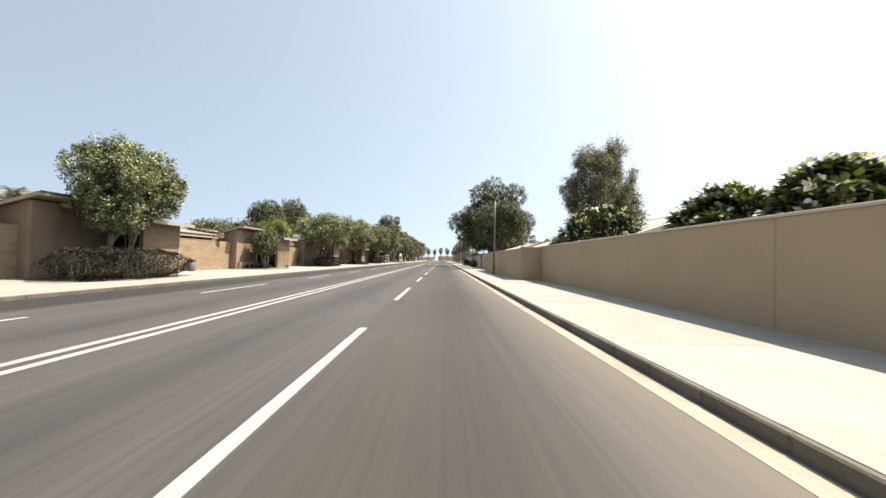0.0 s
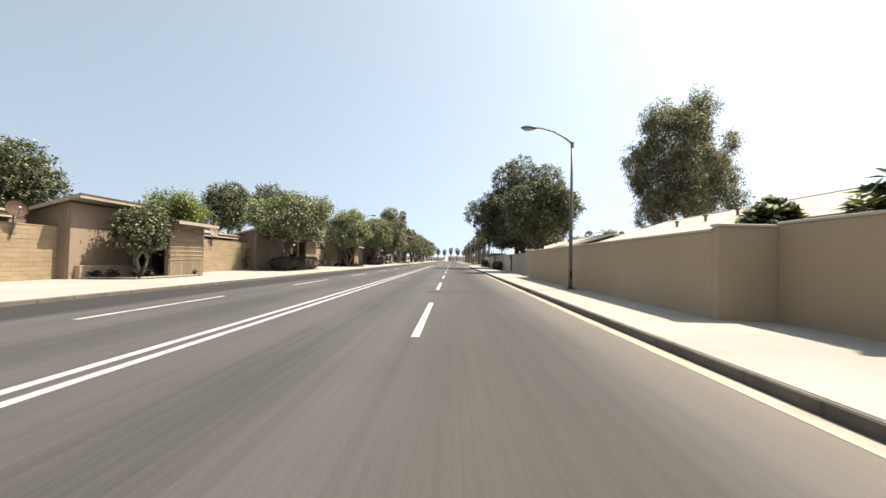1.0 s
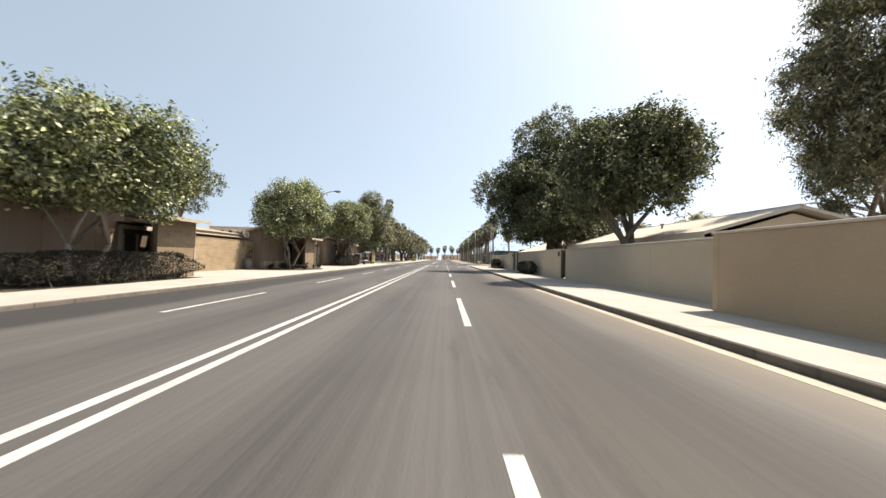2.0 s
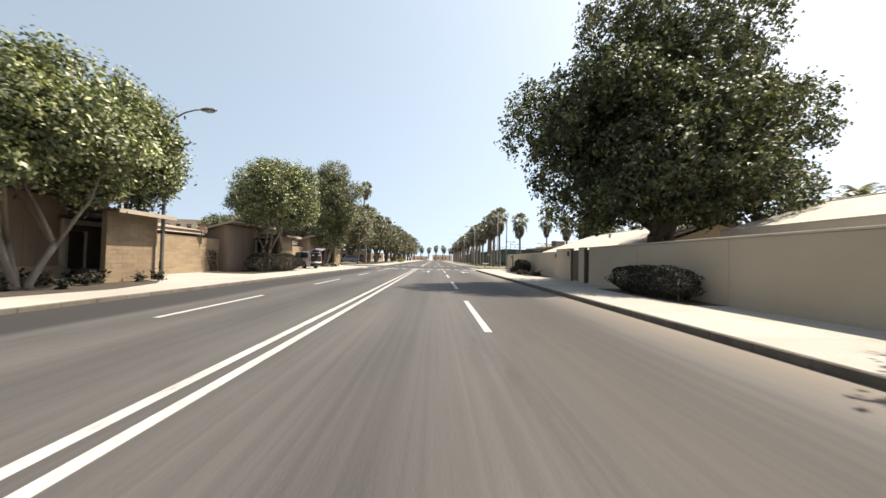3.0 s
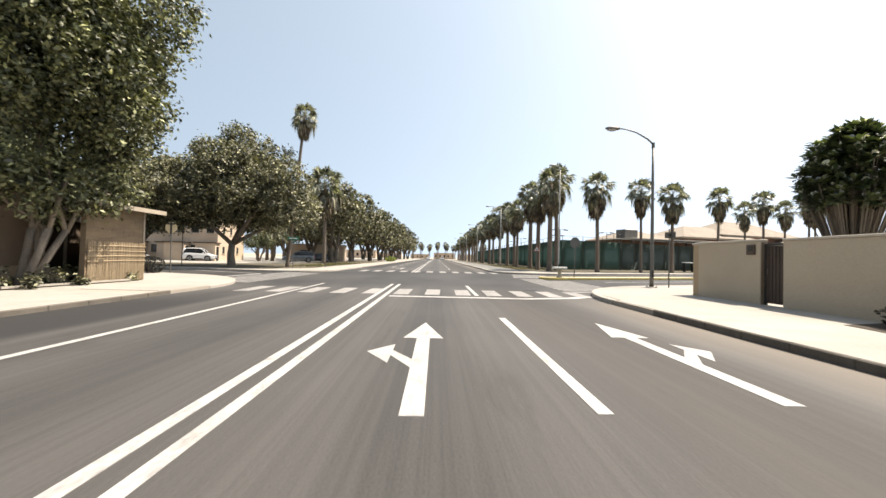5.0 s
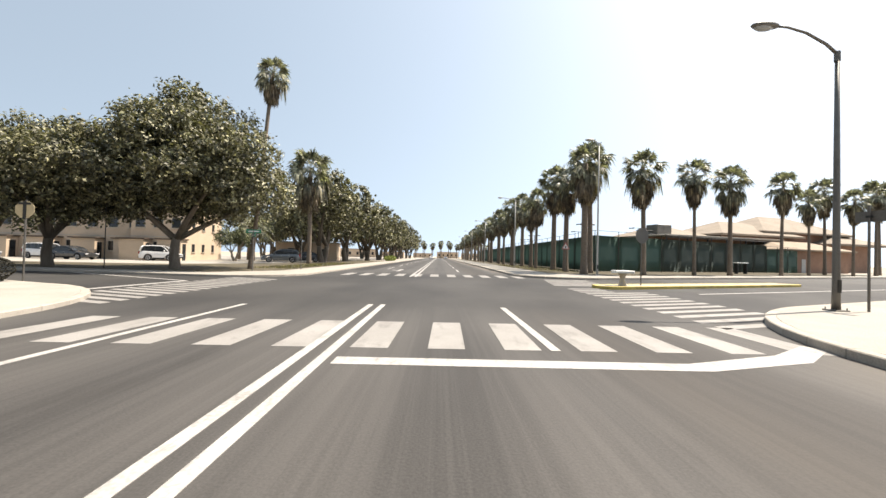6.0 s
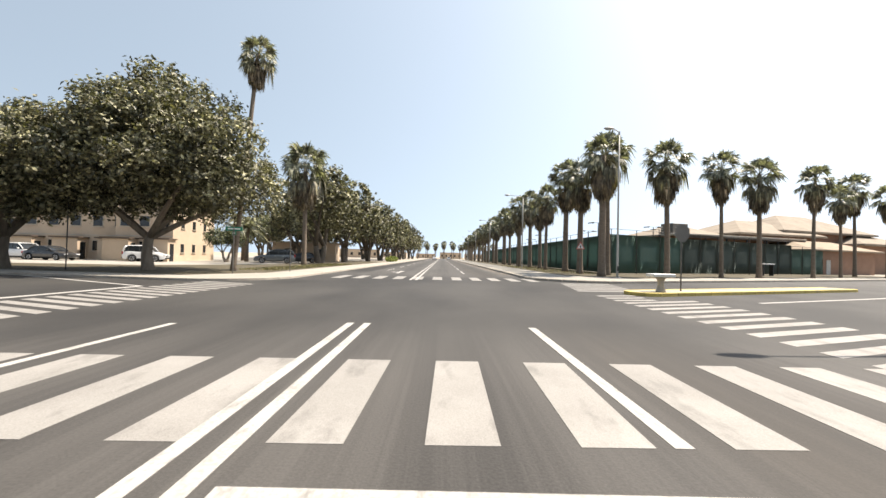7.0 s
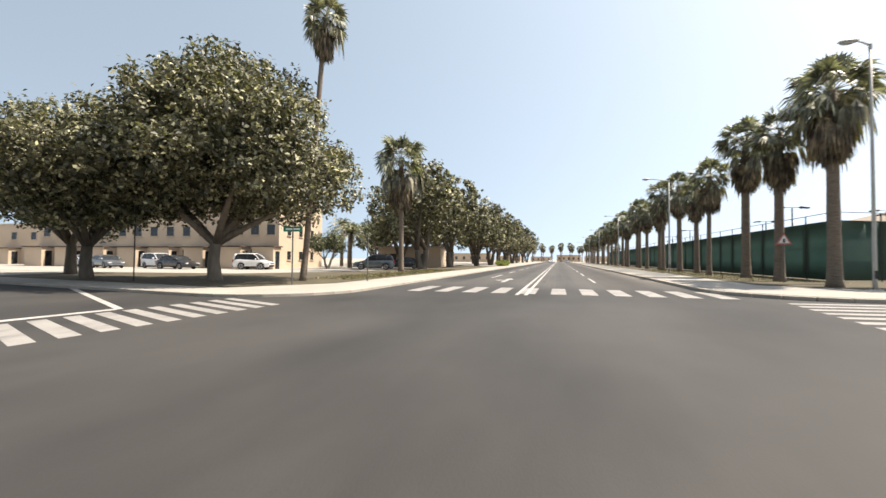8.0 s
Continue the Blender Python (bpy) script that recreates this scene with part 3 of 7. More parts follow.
def fan_palm(name, place, height, crown, trunk_r, seed, skirt=1.8, label="", group="", live=26, dead=40, bulge=1.0, lean=0.0):
    """A fan palm: bursting live fans on top, spent fans hanging out at the sides, and an inverted cone of dry fans round the trunk."""
    rng = np.random.default_rng(seed)
    t = empty(name, place, label, "palm tree", group)
    sway = Vector((rng.normal() * 0.12, rng.normal() * 0.12, 0))
    line = [Vector((0, 0, -0.2)), Vector((0, 0, 0.3))] + [sway * (k / 8) ** 2 + Vector((lean * k / 8, 0, height * k / 8)) for k in range(1, 9)]
    rad = [trunk_r * 1.55, trunk_r * 1.25] + [trunk_r * (1.1 - 0.3 * k / 8) * (1 + 0.03 * rng.normal()) for k in range(1, 9)]
    part("trunk", tube(line, rad, 12), BARK_PALM, t, smooth=True)
    top = np.array(line[-1])
    rows = []
    for k in range(live):
        h = (k + 0.5) / live
        a, e = 2.39996 * k + 0.35 * rng.normal(), math.radians(84 - 112 * h + 9 * rng.normal())
        dvec = (math.cos(a) * math.cos(e), math.sin(a) * math.cos(e), math.sin(e))
        rows += fan_frond(rng, top + rng.normal(size=3) * 0.06, dvec, crown * (0.40 + 0.22 * rng.random()), crown * (0.46 + 0.14 * rng.random()), 22, 3.6, 0.05 + 0.5 * h ** 2, rng.normal() * 0.6, 0.06)
    link_mesh("crown", quads("crown", np.array(rows)), FROND, t)
    # half-dead fans that hang far out at the sides
    rows = []
    for k in range(dead // 7):
        a, e = 2.39996 * k * 1.7 + rng.normal(), math.radians(-2 - 34 * rng.random())
        dvec = (math.cos(a) * math.cos(e), math.sin(a) * math.cos(e), math.sin(e))
        rows += fan_frond(rng, top, dvec, crown * (0.50 + 0.2 * rng.random()) * min(1.0, bulge), crown * (0.34 + 0.2 * rng.random()), 10, 1.3, 2.0, rng.normal() * 0.3, 0.07)
    link_mesh("spent_fronds", quads("spent_fronds", np.array(rows)), FROND_SPENT, t, "drooping grey-green fronds below the live crown")
    # dry fans packed into an egg that narrows to the trunk
    rows = []
    for k in range(dead):
        h = (k + 0.5) / dead
        a, e = 2.39996 * k + 0.3 * rng.normal(), math.radians(-52 - 34 * h)
        root = top + (0, 0, -skirt * 0.60 * h)
        dvec = (math.cos(a) * math.cos(e), math.sin(a) * math.cos(e), math.sin(e))
        out = bulge * (0.42 + 0.75 * math.sin(math.pi * (0.30 + 0.62 * h)) ** 1.2) * (0.88 + 0.25 * rng.random())
        rows += fan_frond(rng, root, dvec, crown * 0.52 * out, crown * (0.36 + 0.10 * rng.random()), 9, 2.0, 1.3, rng.normal() * 0.3, 0.12)
    link_mesh("skirt", quads("skirt", np.array(rows)), FROND_DEAD, t, "hanging skirt of dry brown fronds")
    return t


def feather_palm(name, place, height, crown, trunk_r, seed, label=""):
    rng = np.random.default_rng(seed)
    t = empty(name, place, label, "palm tree")
    part("trunk", tube([(0, 0, -0.2), (0, 0, height * 0.5), (0.1, 0, height)], [trunk_r * 1.2, trunk_r, trunk_r * 0.9], 10), BARK_PALM, t, smooth=True)
    rows, top = [], np.array((0.1, 0, height))
    for k in range(30):
        a, e = 2.39996 * k, math.radians(75 - 85 * k / 30)
        dvec = np.array((math.cos(a) * math.cos(e), math.sin(a) * math.cos(e), math.sin(e)))
        side = unit(np.cross(dvec, (0.01, 0.02, 1)))
        last = top
        for j in range(1, 15):
            s = j / 14
            pt = top + dvec * crown * s + np.array((0, 0, -crown * 0.55 * s * s))
            w = side * 0.02
            rows.append(np.stack([last - w, last + w, pt + w, pt - w]))
            for q in (-1, 1):
                tip = pt + side * q * crown * 0.2 * (1 - 0.5 * s) + (pt - last) * 1.3 + np.array((0, 0, -0.1 * crown * rng.random()))
                rows.append(np.stack([last, pt, tip + w * 0.3, tip - w * 0.3]))
            last = pt
    link_mesh("crown", quads("crown", np.array(rows)), FROND, t)
    return t


# ---- ground, roads, pavements ----
bm = bmesh.new()
bmesh.ops.create_grid(bm, x_segments=40, y_segments=40, size=2200)
tagged(part("ground", moved(bm, pose(0, 300, -0.06)), SAND), "pale dry sandy ground", "ground", kind="structure")

LANE = 3.53
KERB_R, KERB_L = 7.66, -6.55


def arc(cx, cy, r, a0, a1, n=10):
    return [(cx + r * math.cos(math.radians(a0 + (a1 - a0) * k / n)), cy + r * math.sin(math.radians(a0 + (a1 - a0) * k / n))) for k in range(n + 1)]


# asphalt: the straight road and the two arms of the cross street
bm = prism([(KERB_L - 0.6, -90), (KERB_R + 0.6, -90), (KERB_R + 0.6, 107), (14, 112.5), (140, 171), (140, 196), (14, 141), (KERB_R + 0.6, 146), (KERB_R + 0.6, 390), (120, 390), (120, 400), (-120, 400), (-120, 390),
            (KERB_L - 0.6, 390), (KERB_L - 0.6, 140), (-13, 132), (-60, 139), (-150, 152), (-150, 139), (-60, 127), (-13, 114), (KERB_L - 0.6, 108)], -0.05, 0.0)
tagged(part("road", bm, ASPHALT), "sun-bleached grey asphalt road with worn wheel tracks", "road", kind="structure")


def pavement(name, outline, top, label):
    p = tagged(part(name, prism(outline, -0.05, top - 0.012), SUBBASE), label, "pavement", kind="structure")
    return p


def slab_row(parent, x0, x1, ys, top, material):
    """Cast slabs, each its own piece, along y."""
    made = {}
    for y0, y1 in zip(ys, ys[1:]):
        key = round(y1 - y0, 2)
        if key not in made:
            mesh = bpy.data.meshes.new("paving_slab")
            b = box(x0 + 0.002, x1 - 0.002, 0.002, key - 0.002, -0.06, 0, 0.003)
            b.to_mesh(mesh)
            b.free()
            made[key] = mesh
        s = link_mesh("paving_slab", made[key], material, parent)
        s.location = (0, y0, top + 0.0015 * math.sin(y0 * 7.3))


def kerb_run(parent, points, top, width, material, inner=1):
    """Kerb stones about a metre long set end to end along the points."""
    mesh = bpy.data.meshes.new("kerb_stone")
    b = box(-0.5, 0.5, -0.03, width, -top - 0.05, 0, 0.018)
    b.to_mesh(mesh)
    b.free()
    for (xa, ya), (xb, yb) in zip(points, points[1:]):
        d = math.hypot(xb - xa, yb - ya)
        n = max(1, round(d))
        for k in range(n):
            f = (k + 0.5) / n
            s = link_mesh("kerb_stone", mesh, material, parent)
            s.matrix_local = pose(xa + (xb - xa) * f, ya + (yb - ya) * f, top + 0.002 * math.sin(k * 2.1 + xa), 0, 0, math.degrees(math.atan2(yb - ya, xb - xa))) @ Matrix.Diagonal(((d / n - 0.002), inner, 1, 1))


TOP_R, TOP_L = 0.15, 0.12
corner_r = arc(16.2, 110.0, 8.55, 180, 118, 10) + [(24, 123.0)]
near_right = pavement("pavement_1", [(KERB_R, -90)] + corner_r + [(60, 139.6), (60, 120), (34, 109), (34, -90)], TOP_R, "pale concrete pavement with joints beside the long wall")
corner_l = arc(-14.6, 112.4, 8.05, 0, 62, 8)
near_left = pavement("pavement_2", [(KERB_L, -90), (-30, -90), (-30, 126.6)] + corner_l[::-1], TOP_L, "pale concrete pavement and driveways before the houses")
far_right_edge = [(KERB_R, 389), (KERB_R, 140)] + arc(11.2, 136.7, 3.55, 180, 294, 8) + [(60, 155.4)]
far_right = pavement("pavement_3", far_right_edge + [(140, 187), (140, 260), (34, 300), (34, 389)], TOP_R, "pale concrete pavement and verge beside the palms")
far_left_edge = [(KERB_L, 389), (KERB_L, 134)] + arc(-10.6, 131.4, 4.05, 0, -95, 8) + [(-30, 129.6), (-60, 134)]
far_left = pavement("pavement_4", far_left_edge + [(-60, 142), (-60, 389)], TOP_L, "pale concrete pavement round the shady corner lawn")
# cast surface of the corners and of the parts away from the slabs
part("paving", prism([(KERB_R + 0.2, 109)] + [(x + 0.17, y - 0.1) for x, y in corner_r[2:]] + [(60, 139.3), (60, 122), (34, 109), (12.1, 109)], 0.1, TOP_R), PAVING, near_right)
part("paving", prism([(KERB_L - 0.2, 110), (-30, 110), (-30, 126.4)] + [(x - 0.15, y - 0.12) for x, y in corner_l[::-1]], 0.09, TOP_L), PAVING, near_left)
part("paving", prism([(KERB_R + 0.2, 300), (KERB_R + 0.2, 140)] + [(x + 0.15, y + 0.15) for x, y in arc(11.2, 136.7, 3.55, 180, 294, 8)] + [(60, 155.7), (60, 158), (15.6, 137.6), (11.2, 140.3), (11.2, 300)], 0.1, TOP_R), PAVING, far_right)
part("paving", prism([(KERB_L - 0.2, 300), (KERB_L - 0.2, 134)] + [(x - 0.1, y + 0.12) for x, y in arc(-10.6, 131.4, 4.05, 0, -95, 8)] + [(-30, 129.8), (-30, 131.4), (-12, 129.6), (-9.4, 134), (-9.4, 300)], 0.09, TOP_L), PAVING, far_left)
# lawns, planting beds and the car park
tagged(part("lawn", prism([(11.2, 300), (11.2, 140.7), (15.6, 138.0), (60, 158.4), (60, 300)], 0.1, TOP_R + 0.004), GRASS_GROUND), "dry brown-green verge under the palms", "grass", kind="structure")
tagged(part("lawn", prism([(-9.45, 190), (-9.45, 134.2), (-12, 129.9), (-33, 132.2), (-36, 139), (-23, 141.5), (-17, 152), (-17, 190)], 0.08, TOP_L + 0.004), GRASS_GROUND), "thin brown lawn shaded by the corner trees", "grass", kind="structure")
tagged(part("car_park", prism([(-110, 142), (-36.5, 139.3), (-23.2, 142), (-17.2, 152.3), (-17.2, 240), (-110, 240)], 0.0, TOP_L + 0.002), PAVING), "pale concrete car park before the apartments", "car park", kind="structure")


# ---- road markings ----
def flat(name, outline, parent, material=LINE, z=0.0045):
    return part(name, prism(outline, -0.004, z), material, parent)


def strip(x, y0, y1, w=0.12):
    return [(x - w / 2, y0), (x + w / 2, y0), (x + w / 2, y1), (x - w / 2, y1)]


lines = empty("lane_marking", (0, 0, 0), "worn white lane lines on the asphalt", "road marking", kind="structure")
for x in (-0.17, 0.17):
    flat("centre_line", strip(x, -60, 117.0, 0.14), lines)
for k in range(-3, 10):
    a = 2.15 + 10.974 * k
    flat("dash", strip(LANE - 0.02, a, a + 5.65, 0.15), lines)
flat("dash", strip(LANE - 0.05, 111.9, 116.9, 0.15), lines)
for k in range(-3, 9):
    a = 2.9 + 11.0 * k
    flat("dash", strip(-3.42, a, a + 5.2, 0.13), lines)
flat("dash", strip(-3.42, 101, 116.5, 0.13), lines)
flat("edge_line", strip(KERB_R - 0.20, -60, 57, 0.26), lines, LINE_YELLOW)
for x in (-0.17, 0.17):
    flat("centre_line", strip(x, 132.0, 386, 0.14), lines)
for k in range(20):
    flat("dash", strip(LANE, 142 + 11 * k, 147.6 + 11 * k, 0.14), lines)
    flat("dash", strip(-3.42, 146 + 11 * k, 151.6 + 11 * k, 0.14), lines)
# stop line that bends round the corner
flat("stop_line", [(0.35, 110.95), (5.2, 110.95), (7.0, 111.5), (8.0, 112.3), (7.9, 112.65), (6.8, 111.9), (5.1, 111.3), (0.35, 111.3)], lines)


def zebra(label, origin, step, bar_along, count, width, length):
    """White bars set side by side: origin of the first, step from bar to bar, the way each one runs."""
    z = empty("zebra_crossing", (0, 0, 0), label, "zebra crossing", kind="structure")
    o, s, a = Vector(origin), Vector(step), Vector(bar_along).normalized()
    w = s.normalized() * width / 2
    for k in range(count):
        c = o + s * k
        pts = [c - w, c + w, c + w + a * length, c - w + a * length]
        flat("bar", [(p.x, p.y) for p in pts], z, ZEBRA, 0.004)
    return z


zebra("worn white zebra crossing over the four lanes", (-5.1, 111.75), (1.155, 0.02), (0.02, 1), 12, 0.56, 2.35)
zebra("worn white zebra crossing over the four lanes beyond the junction", (-4.6, 132.4), (1.2, 0.06), (0.0, 1), 11, 0.6, 3.2)
zebra("white zebra crossing over the side street", (-9.45, 117.05), (0.01, 0.63), (1, -0.36), 17, 0.34, 2.9)
zebra("white zebra crossing over the wide side street", (7.68, 114.3), (0.005, 0.77), (1, 0.37), 11, 0.37, 3.3)
zebra("short white zebra bars before the traffic island", (7.72, 122.8), (0.02, 0.80), (1, 0.25), 3, 0.37, 1.7)
zebra("white zebra crossing between the island and the far pavement", (7.75, 126.7), (0.14, 0.86), (1, 0.14), 7, 0.42, 3.0)
side = empty("lane_marking", (0, 0, 0), "white lines on the side street", "road marking", kind="structure")
flat("centre_line", [(-9.7, 123.9), (-9.7, 124.1), (-22, 129.95), (-22, 129.72)], side)
flat("stop_line", [(-10.25, 119.4), (-9.98, 119.4), (-9.62, 123.88), (-9.9, 123.98)], side)
flat("edge_line", [(13.0, 122.9), (60, 142.6), (60, 142.8), (13.0, 123.1)], side)


def arrow(x, y, turn_side, label):
    a = empty("road_arrow", (x, y, 0), label, "road marking", kind="structure")
    flat("shaft", [(-0.11, 0), (0.11, 0), (0.11, 3.3), (-0.11, 3.3)], a)
    flat("head", [(-0.34, 3.3), (0.34, 3.3), (0, 4.9)], a)
    s = turn_side
    flat("side_arm", [(s * 0.11, 1.5), (s * 0.42, 2.1), (s * 0.42, 2.4), (s * 0.11, 1.9)][:: int(s)], a)
    flat("side_head", [(s * 0.42, 1.7), (s * 0.42, 2.8), (s * 0.78, 2.3)][:: int(s)], a)


arrow(1.76, 100.8, -1, "white straight-on and left turn arrow")
arrow(5.5, 101.2, 1, "white straight-on and right turn arrow")
arrow(-1.9, 140.5, -1, "white lane arrow beyond the junction")

# yellow-edged island in the side street
island_axis = Vector((14.6, 6.1)).normalized()
island = empty("traffic_island", (9.4, 125.1, 0), "narrow traffic island with yellow painted kerb", "traffic island", kind="structure")
ang = math.degrees(math.atan2(island_axis.y, island_axis.x))
island.matrix_world = pose(9.4, 125.1, 0, 0, 0, ang)
shape = arc(0.75, 0, 0.75, 270, 90, 8) + [(16, 0.75), (16, -0.75)]
part("filling", prism([(0.2 + x * 0.975, y * 0.75) for x, y in shape], -0.03, 0.14), PAVING, island)
kerb_run(island, [(16, 0.75)] + arc(0.75, 0, 0.75, 90, 270, 4) + [(16, -0.75), (16, 0.75)], 0.15, 0.18, KERB_YELLOW)


# ---- long garden wall on the right, in stretches ----
def stretch_of_wall(name, x, y0, y1, top, label, panel=6.0, side_wall=None, thick=0.22, render=None):
    """Rendered wall along y with its road face at x: panels with fine joints between them and a pale coping."""
    w = empty(name, (x, y0, TOP_R - 0.02), label, "wall", kind="structure")
    n = max(1, round((y1 - y0) / panel))
    s = (y1 - y0) / n
    h = top - TOP_R + 0.02
    for k in range(n):
        part("panel", box(0, thick, k * s + 0.006, (k + 1) * s - 0.006, -0.15, h, 0.008), render or STUCCO, w)
        part("coping", box(-0.035, thick + 0.035, k * s + 0.004, (k + 1) * s - 0.004, h + 0.002, h + 0.07, 0.012), COPING, w)
    part("core", box(0.03, thick - 0.03, 0.0, y1 - y0, -0.15, h - 0.02), MORTAR, w)
    return w


def cross_wall(name, y, x0, x1, top, label, thick=0.22):
    w = empty(name, (x0, y, TOP_R - 0.02), label, "wall", kind="structure")
    h = top - TOP_R + 0.02
    part("panel", box(0, x1 - x0, 0, thick, -0.15, h, 0.008), STUCCO, w)
    part("coping", box(-0.035, x1 - x0, -0.035, thick + 0.035, h + 0.002, h + 0.07, 0.012), COPING, w)
    return w


def gate(y0, y1, x, top, label, paint=None):
    """A dark metal garden door between two wall ends."""
    g = empty("garden_gate", (x + 0.12, y0, TOP_R), label, "gate")
    w, h = y1 - y0, top - TOP_R
    for a, b in ((0, 0.06), (w - 0.06, w)):
        part("post", box(0, 0.08, a, b, 0, h, 0.006), STEEL_DARK, g)
    part("lintel", box(0, 0.08, 0.06, w - 0.06, h - 0.07, h, 0.006), STEEL_DARK, g)
    part("leaf", box(0.02, 0.06, 0.066, w - 0.066, 0.06, h - 0.076, 0.004), paint or WOOD_DARK, g)
    n = max(3, int(w / 0.14))
    for k in range(n):
        c = 0.09 + (w - 0.18) * (k + 0.5) / n
        part("rib", box(0.0, 0.019, c - 0.012, c + 0.012, 0.1, h - 0.1), paint or WOOD_DARK, g)
    part("handle", tube([(-0.03, w - 0.16, 0.95), (-0.03, w - 0.16, 1.12)], 0.012, 6), STEEL, g)
    return g


stretch_of_wall("wall_1", 11.6, -60, 26.3, 2.36, "long beige rendered garden wall with a pale coping")
cross_wall("wall_2", 26.3, 10.25, 11.82, 2.30, "short return of the beige garden wall")
stretch_of_wall("wall_3", 10.25, 26.52, 48.4, 2.20, "beige rendered garden wall set forward to the pavement")
cross_wall("wall_4", 48.4, 10.25, 11.75, 2.20, "short return at the end of the beige wall")
stretch_of_wall("wall_5", 11.55, 48.62, 65.9, 2.20, "beige rendered garden wall beside a gate", render=STUCCO_PALE)
gate(65.9, 66.85, 11.55, 2.12, "dark brown metal garden door in the beige wall")
stretch_of_wall("wall_6", 11.5, 66.85, 83.5, 2.22, "beige rendered garden wall in the shade of a big tree", render=STUCCO_PALE)
stretch_of_wall("wall_7", 11.45, 84.15, 85.05, 2.24, "narrow beige wall pier", render=STUCCO_PALE)
gate(83.5, 84.15, 11.45, 2.14, "narrow dark garden door beside a big tree")
gate(85.05, 86.5, 11.42, 2.16, "wide tan metal garden door in a beige wall", GATE_TAN)
stretch_of_wall("wall_8", 11.45, 86.5, 89.6, 2.24, "beige rendered garden wall end beside a door", render=STUCCO_PALE)
gate(89.6, 91.0, 11.95, 2.12, "dark brown garden door where the wall steps back")
stretch_of_wall("wall_9", 12.05, 91.0, 91.2, 2.10, "narrow beige pier beside the door", render=STUCCO_PALE)
stretch_of_wall("wall_10", 12.05, 91.2, 108.7, 2.10, "beige rendered garden wall near the corner", render=STUCCO_PALE)
gate(108.7, 109.5, 12.05, 2.05, "dark brown garden door near the end of the wall")
stretch_of_wall("wall_11", 12.05, 109.5, 112.6, 2.12, "last beige piece of garden wall at the corner", render=STUCCO_PALE)
w = empty("wall_12", (12.05, 112.6, TOP_R - 0.02), "beige garden wall along the side street", "wall", kind="structure")
w.matrix_world = pose(12.05, 112.4, TOP_R - 0.02, 0, 0, 20)
part("panel", box(0.0, 22, 0, 0.22, -0.15, 1.95, 0.008), STUCCO, w)
part("coping", box(-0.03, 22, -0.035, 0.255, 1.952, 2.02, 0.012), COPING, w)


def wall_plate(x, y, z, label):
    p = empty("meter_box", (x, y, z), label, "meter box")
    part("case", box(-0.05, 0, -0.17, 0.17, -0.16, 0.16, 0.01), FASCIA, p)
    part("window", box(-0.056, -0.051, -0.1, 0.1, -0.04, 0.1), GLASS, p)


wall_plate(11.5, 67.3, 1.93, "small dark meter box on the beige wall")
wall_plate(12.05, 91.6, 1.86, "small dark meter box on the pale wall")
wall_plate(11.45, 86.9, 1.95, "small dark meter box beside the door")
wall_plate(12.05, 109.85, 1.86, "small dark meter box near the wall's end")


# ---- low houses with pale pitched roofs behind the wall ----
def gabled_house(name, y0, y1, eave_x, ridge_x, far_x, eave_z, ridge_z, label, chimneys=()):
    h = empty(name, (0, 0, TOP_R), label, "house")
    part("wall", box(eave_x + 0.7, far_x - 0.7, y0 + 0.5, y1 - 0.5, -0.1, eave_z - TOP_R - 0.05), STUCCO, h)
    for y in (y0 + 0.5, y1 - 0.72):
        g = bmesh.new()
        tri = [(eave_x + 0.7, eave_z - TOP_R - 0.05), (far_x - 0.7, eave_z - TOP_R - 0.05), (ridge_x, ridge_z - TOP_R - 0.22)]
        a, b = [g.verts.new((x, y, z)) for x, z in tri], [g.verts.new((x, y + 0.22, z)) for x, z in tri]
        g.faces.new(a), g.faces.new(b[::-1])
        for i in range(3):
            g.faces.new((a[i], a[(i + 1) % 3], b[(i + 1) % 3], b[i]))
        bmesh.ops.recalc_face_normals(g, faces=g.faces)
        part("gable", g, STUCCO_PALE, h)
    ridge_z -= TOP_R
    eave_z -= TOP_R
    for xa, nm in ((eave_x, "roof_slope"), (far_x, "roof_slope")):
        r = bmesh.new()
        n = Vector((-(ridge_z - eave_z), 0, (ridge_x - xa))) if xa < ridge_x else Vector(((ridge_z - eave_z), 0, (xa - ridge_x)))
        n = n.normalized() * 0.16
        lo = [Vector((xa, y0, eave_z)), Vector((xa, y1, eave_z)), Vector((ridge_x, y1, ridge_z)), Vector((ridge_x, y0, ridge_z))]
        a, b = [r.verts.new(v) for v in lo], [r.verts.new(v + n) for v in lo]
        r.faces.new(a), r.faces.new(b[::-1])
        for i in range(4):
            r.faces.new((a[i], a[(i + 1) % 4], b[(i + 1) % 4], b[i]))
        bmesh.ops.recalc_face_normals(r, faces=r.faces)
        part(nm, r, ROOF, h, "pale gravel-coated roof slope")
    part("fascia", box(eave_x - 0.03, eave_x - 0.002, y0, y1, eave_z - 0.18, eave_z + 0.1), TRIM, h)
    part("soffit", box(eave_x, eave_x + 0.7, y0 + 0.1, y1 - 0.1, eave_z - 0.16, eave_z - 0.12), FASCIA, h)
    part("ridge_cap", tube([(ridge_x, y0, ridge_z + 0.13), (ridge_x, y1, ridge_z + 0.13)], 0.09, 8), ROOF, h)
    for cx, cy in chimneys:
        cz = eave_z + (ridge_z - eave_z) * (cx - eave_x) / (ridge_x - eave_x)
        v = part("vent", tube([(cx, cy, cz), (cx, cy, cz + 0.42)], 0.07, 8), STEEL, h)
        part("cowl", tube([(cx, cy, cz + 0.42), (cx, cy, cz + 0.5)], 0.13, 8), STEEL, v)
    return h


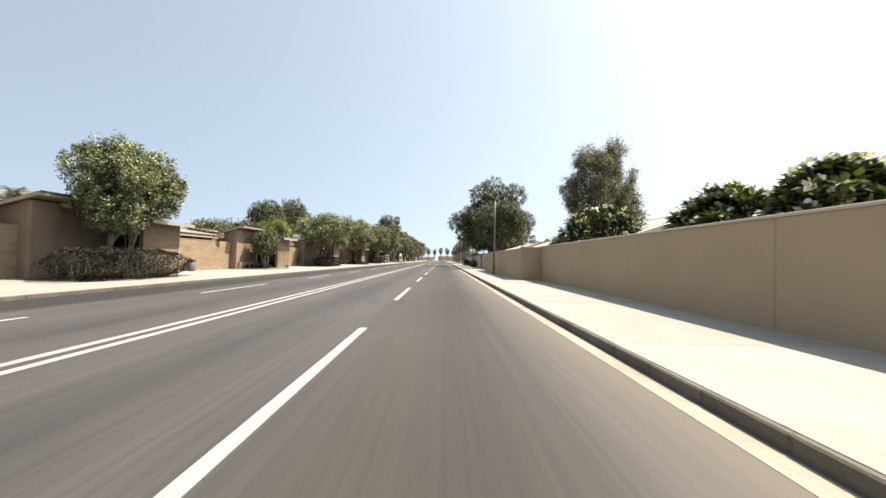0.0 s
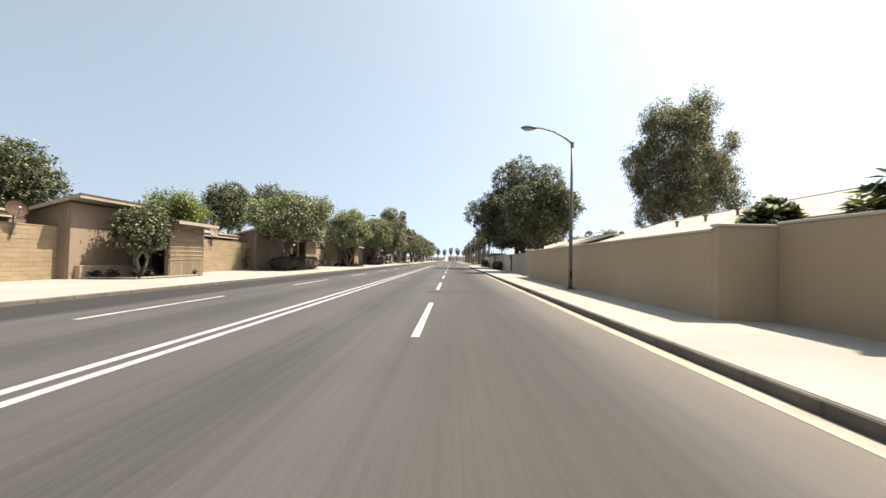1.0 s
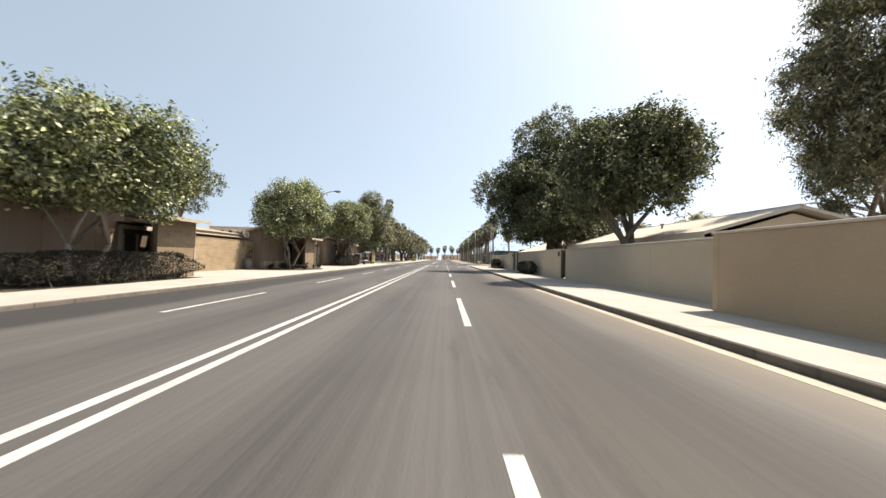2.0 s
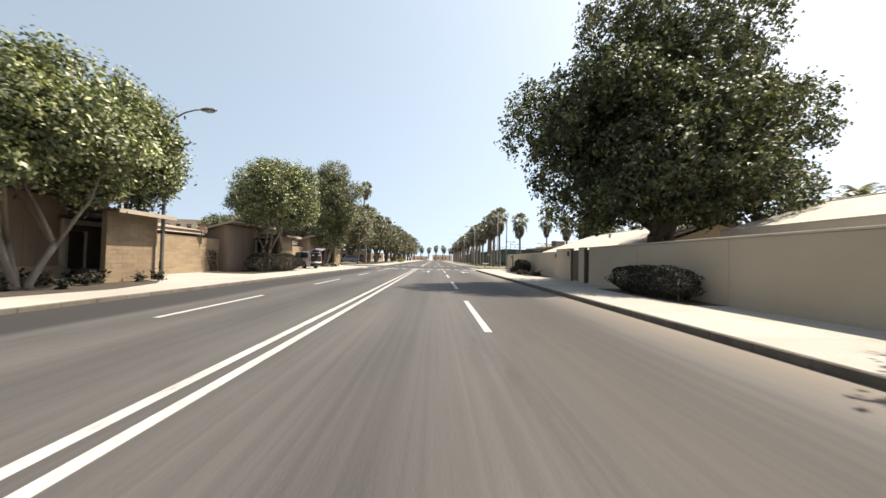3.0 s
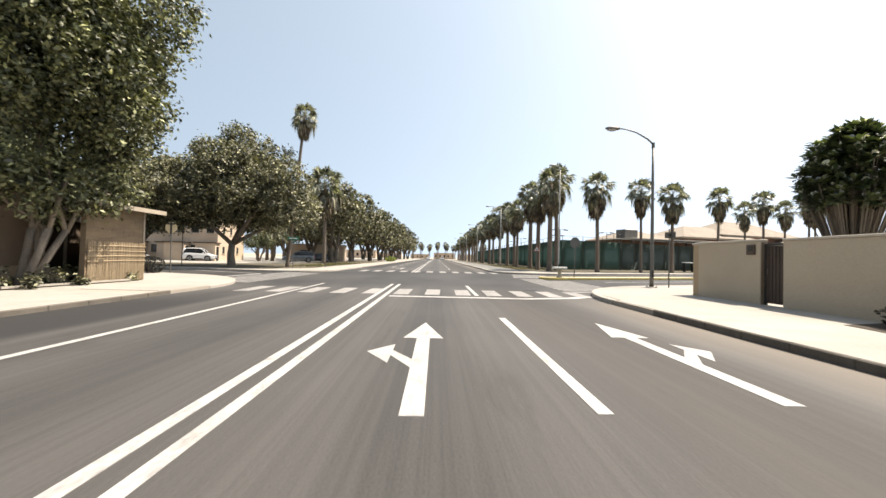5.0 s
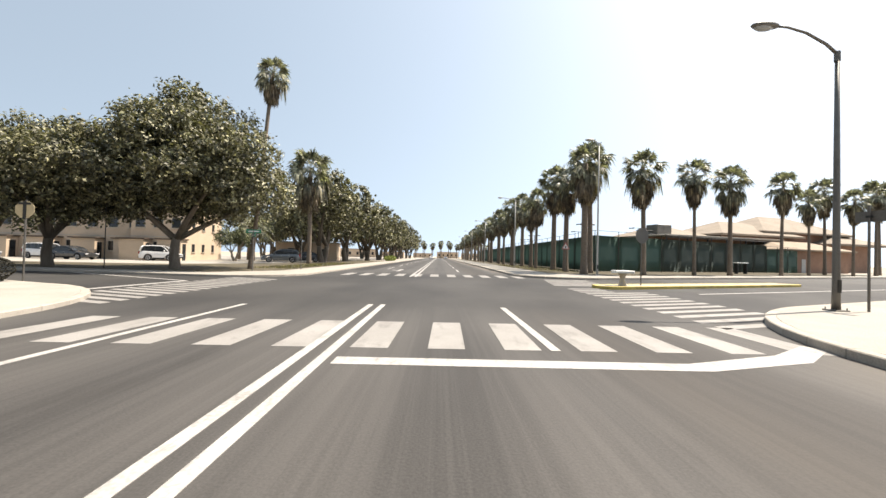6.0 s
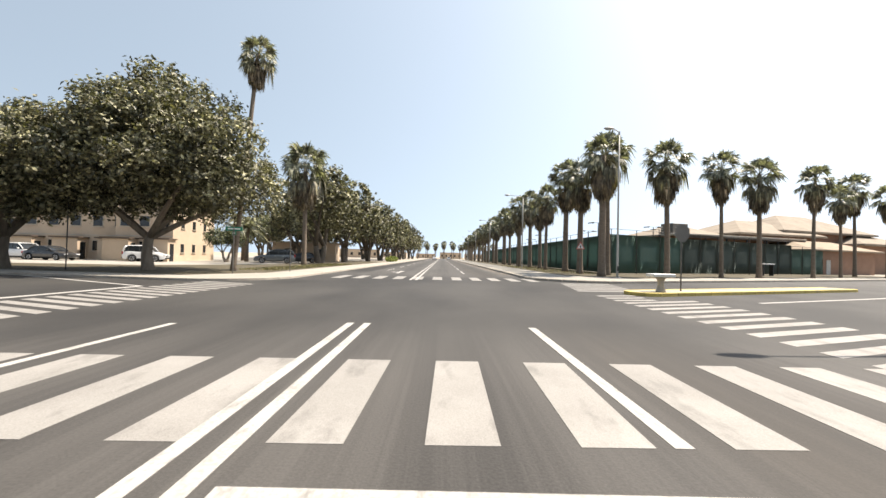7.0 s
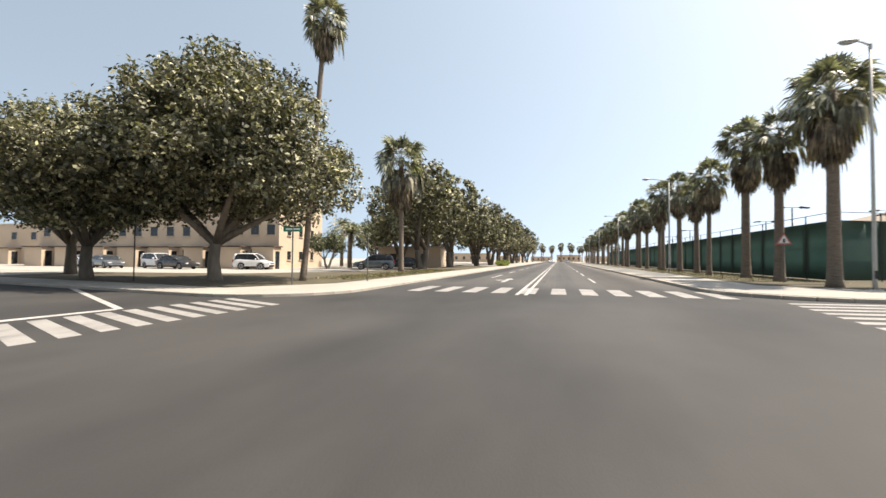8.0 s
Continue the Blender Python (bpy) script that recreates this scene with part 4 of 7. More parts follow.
gabled_house("house", 20.8, 47.5, 15.3, 20.2, 26, 2.85, 4.45, "low beige house with a pale pitched roof", ((17, 40), (17.6, 38.4), (18, 36.6)))
gabled_house("house", 57.0, 78.2, 15.5, 20.2, 26, 2.85, 4.25, "low beige house with a pale pitched roof behind the wall", ((18, 70), (18.4, 66)))
gabled_house("house", 84.5, 106.0, 14.8, 20.4, 26, 2.28, 4.25, "low beige house with a broad pale roof", ((18.3, 96),))
gabled_house("house", -14, 12, 17.0, 22.2, 28, 2.8, 4.4, "low beige house with a pale roof behind the wall")


# ---- street lamps ----
def street_lamp(place, height, arm, toward, label, curved=True, pole_r=0.09, material=None):
    s = empty("street_lamp", place, label, "street lamp", "street lamps along the road")
    mt = material or STEEL
    base = part("base_plate", box(-0.2, 0.2, -0.2, 0.2, -0.03, 0.035, 0.008), mt, s)
    for a, b in ((-1, -1), (-1, 1), (1, -1), (1, 1)):
        part("bolt", tube([(0.15 * a, 0.15 * b, 0.035), (0.15 * a, 0.15 * b, 0.09)], 0.016, 6), STEEL_DARK, s)
    part("pole", tube([(0, 0, 0.03), (0, 0, 0.6), (0, 0, height * 0.6), (0, 0, height)], [pole_r * 1.15, pole_r, pole_r * 0.8, pole_r * 0.6], 12), mt, s, smooth=True)
    part("hatch", box(-0.05, 0.05, -pole_r * 1.16, -pole_r * 0.95, 0.5, 0.85), STEEL_DARK, s)
    sx = toward
    if curved:
        pts = [(0, 0, height - 0.05), (sx * 0.18 * arm, 0, height + 0.22), (sx * 0.5 * arm, 0, height + 0.52), (sx * 0.8 * arm, 0, height + 0.66), (sx * arm, 0, height + 0.68)]
    else:
        pts = [(0, 0, height - 0.05), (sx * 0.5 * arm, 0, height + 0.12), (sx * arm, 0, height + 0.24)]
    part("arm", tube(pts, [0.045, 0.042, 0.038, 0.034, 0.03][: len(pts)], 8), mt, s, smooth=True)
    part("collar", tube([(0, 0, height - 0.25), (0, 0, height + 0.02)], pole_r * 0.85, 10), mt, s)
    hz = pts[-1][2]
    hd = bmesh.new()
    bmesh.ops.create_uvsphere(hd, u_segments=14, v_segments=8, radius=1)
    hd.transform(Matrix.Translation((sx * (arm + 0.28), 0, hz)) @ Matrix.Diagonal((0.40, 0.16, 0.10, 1)))
    head = part("head", hd, mt, s, smooth=True)
    ln = bmesh.new()
    bmesh.ops.create_uvsphere(ln, u_segments=14, v_segments=8, radius=1)
    ln.transform(Matrix.Translation((sx * (arm + 0.33), 0, hz - 0.045)) @ Matrix.Diagonal((0.27, 0.13, 0.10, 1)))
    part("lens", ln, LENS_GREY, head, "greyish glass lens", smooth=True)
    return s


street_lamp((9.65, 35.6, TOP_R), 6.85, 1.75, -1, "grey steel street lamp with a curved arm before the wall")
street_lamp((12.6, 116.7, TOP_R), 7.15, 1.75, -1, "grey steel street lamp with a curved arm at the corner")
street_lamp((-10.2, 78.95, TOP_L), 7.3, 1.6, 1, "grey steel street lamp with a curved arm by the houses")
street_lamp((14.7, 138.3, TOP_R), 10.9, 0.5, -1, "tall pale street lamp with a short arm", False, 0.08, STEEL_PALE)
for y in (163, 200, 238, 276, 320):
    street_lamp((12.6, y, TOP_R), 9.7, 1.9, -1, "tall pale street lamp among the palms", False, 0.10, STEEL_PALE)

# ---- trees and shrubs on the right ----
tree("ficus_tree", (15.2, 82.9, TOP_R), (7.4, 6.6, 5.2), 8.9, 156000, (0.24, 0.135), FICUS_DARK, 11, 34, 0.5, 2.9, 2, 0.9, 0.36, -0.9,
     label="huge dark green ficus tree with a broad dense crown", crooked=(0.5, 0), bark=BARK_DARK, shoots=260,
     extra=((-6.7, -0.5, 9.0, 2.4, 3.0, 2.1), (-5.0, 0.8, 7.0, 2.4, 2.8, 2.0), (6.6, -0.5, 9.4, 2.2, 3.0, 2.3), (5.8, 1.0, 6.8, 2.4, 2.8, 1.9), (-2.0, 0.0, 14.6, 2.7, 3.2, 3.0),
            (0.2, -0.6, 16.2, 2.3, 2.4, 2.4), (4.4, 0.4, 14.9, 2.8, 3.0, 2.6), (2.4, 0.4, 13.2, 3.2, 3.2, 2.6), (-2.2, -2.5, 5.0, 2.7, 3.0, 1.5), (4.6, -1, 5.4, 2.6, 3.2, 1.6),
            (2.0, -3.6, 4.7, 3.0, 3.0, 1.6), (-1.9, 0.2, 4.8, 2.6, 2.8, 1.25), (1.6, -1.6, 4.8, 2.6, 2.6, 1.2), (-1.0, -4.6, 6.0, 3.0, 2.4, 2.2), (-2.5, 4.0, 5.2, 3.0, 3.0, 1.7), (3.5, 4.0, 5.4, 3.0, 3.0, 1.7)))
tree("ficus_tree", (13.7, 60.6, TOP_R), (4.1, 5.4, 3.8), 7.2, 62000, (0.22, 0.12), FICUS_DARK, 15, 26, 0.26, 2.6, 2, 0.5, 0.38, -0.85,
     label="dense dark green ficus leaning over the garden wall", crooked=(0.5, 2.0), bark=BARK_DARK, shoots=160)
tree("eucalyptus_tree", (29.4, 61.5, TOP_R), (5.3, 5.4, 7.4), 12.2, 84000, (0.32, 0.085), GUM, 12, 46, 0.26, 3.6, 3, 1.1, 0.25, -0.95, 1.4, 0.4, 0.26,
     label="tall grey-green eucalyptus with drooping feathery foliage",
     extra=((2.2, 0, 18.9, 1.7, 1.8, 2.2), (-2.2, 0.4, 17.8, 1.7, 1.7, 2.0), (5.4, 0, 9.2, 1.7, 2.0, 3.0), (-4.6, 0, 12.6, 1.6, 2.0, 2.6), (-3.6, -1, 6.6, 1.6, 1.8, 2.0), (3.4, 1, 6.0, 1.8, 1.8, 1.8)))
tree("ficus_tree", (17.5, 140 + 175, TOP_R), (5, 5, 4), 7, 6000, (0.3, 0.16), FICUS_DARK, 14, label="distant dark ficus by the road")


def plumeria(place, r, top, seed, label, many=230, leaf=1.0, foot=1.0, name="plumeria_shrub", kind="shrub", bloom=0.6):
    """A frangipani: bare stout branches that end in rosettes of long leaves, with white flowers."""
    rng = np.random.default_rng(seed)
    t = empty(name, place, label, kind)
    wood, leaves, flowers = bmesh.new(), [], []
    for k in range(many):
        a, e = 2.39996 * k, math.radians(4 + 84 * rng.random())
        f = 0.6 + 0.4 * rng.random()
        tip = np.array((math.cos(a) * math.cos(e) * r * f, math.sin(a) * math.cos(e) * r * f, foot + (top - foot) * (0.35 + 0.65 * math.sin(e) * f)))
        tube([(0, 0, -0.1), tuple(tip * (0.45, 0.45, 0.4)), tuple(tip)], [0.06, 0.035, 0.02], 5, wood)
        n = 22
        phi = rng.random(n) * 2 * math.pi
        d = unit(np.stack([np.cos(phi), np.sin(phi), 0.5 * rng.normal(size=n) + 0.25], 1))
        c = tip + d * 0.2 * leaf
        sidev = unit(np.cross(d, (0, 0, 1.0)))
        w = 0.055 + 0.035 * rng.random((n, 1))
        lng = (0.2 + 0.12 * rng.random((n, 1))) * leaf
        w = w * leaf
        leaves.append(np.stack([tip + d * 0.02, c + d * lng * 0.3 - sidev * w, c + d * lng + (0, 0, -0.06), c + d * lng * 0.3 + sidev * w], 1))
        if rng.random() < bloom:
            m = 9
            q = tip + unit(tip - (0, 0, 1.6)) * 0.22 + unit(rng.normal(size=(m, 3)) + (0, 0, 0.6)) * 0.15
            flowers.append(leaf_quads(rng, q, unit(rng.normal(size=(m, 3))), 0.15 * leaf, 0.12 * leaf))
    part("trunk", wood, BARK, t)
    link_mesh("leaves", quads("leaves", np.concatenate(leaves)), PLUMERIA, t)
    link_mesh("blossom", quads("blossom", np.concatenate(flowers)), BLOSSOM, t, "clusters of white flowers")
    return t


plumeria((14.5, 23.6, TOP_R), 2.7, 4.5, 21, "dark green plumeria shrub with white flowers behind the wall")
plumeria((14.4, 13.0, TOP_R), 1.7, 3.75, 22, "dark green plumeria shrub over the wall")
plumeria((13.6, 8.6, TOP_R), 1.3, 3.45, 23, "dark leafy plumeria close behind the wall")
plumeria((26.8, 120.5, TOP_R), 2.9, 9.7, 25, "round dark flowering tree behind the house", 420, 1.5, 1.6, "plumeria_tree", "tree", 0.85)
plumeria((14.0, 29.5, TOP_R), 0.9, 3.1, 24, "small plumeria showing over the wall")
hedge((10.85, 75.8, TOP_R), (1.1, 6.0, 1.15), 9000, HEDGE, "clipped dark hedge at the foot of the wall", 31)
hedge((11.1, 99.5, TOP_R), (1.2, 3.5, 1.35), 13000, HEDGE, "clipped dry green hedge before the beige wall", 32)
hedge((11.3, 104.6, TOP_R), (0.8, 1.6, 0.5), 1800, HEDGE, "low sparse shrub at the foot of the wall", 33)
tagged(part("planting_bed", prism([(9.9, 92.5), (11.4, 92.3), (11.95, 92.5), (11.95, 106), (10.6, 105.6), (10.0, 102)], 0.1, TOP_R + 0.006), SOIL), "bare soil planting bed at the wall", "planting bed", kind="structure")
tagged(part("planting_bed", prism([(10.2, 72.4), (11.45, 72.4), (11.45, 79.4), (10.2, 79.2)], 0.1, TOP_R + 0.006), SOIL), "bare soil planting bed under the hedge", "planting bed", kind="structure")
feather_palm("date_palm", (23.5, 79.7, TOP_R), 4.6, 2.2, 0.2, 43, "date palm between two pale roofs")
feather_palm("date_palm", (27, 76, TOP_R), 5.2, 2.7, 0.2, 41, "date palm rising behind the pale roofs")
feather_palm("date_palm", (26.5, 62, TOP_R), 4.6, 2.4, 0.2, 42, "small date palm behind the pale roofs")


# ---- the row of brown houses on the left: driveway wall, house block with a one-way roof, porch wing ----
WINGS = [4.6, 23.1, 39.8, 59.0, 78.8, 96.2, 114.2]
CORNERS = [17.1, 34.2, 50.9, 71.7, 89.6, 108.0]
FRONT, WING_END, YARD = -12.8, -10.5, -13.35
block_walls = []
porch_walls = []


def tilted_slab(x0, z0, x1, z1, y0, y1, thick):
    b = bmesh.new()
    lo = [Vector((x0, y0, z0)), Vector((x1, y0, z1)), Vector((x1, y1, z1)), Vector((x0, y1, z0))]
    a, c = [b.verts.new(v) for v in lo], [b.verts.new(v + Vector((0, 0, thick))) for v in lo]
    b.faces.new(a[::-1]), b.faces.new(c)
    for i in range(4):
        b.faces.new((a[i], a[(i + 1) % 4], c[(i + 1) % 4], c[i]))
    bmesh.ops.recalc_face_normals(b, faces=b.faces)
    return b


RIB = []


def rib_mesh():
    """One ridge of the corrugated sheet, shared by all porch roofs."""
    if not RIB:
        RIB.append(bpy.data.meshes.new("rib"))
        b = tube([(0, -2.9, 0), (0, 0.53, 0)], 0.05, 8)
        b.to_mesh(RIB[0])
        b.free()
    return RIB[0]


def row_house(yc, yw, label, plinth):
    h = empty("row_house", (0, 0, TOP_L), label, "house", "row of brown houses")
    deep = -22.0
    door0, door1 = yw - 1.75, yw - 0.8
    # front in pieces round the door
    part("wall", box(FRONT - 0.2, FRONT, yc, door0, -0.1, 3.42), HOUSE_FRONT, h)
    # the pieces at the door take the darker render, with porch shade painted in
    part("wall", box(FRONT - 0.2, FRONT, door0, door1, 2.1, 3.42), HOUSE_SHADED, h)
    part("wall", box(FRONT - 0.2, FRONT, door1, yw + 0.2, -0.1, 3.42), HOUSE_SHADED, h)
    # side towards the driveway, its top falling with the roof
    q = [(FRONT - 0.2, -0.1), (FRONT - 0.2, 3.42), (-16.6, 2.35), (deep, 2.35), (deep, -0.1)]
    for y in (yc, yw):
        b = bmesh.new()
        a, c = [b.verts.new((x, y, z)) for x, z in q], [b.verts.new((x, y + 0.2, z)) for x, z in q]
        b.faces.new(a), b.faces.new(c[::-1])
        for i in range(5):
            b.faces.new((a[i], a[(i + 1) % 5], c[(i + 1) % 5], c[i]))
        bmesh.ops.recalc_face_normals(b, faces=b.faces)
        part("side_wall", b, HOUSE, h)
    part("roof", tilted_slab(FRONT + 0.68, 3.73, -16.6, 2.44, yc - 0.35, yw + 0.35, 0.06), ROOF_TAN, h, "thin tan roof that falls away from the road")
    part("rear_roof", tilted_slab(-16.602, 2.44, deep, 2.40, yc - 0.35, yw + 0.35, 0.06), ROOF_TAN, h)
    part("fascia", tilted_slab(FRONT + 0.715, 3.59, FRONT + 0.682, 3.59, yc - 0.35, yw + 0.35, 0.12), TRIM_TAN, h)
    part("roof_edge", tilted_slab(FRONT + 0.73, 3.724, FRONT + 0.682, 3.724, yc - 0.36, yw + 0.36, 0.075), FASCIA, h)
    part("barge_board", tilted_slab(FRONT + 0.68, 3.62, -16.6, 2.33, yc - 0.38, yc - 0.351, 0.11), TRIM_TAN, h)
    # porch: cross wall, its thin flat roof, raised doorstep
    part("wing_wall", box(FRONT, WING_END - 0.2, yw, yw + 0.2, -0.1, 2.85, 0.006), HOUSE_FRONT, h)
    porch_walls.append(part("porch_wall", box(WING_END - 0.2, WING_END - 0.012, yw - 2.6, yw + 0.2, -0.1, 2.85), MORTAR, h, "block wall that screens the porch, eave shade in its colour"))
    porch_walls[-1]["far_end"] = yw + 0.2
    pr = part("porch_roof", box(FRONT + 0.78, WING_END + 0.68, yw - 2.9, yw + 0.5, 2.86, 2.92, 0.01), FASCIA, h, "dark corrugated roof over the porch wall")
    for k in range(9):
        link_mesh("rib", rib_mesh(), FASCIA, pr).location = (FRONT + 0.95 + 0.23 * k, yw, 2.925)
    part("porch_fascia", box(WING_END + 0.682, WING_END + 0.705, yw - 2.9, yw + 0.5, 2.78, 2.95), TRIM_TAN, pr)
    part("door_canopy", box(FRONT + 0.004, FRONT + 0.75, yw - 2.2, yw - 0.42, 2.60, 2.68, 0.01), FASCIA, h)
    part("corner_trim", box(WING_END + 0.014, WING_END + 0.03, yw + 0.11, yw + 0.2, 0, 2.85), TRIM_TAN, h)
    for j in range(3):
        part("step", box(FRONT + 0.004, FRONT + 1.25 - 0.32 * j, door0 - 0.35, door1 + 0.1, 0.165 * j - (0.1 if j == 0 else -0.002), 0.165 * (j + 1), 0.012), PAVING, h)
    part("porch_post", box(FRONT + 0.02, FRONT + 0.16, door0 - 0.36, door0 - 0.2, 0.5, 2.55, 0.008), TRIM, h, "pale post beside the door")
    part("porch_beam", box(FRONT + 0.02, FRONT + 0.16, door0 - 0.198, yw - 0.03, 2.35, 2.55, 0.008), TRIM, h, "pale beam over the door")
    d = part("door", box(FRONT - 0.13, FRONT - 0.08, door0 + 0.06, door1 - 0.06, 0.5, 2.06), WOOD_DARK, h, "dark brown front door")
    part("door_handle", tube([(FRONT - 0.05, door0 + 0.16, 1.0), (FRONT - 0.05, door0 + 0.28, 1.0)], 0.015, 6), STEEL, d)
    part("door_frame", box(FRONT - 0.15, FRONT + 0.01, door0, door0 + 0.055, 0.5, 2.1), TRIM, h)
    part("door_frame", box(FRONT - 0.15, FRONT + 0.01, door1 - 0.055, door1, 0.5, 2.1), TRIM, h)
    if plinth:
        part("plinth", box(FRONT + 0.002, FRONT + 0.28, yc + 0.25, door0 - 0.3, -0.05, 0.62, 0.015), STUCCO, h, "low pale planter wall")
    # vertical grooves of the render
    for k in range(1, int((door0 - yc) / 1.2)):
        part("batten", box(FRONT, FRONT + 0.012, yc + 1.2 * k, yc + 1.2 * k + 0.03, 0.65, 3.40), HOUSE_FRONT, h)
    return h


def driveway_wall(y0, y1, label):
    """Tan block wall; its blocks are laid at the end of the file."""
    w = empty("wall_%d" % (13 + len(block_walls)), (YARD, y0, TOP_L), label, "wall", kind="structure")
    part("core", box(-0.2, -0.012, 0, y1 - y0, -0.1, 2.28), MORTAR, w)
    part("raised_end", box(-0.2, 0.006, 0.02, 2.1, 2.335, 2.80, 0.008), BLOCK, w, "raised end of the block wall")
    part("side_door", box(0.016, 0.05, 0.03, 0.72, 0.02, 2.2, 0.006), WOOD_DARK, w, "dark brown side door")
    part("raised_coping", box(-0.23, 0.03, 0.0, 2.13, 2.802, 2.86, 0.01), TRIM_TAN, w)
    block_walls.append((w, y1 - y0))
    return w


def back_roof(y0, y1, label):
    """The low flat-roofed wing of the house behind the driveway wall."""
    r = empty("carport", (0, 0, TOP_L), label, "carport")
    part("wall", box(-22, YARD - 0.9, y0 + 0.4, y1 - 0.5, -0.1, 2.55), HOUSE, r)
    ya, yb = y0 + 2.5, y1 - 1.1
    part("roof", tilted_slab(YARD - 0.35, 2.80, -21.8, 3.95, ya, yb, 0.05), ROOF_TAN, r, "tan low-pitched roof")
    part("fascia", tilted_slab(YARD - 0.32, 2.50, YARD - 0.349, 2.50, ya, yb, 0.28), FASCIA, r, "dark red-brown fascia")
    part("roof_edge", tilted_slab(YARD - 0.28, 2.79, YARD - 0.55, 2.80, ya - 0.04, yb + 0.04, 0.055), TRIM_TAN, r)
    part("ledge", tilted_slab(YARD - 0.24, 2.56, YARD - 0.319, 2.56, ya + 0.6, yb - 0.4, 0.06), TRIM, r)
    return r


for k, yc in enumerate(CORNERS):
    row_house(yc, WINGS[k + 1], "brown rendered house with a thin tan roof and a porch wall", k in (1, 3, 5))
    driveway_wall(WINGS[k] + 0.2, yc, "tan block driveway wall in running courses")
    back_roof(WINGS[k] + 0.3, yc, "low carport wing with a tan roof and dark fascia")


def cane_screen(yw, label, tall):
    """Upright bleached canes tied to the road face of a porch wall, with cross canes."""
    s = empty("cane_screen", (WING_END + 0.045, yw + 0.2, TOP_L), label, "screen")
    mesh = bpy.data.meshes.new("cane")
    b = tube([(0, 0, 0.03), (0, 0, 1.0)], 0.015, 6)
    b.to_mesh(mesh)
    b.free()
    n = 52
    for k in range(n):
        o = link_mesh("cane", mesh, SLAT, s)
        o.matrix_local = pose(0.006 * math.sin(k * 5.3), -0.03 - 2.74 * k / n, 0, 0.5 * math.sin(k * 3.1), 0, 40 * k) @ Matrix.Diagonal((1, 1, tall + 0.03 * math.sin(k * 2.7 + yw), 1))
    for z in (tall * 0.53, tall * 0.65, tall * 0.77, tall * 0.9):
        part("cross_cane", tube([(0.035, 0.0, z), (0.035, -1.4, z + 0.015), (0.035, -2.8, z - 0.01)], 0.016, 6), SLAT, s)
    for y in (-0.05, -2.75):
        part("tie", box(-0.03, 0.0, y - 0.03, y + 0.03, 1.1, 1.2), STEEL, s)
    return s


cane_screen(WINGS[2], "bleached upright canes tied to a brown porch wall", 1.78)
cane_screen(WINGS[5], "weathered upright canes tied to a brown porch wall", 1.75)
cane_screen(WINGS[6], "tan upright canes tied to the last porch wall", 1.55)
row_house(-2.0, WINGS[0], "brown rendered house at the start of the row", False)


def satellite_dish(x, y, z, aim, r, label, metal=None):
    d = empty("satellite_dish", (x, y, z), label, "satellite dish")
    part("mast", tube([(-0.05, 0, -0.95), (-0.05, 0, -0.1)], 0.03, 8), STEEL, d)
    part("bracket", box(-0.1, 0.0, -0.06, 0.06, -1.0, -0.93), STEEL, d)
    b = bmesh.new()
    rings = []
    for i in range(7):
        rr = r * i / 6
        rings.append([b.verts.new((rr * math.cos(a), rr * math.sin(a), 0.32 * rr * rr / r)) for a in (2 * math.pi * j / 24 for j in range(24))] if i else [b.verts.new((0, 0, 0))])
    for j in range(24):
        b.faces.new((rings[0][0], rings[1][j], rings[1][(j + 1) % 24]))
        for i in range(1, 6):
            b.faces.new((rings[i][j], rings[i + 1][j], rings[i + 1][(j + 1) % 24], rings[i][(j + 1) % 24]))
    bmesh.ops.solidify(b, geom=b.faces[:], thickness=0.02)
    m = Vector(aim).to_track_quat("Z", "Y").to_matrix().to_4x4()
    part("reflector", moved(b, m), metal or DISH, d, smooth=True)
    tip = m @ Vector((0, 0, r * 0.85))
    part("feed_arm", tube([tuple(m @ Vector((0, -r * 0.95, 0.25 * r))), tuple(tip)], 0.014, 6), STEEL, d)
    part("feed_horn", tube([tuple(tip), tuple(tip * 0.88)], 0.04, 8), STEEL_PALE, d)
    return d


satellite_dish(YARD + 0.15, 32.3, TOP_L + 2.85, (0.93, -0.25, 0.28), 0.37, "rust-brown satellite dish on the block wall", DISH_RUST)
satellite_dish(YARD + 0.15, 45.3, TOP_L + 2.85, (0.90, -0.34, 0.28), 0.37, "pale satellite dish on the block wall")
satellite_dish(YARD + 0.15, 69.8, TOP_L + 2.85, (0.93, -0.25, 0.28), 0.37, "pale satellite dish on the driveway wall")
satellite_dish(YARD + 0.15, 87.2, TOP_L + 2.9, (0.93, -0.28, 0.28), 0.36, "rust-brown satellite dish on the driveway wall", DISH_RUST)

# ---- trees and hedges before the houses ----
BEFORE = "street trees before the houses"
tree("street_tree", (-10.8, 18.7, TOP_L), (2.6, 2.9, 2.6), 4.55, 60000, (0.14, 0.065), FICUS_PALE, 51, 26, 0.11, 1.5, 3, 0.6, 0.40, -0.95, scatter=0.09, group=BEFORE,
     label="round leafy green street tree above a hedge", shoots=60, crooked=(0, 0.9))
tree("street_tree", (-11.2, 36.2, TOP_L), (1.15, 1.25, 1.25), 2.25, 17000, (0.15, 0.08), FICUS_DARK, 52, 14, 0.07, 1.0, 3, 0.3, label="small bushy green tree beside the porch", group=BEFORE)
tree("lime_tree", (-11.6, 39.2, TOP_L), (1.4, 1.7, 1.2), 3.6, 7500, (0.13, 0.06), LIME, 53, 10, 0.05, 1.4, 2, 0.3, hollow=0.5, label="light green wispy young tree", group=BEFORE)
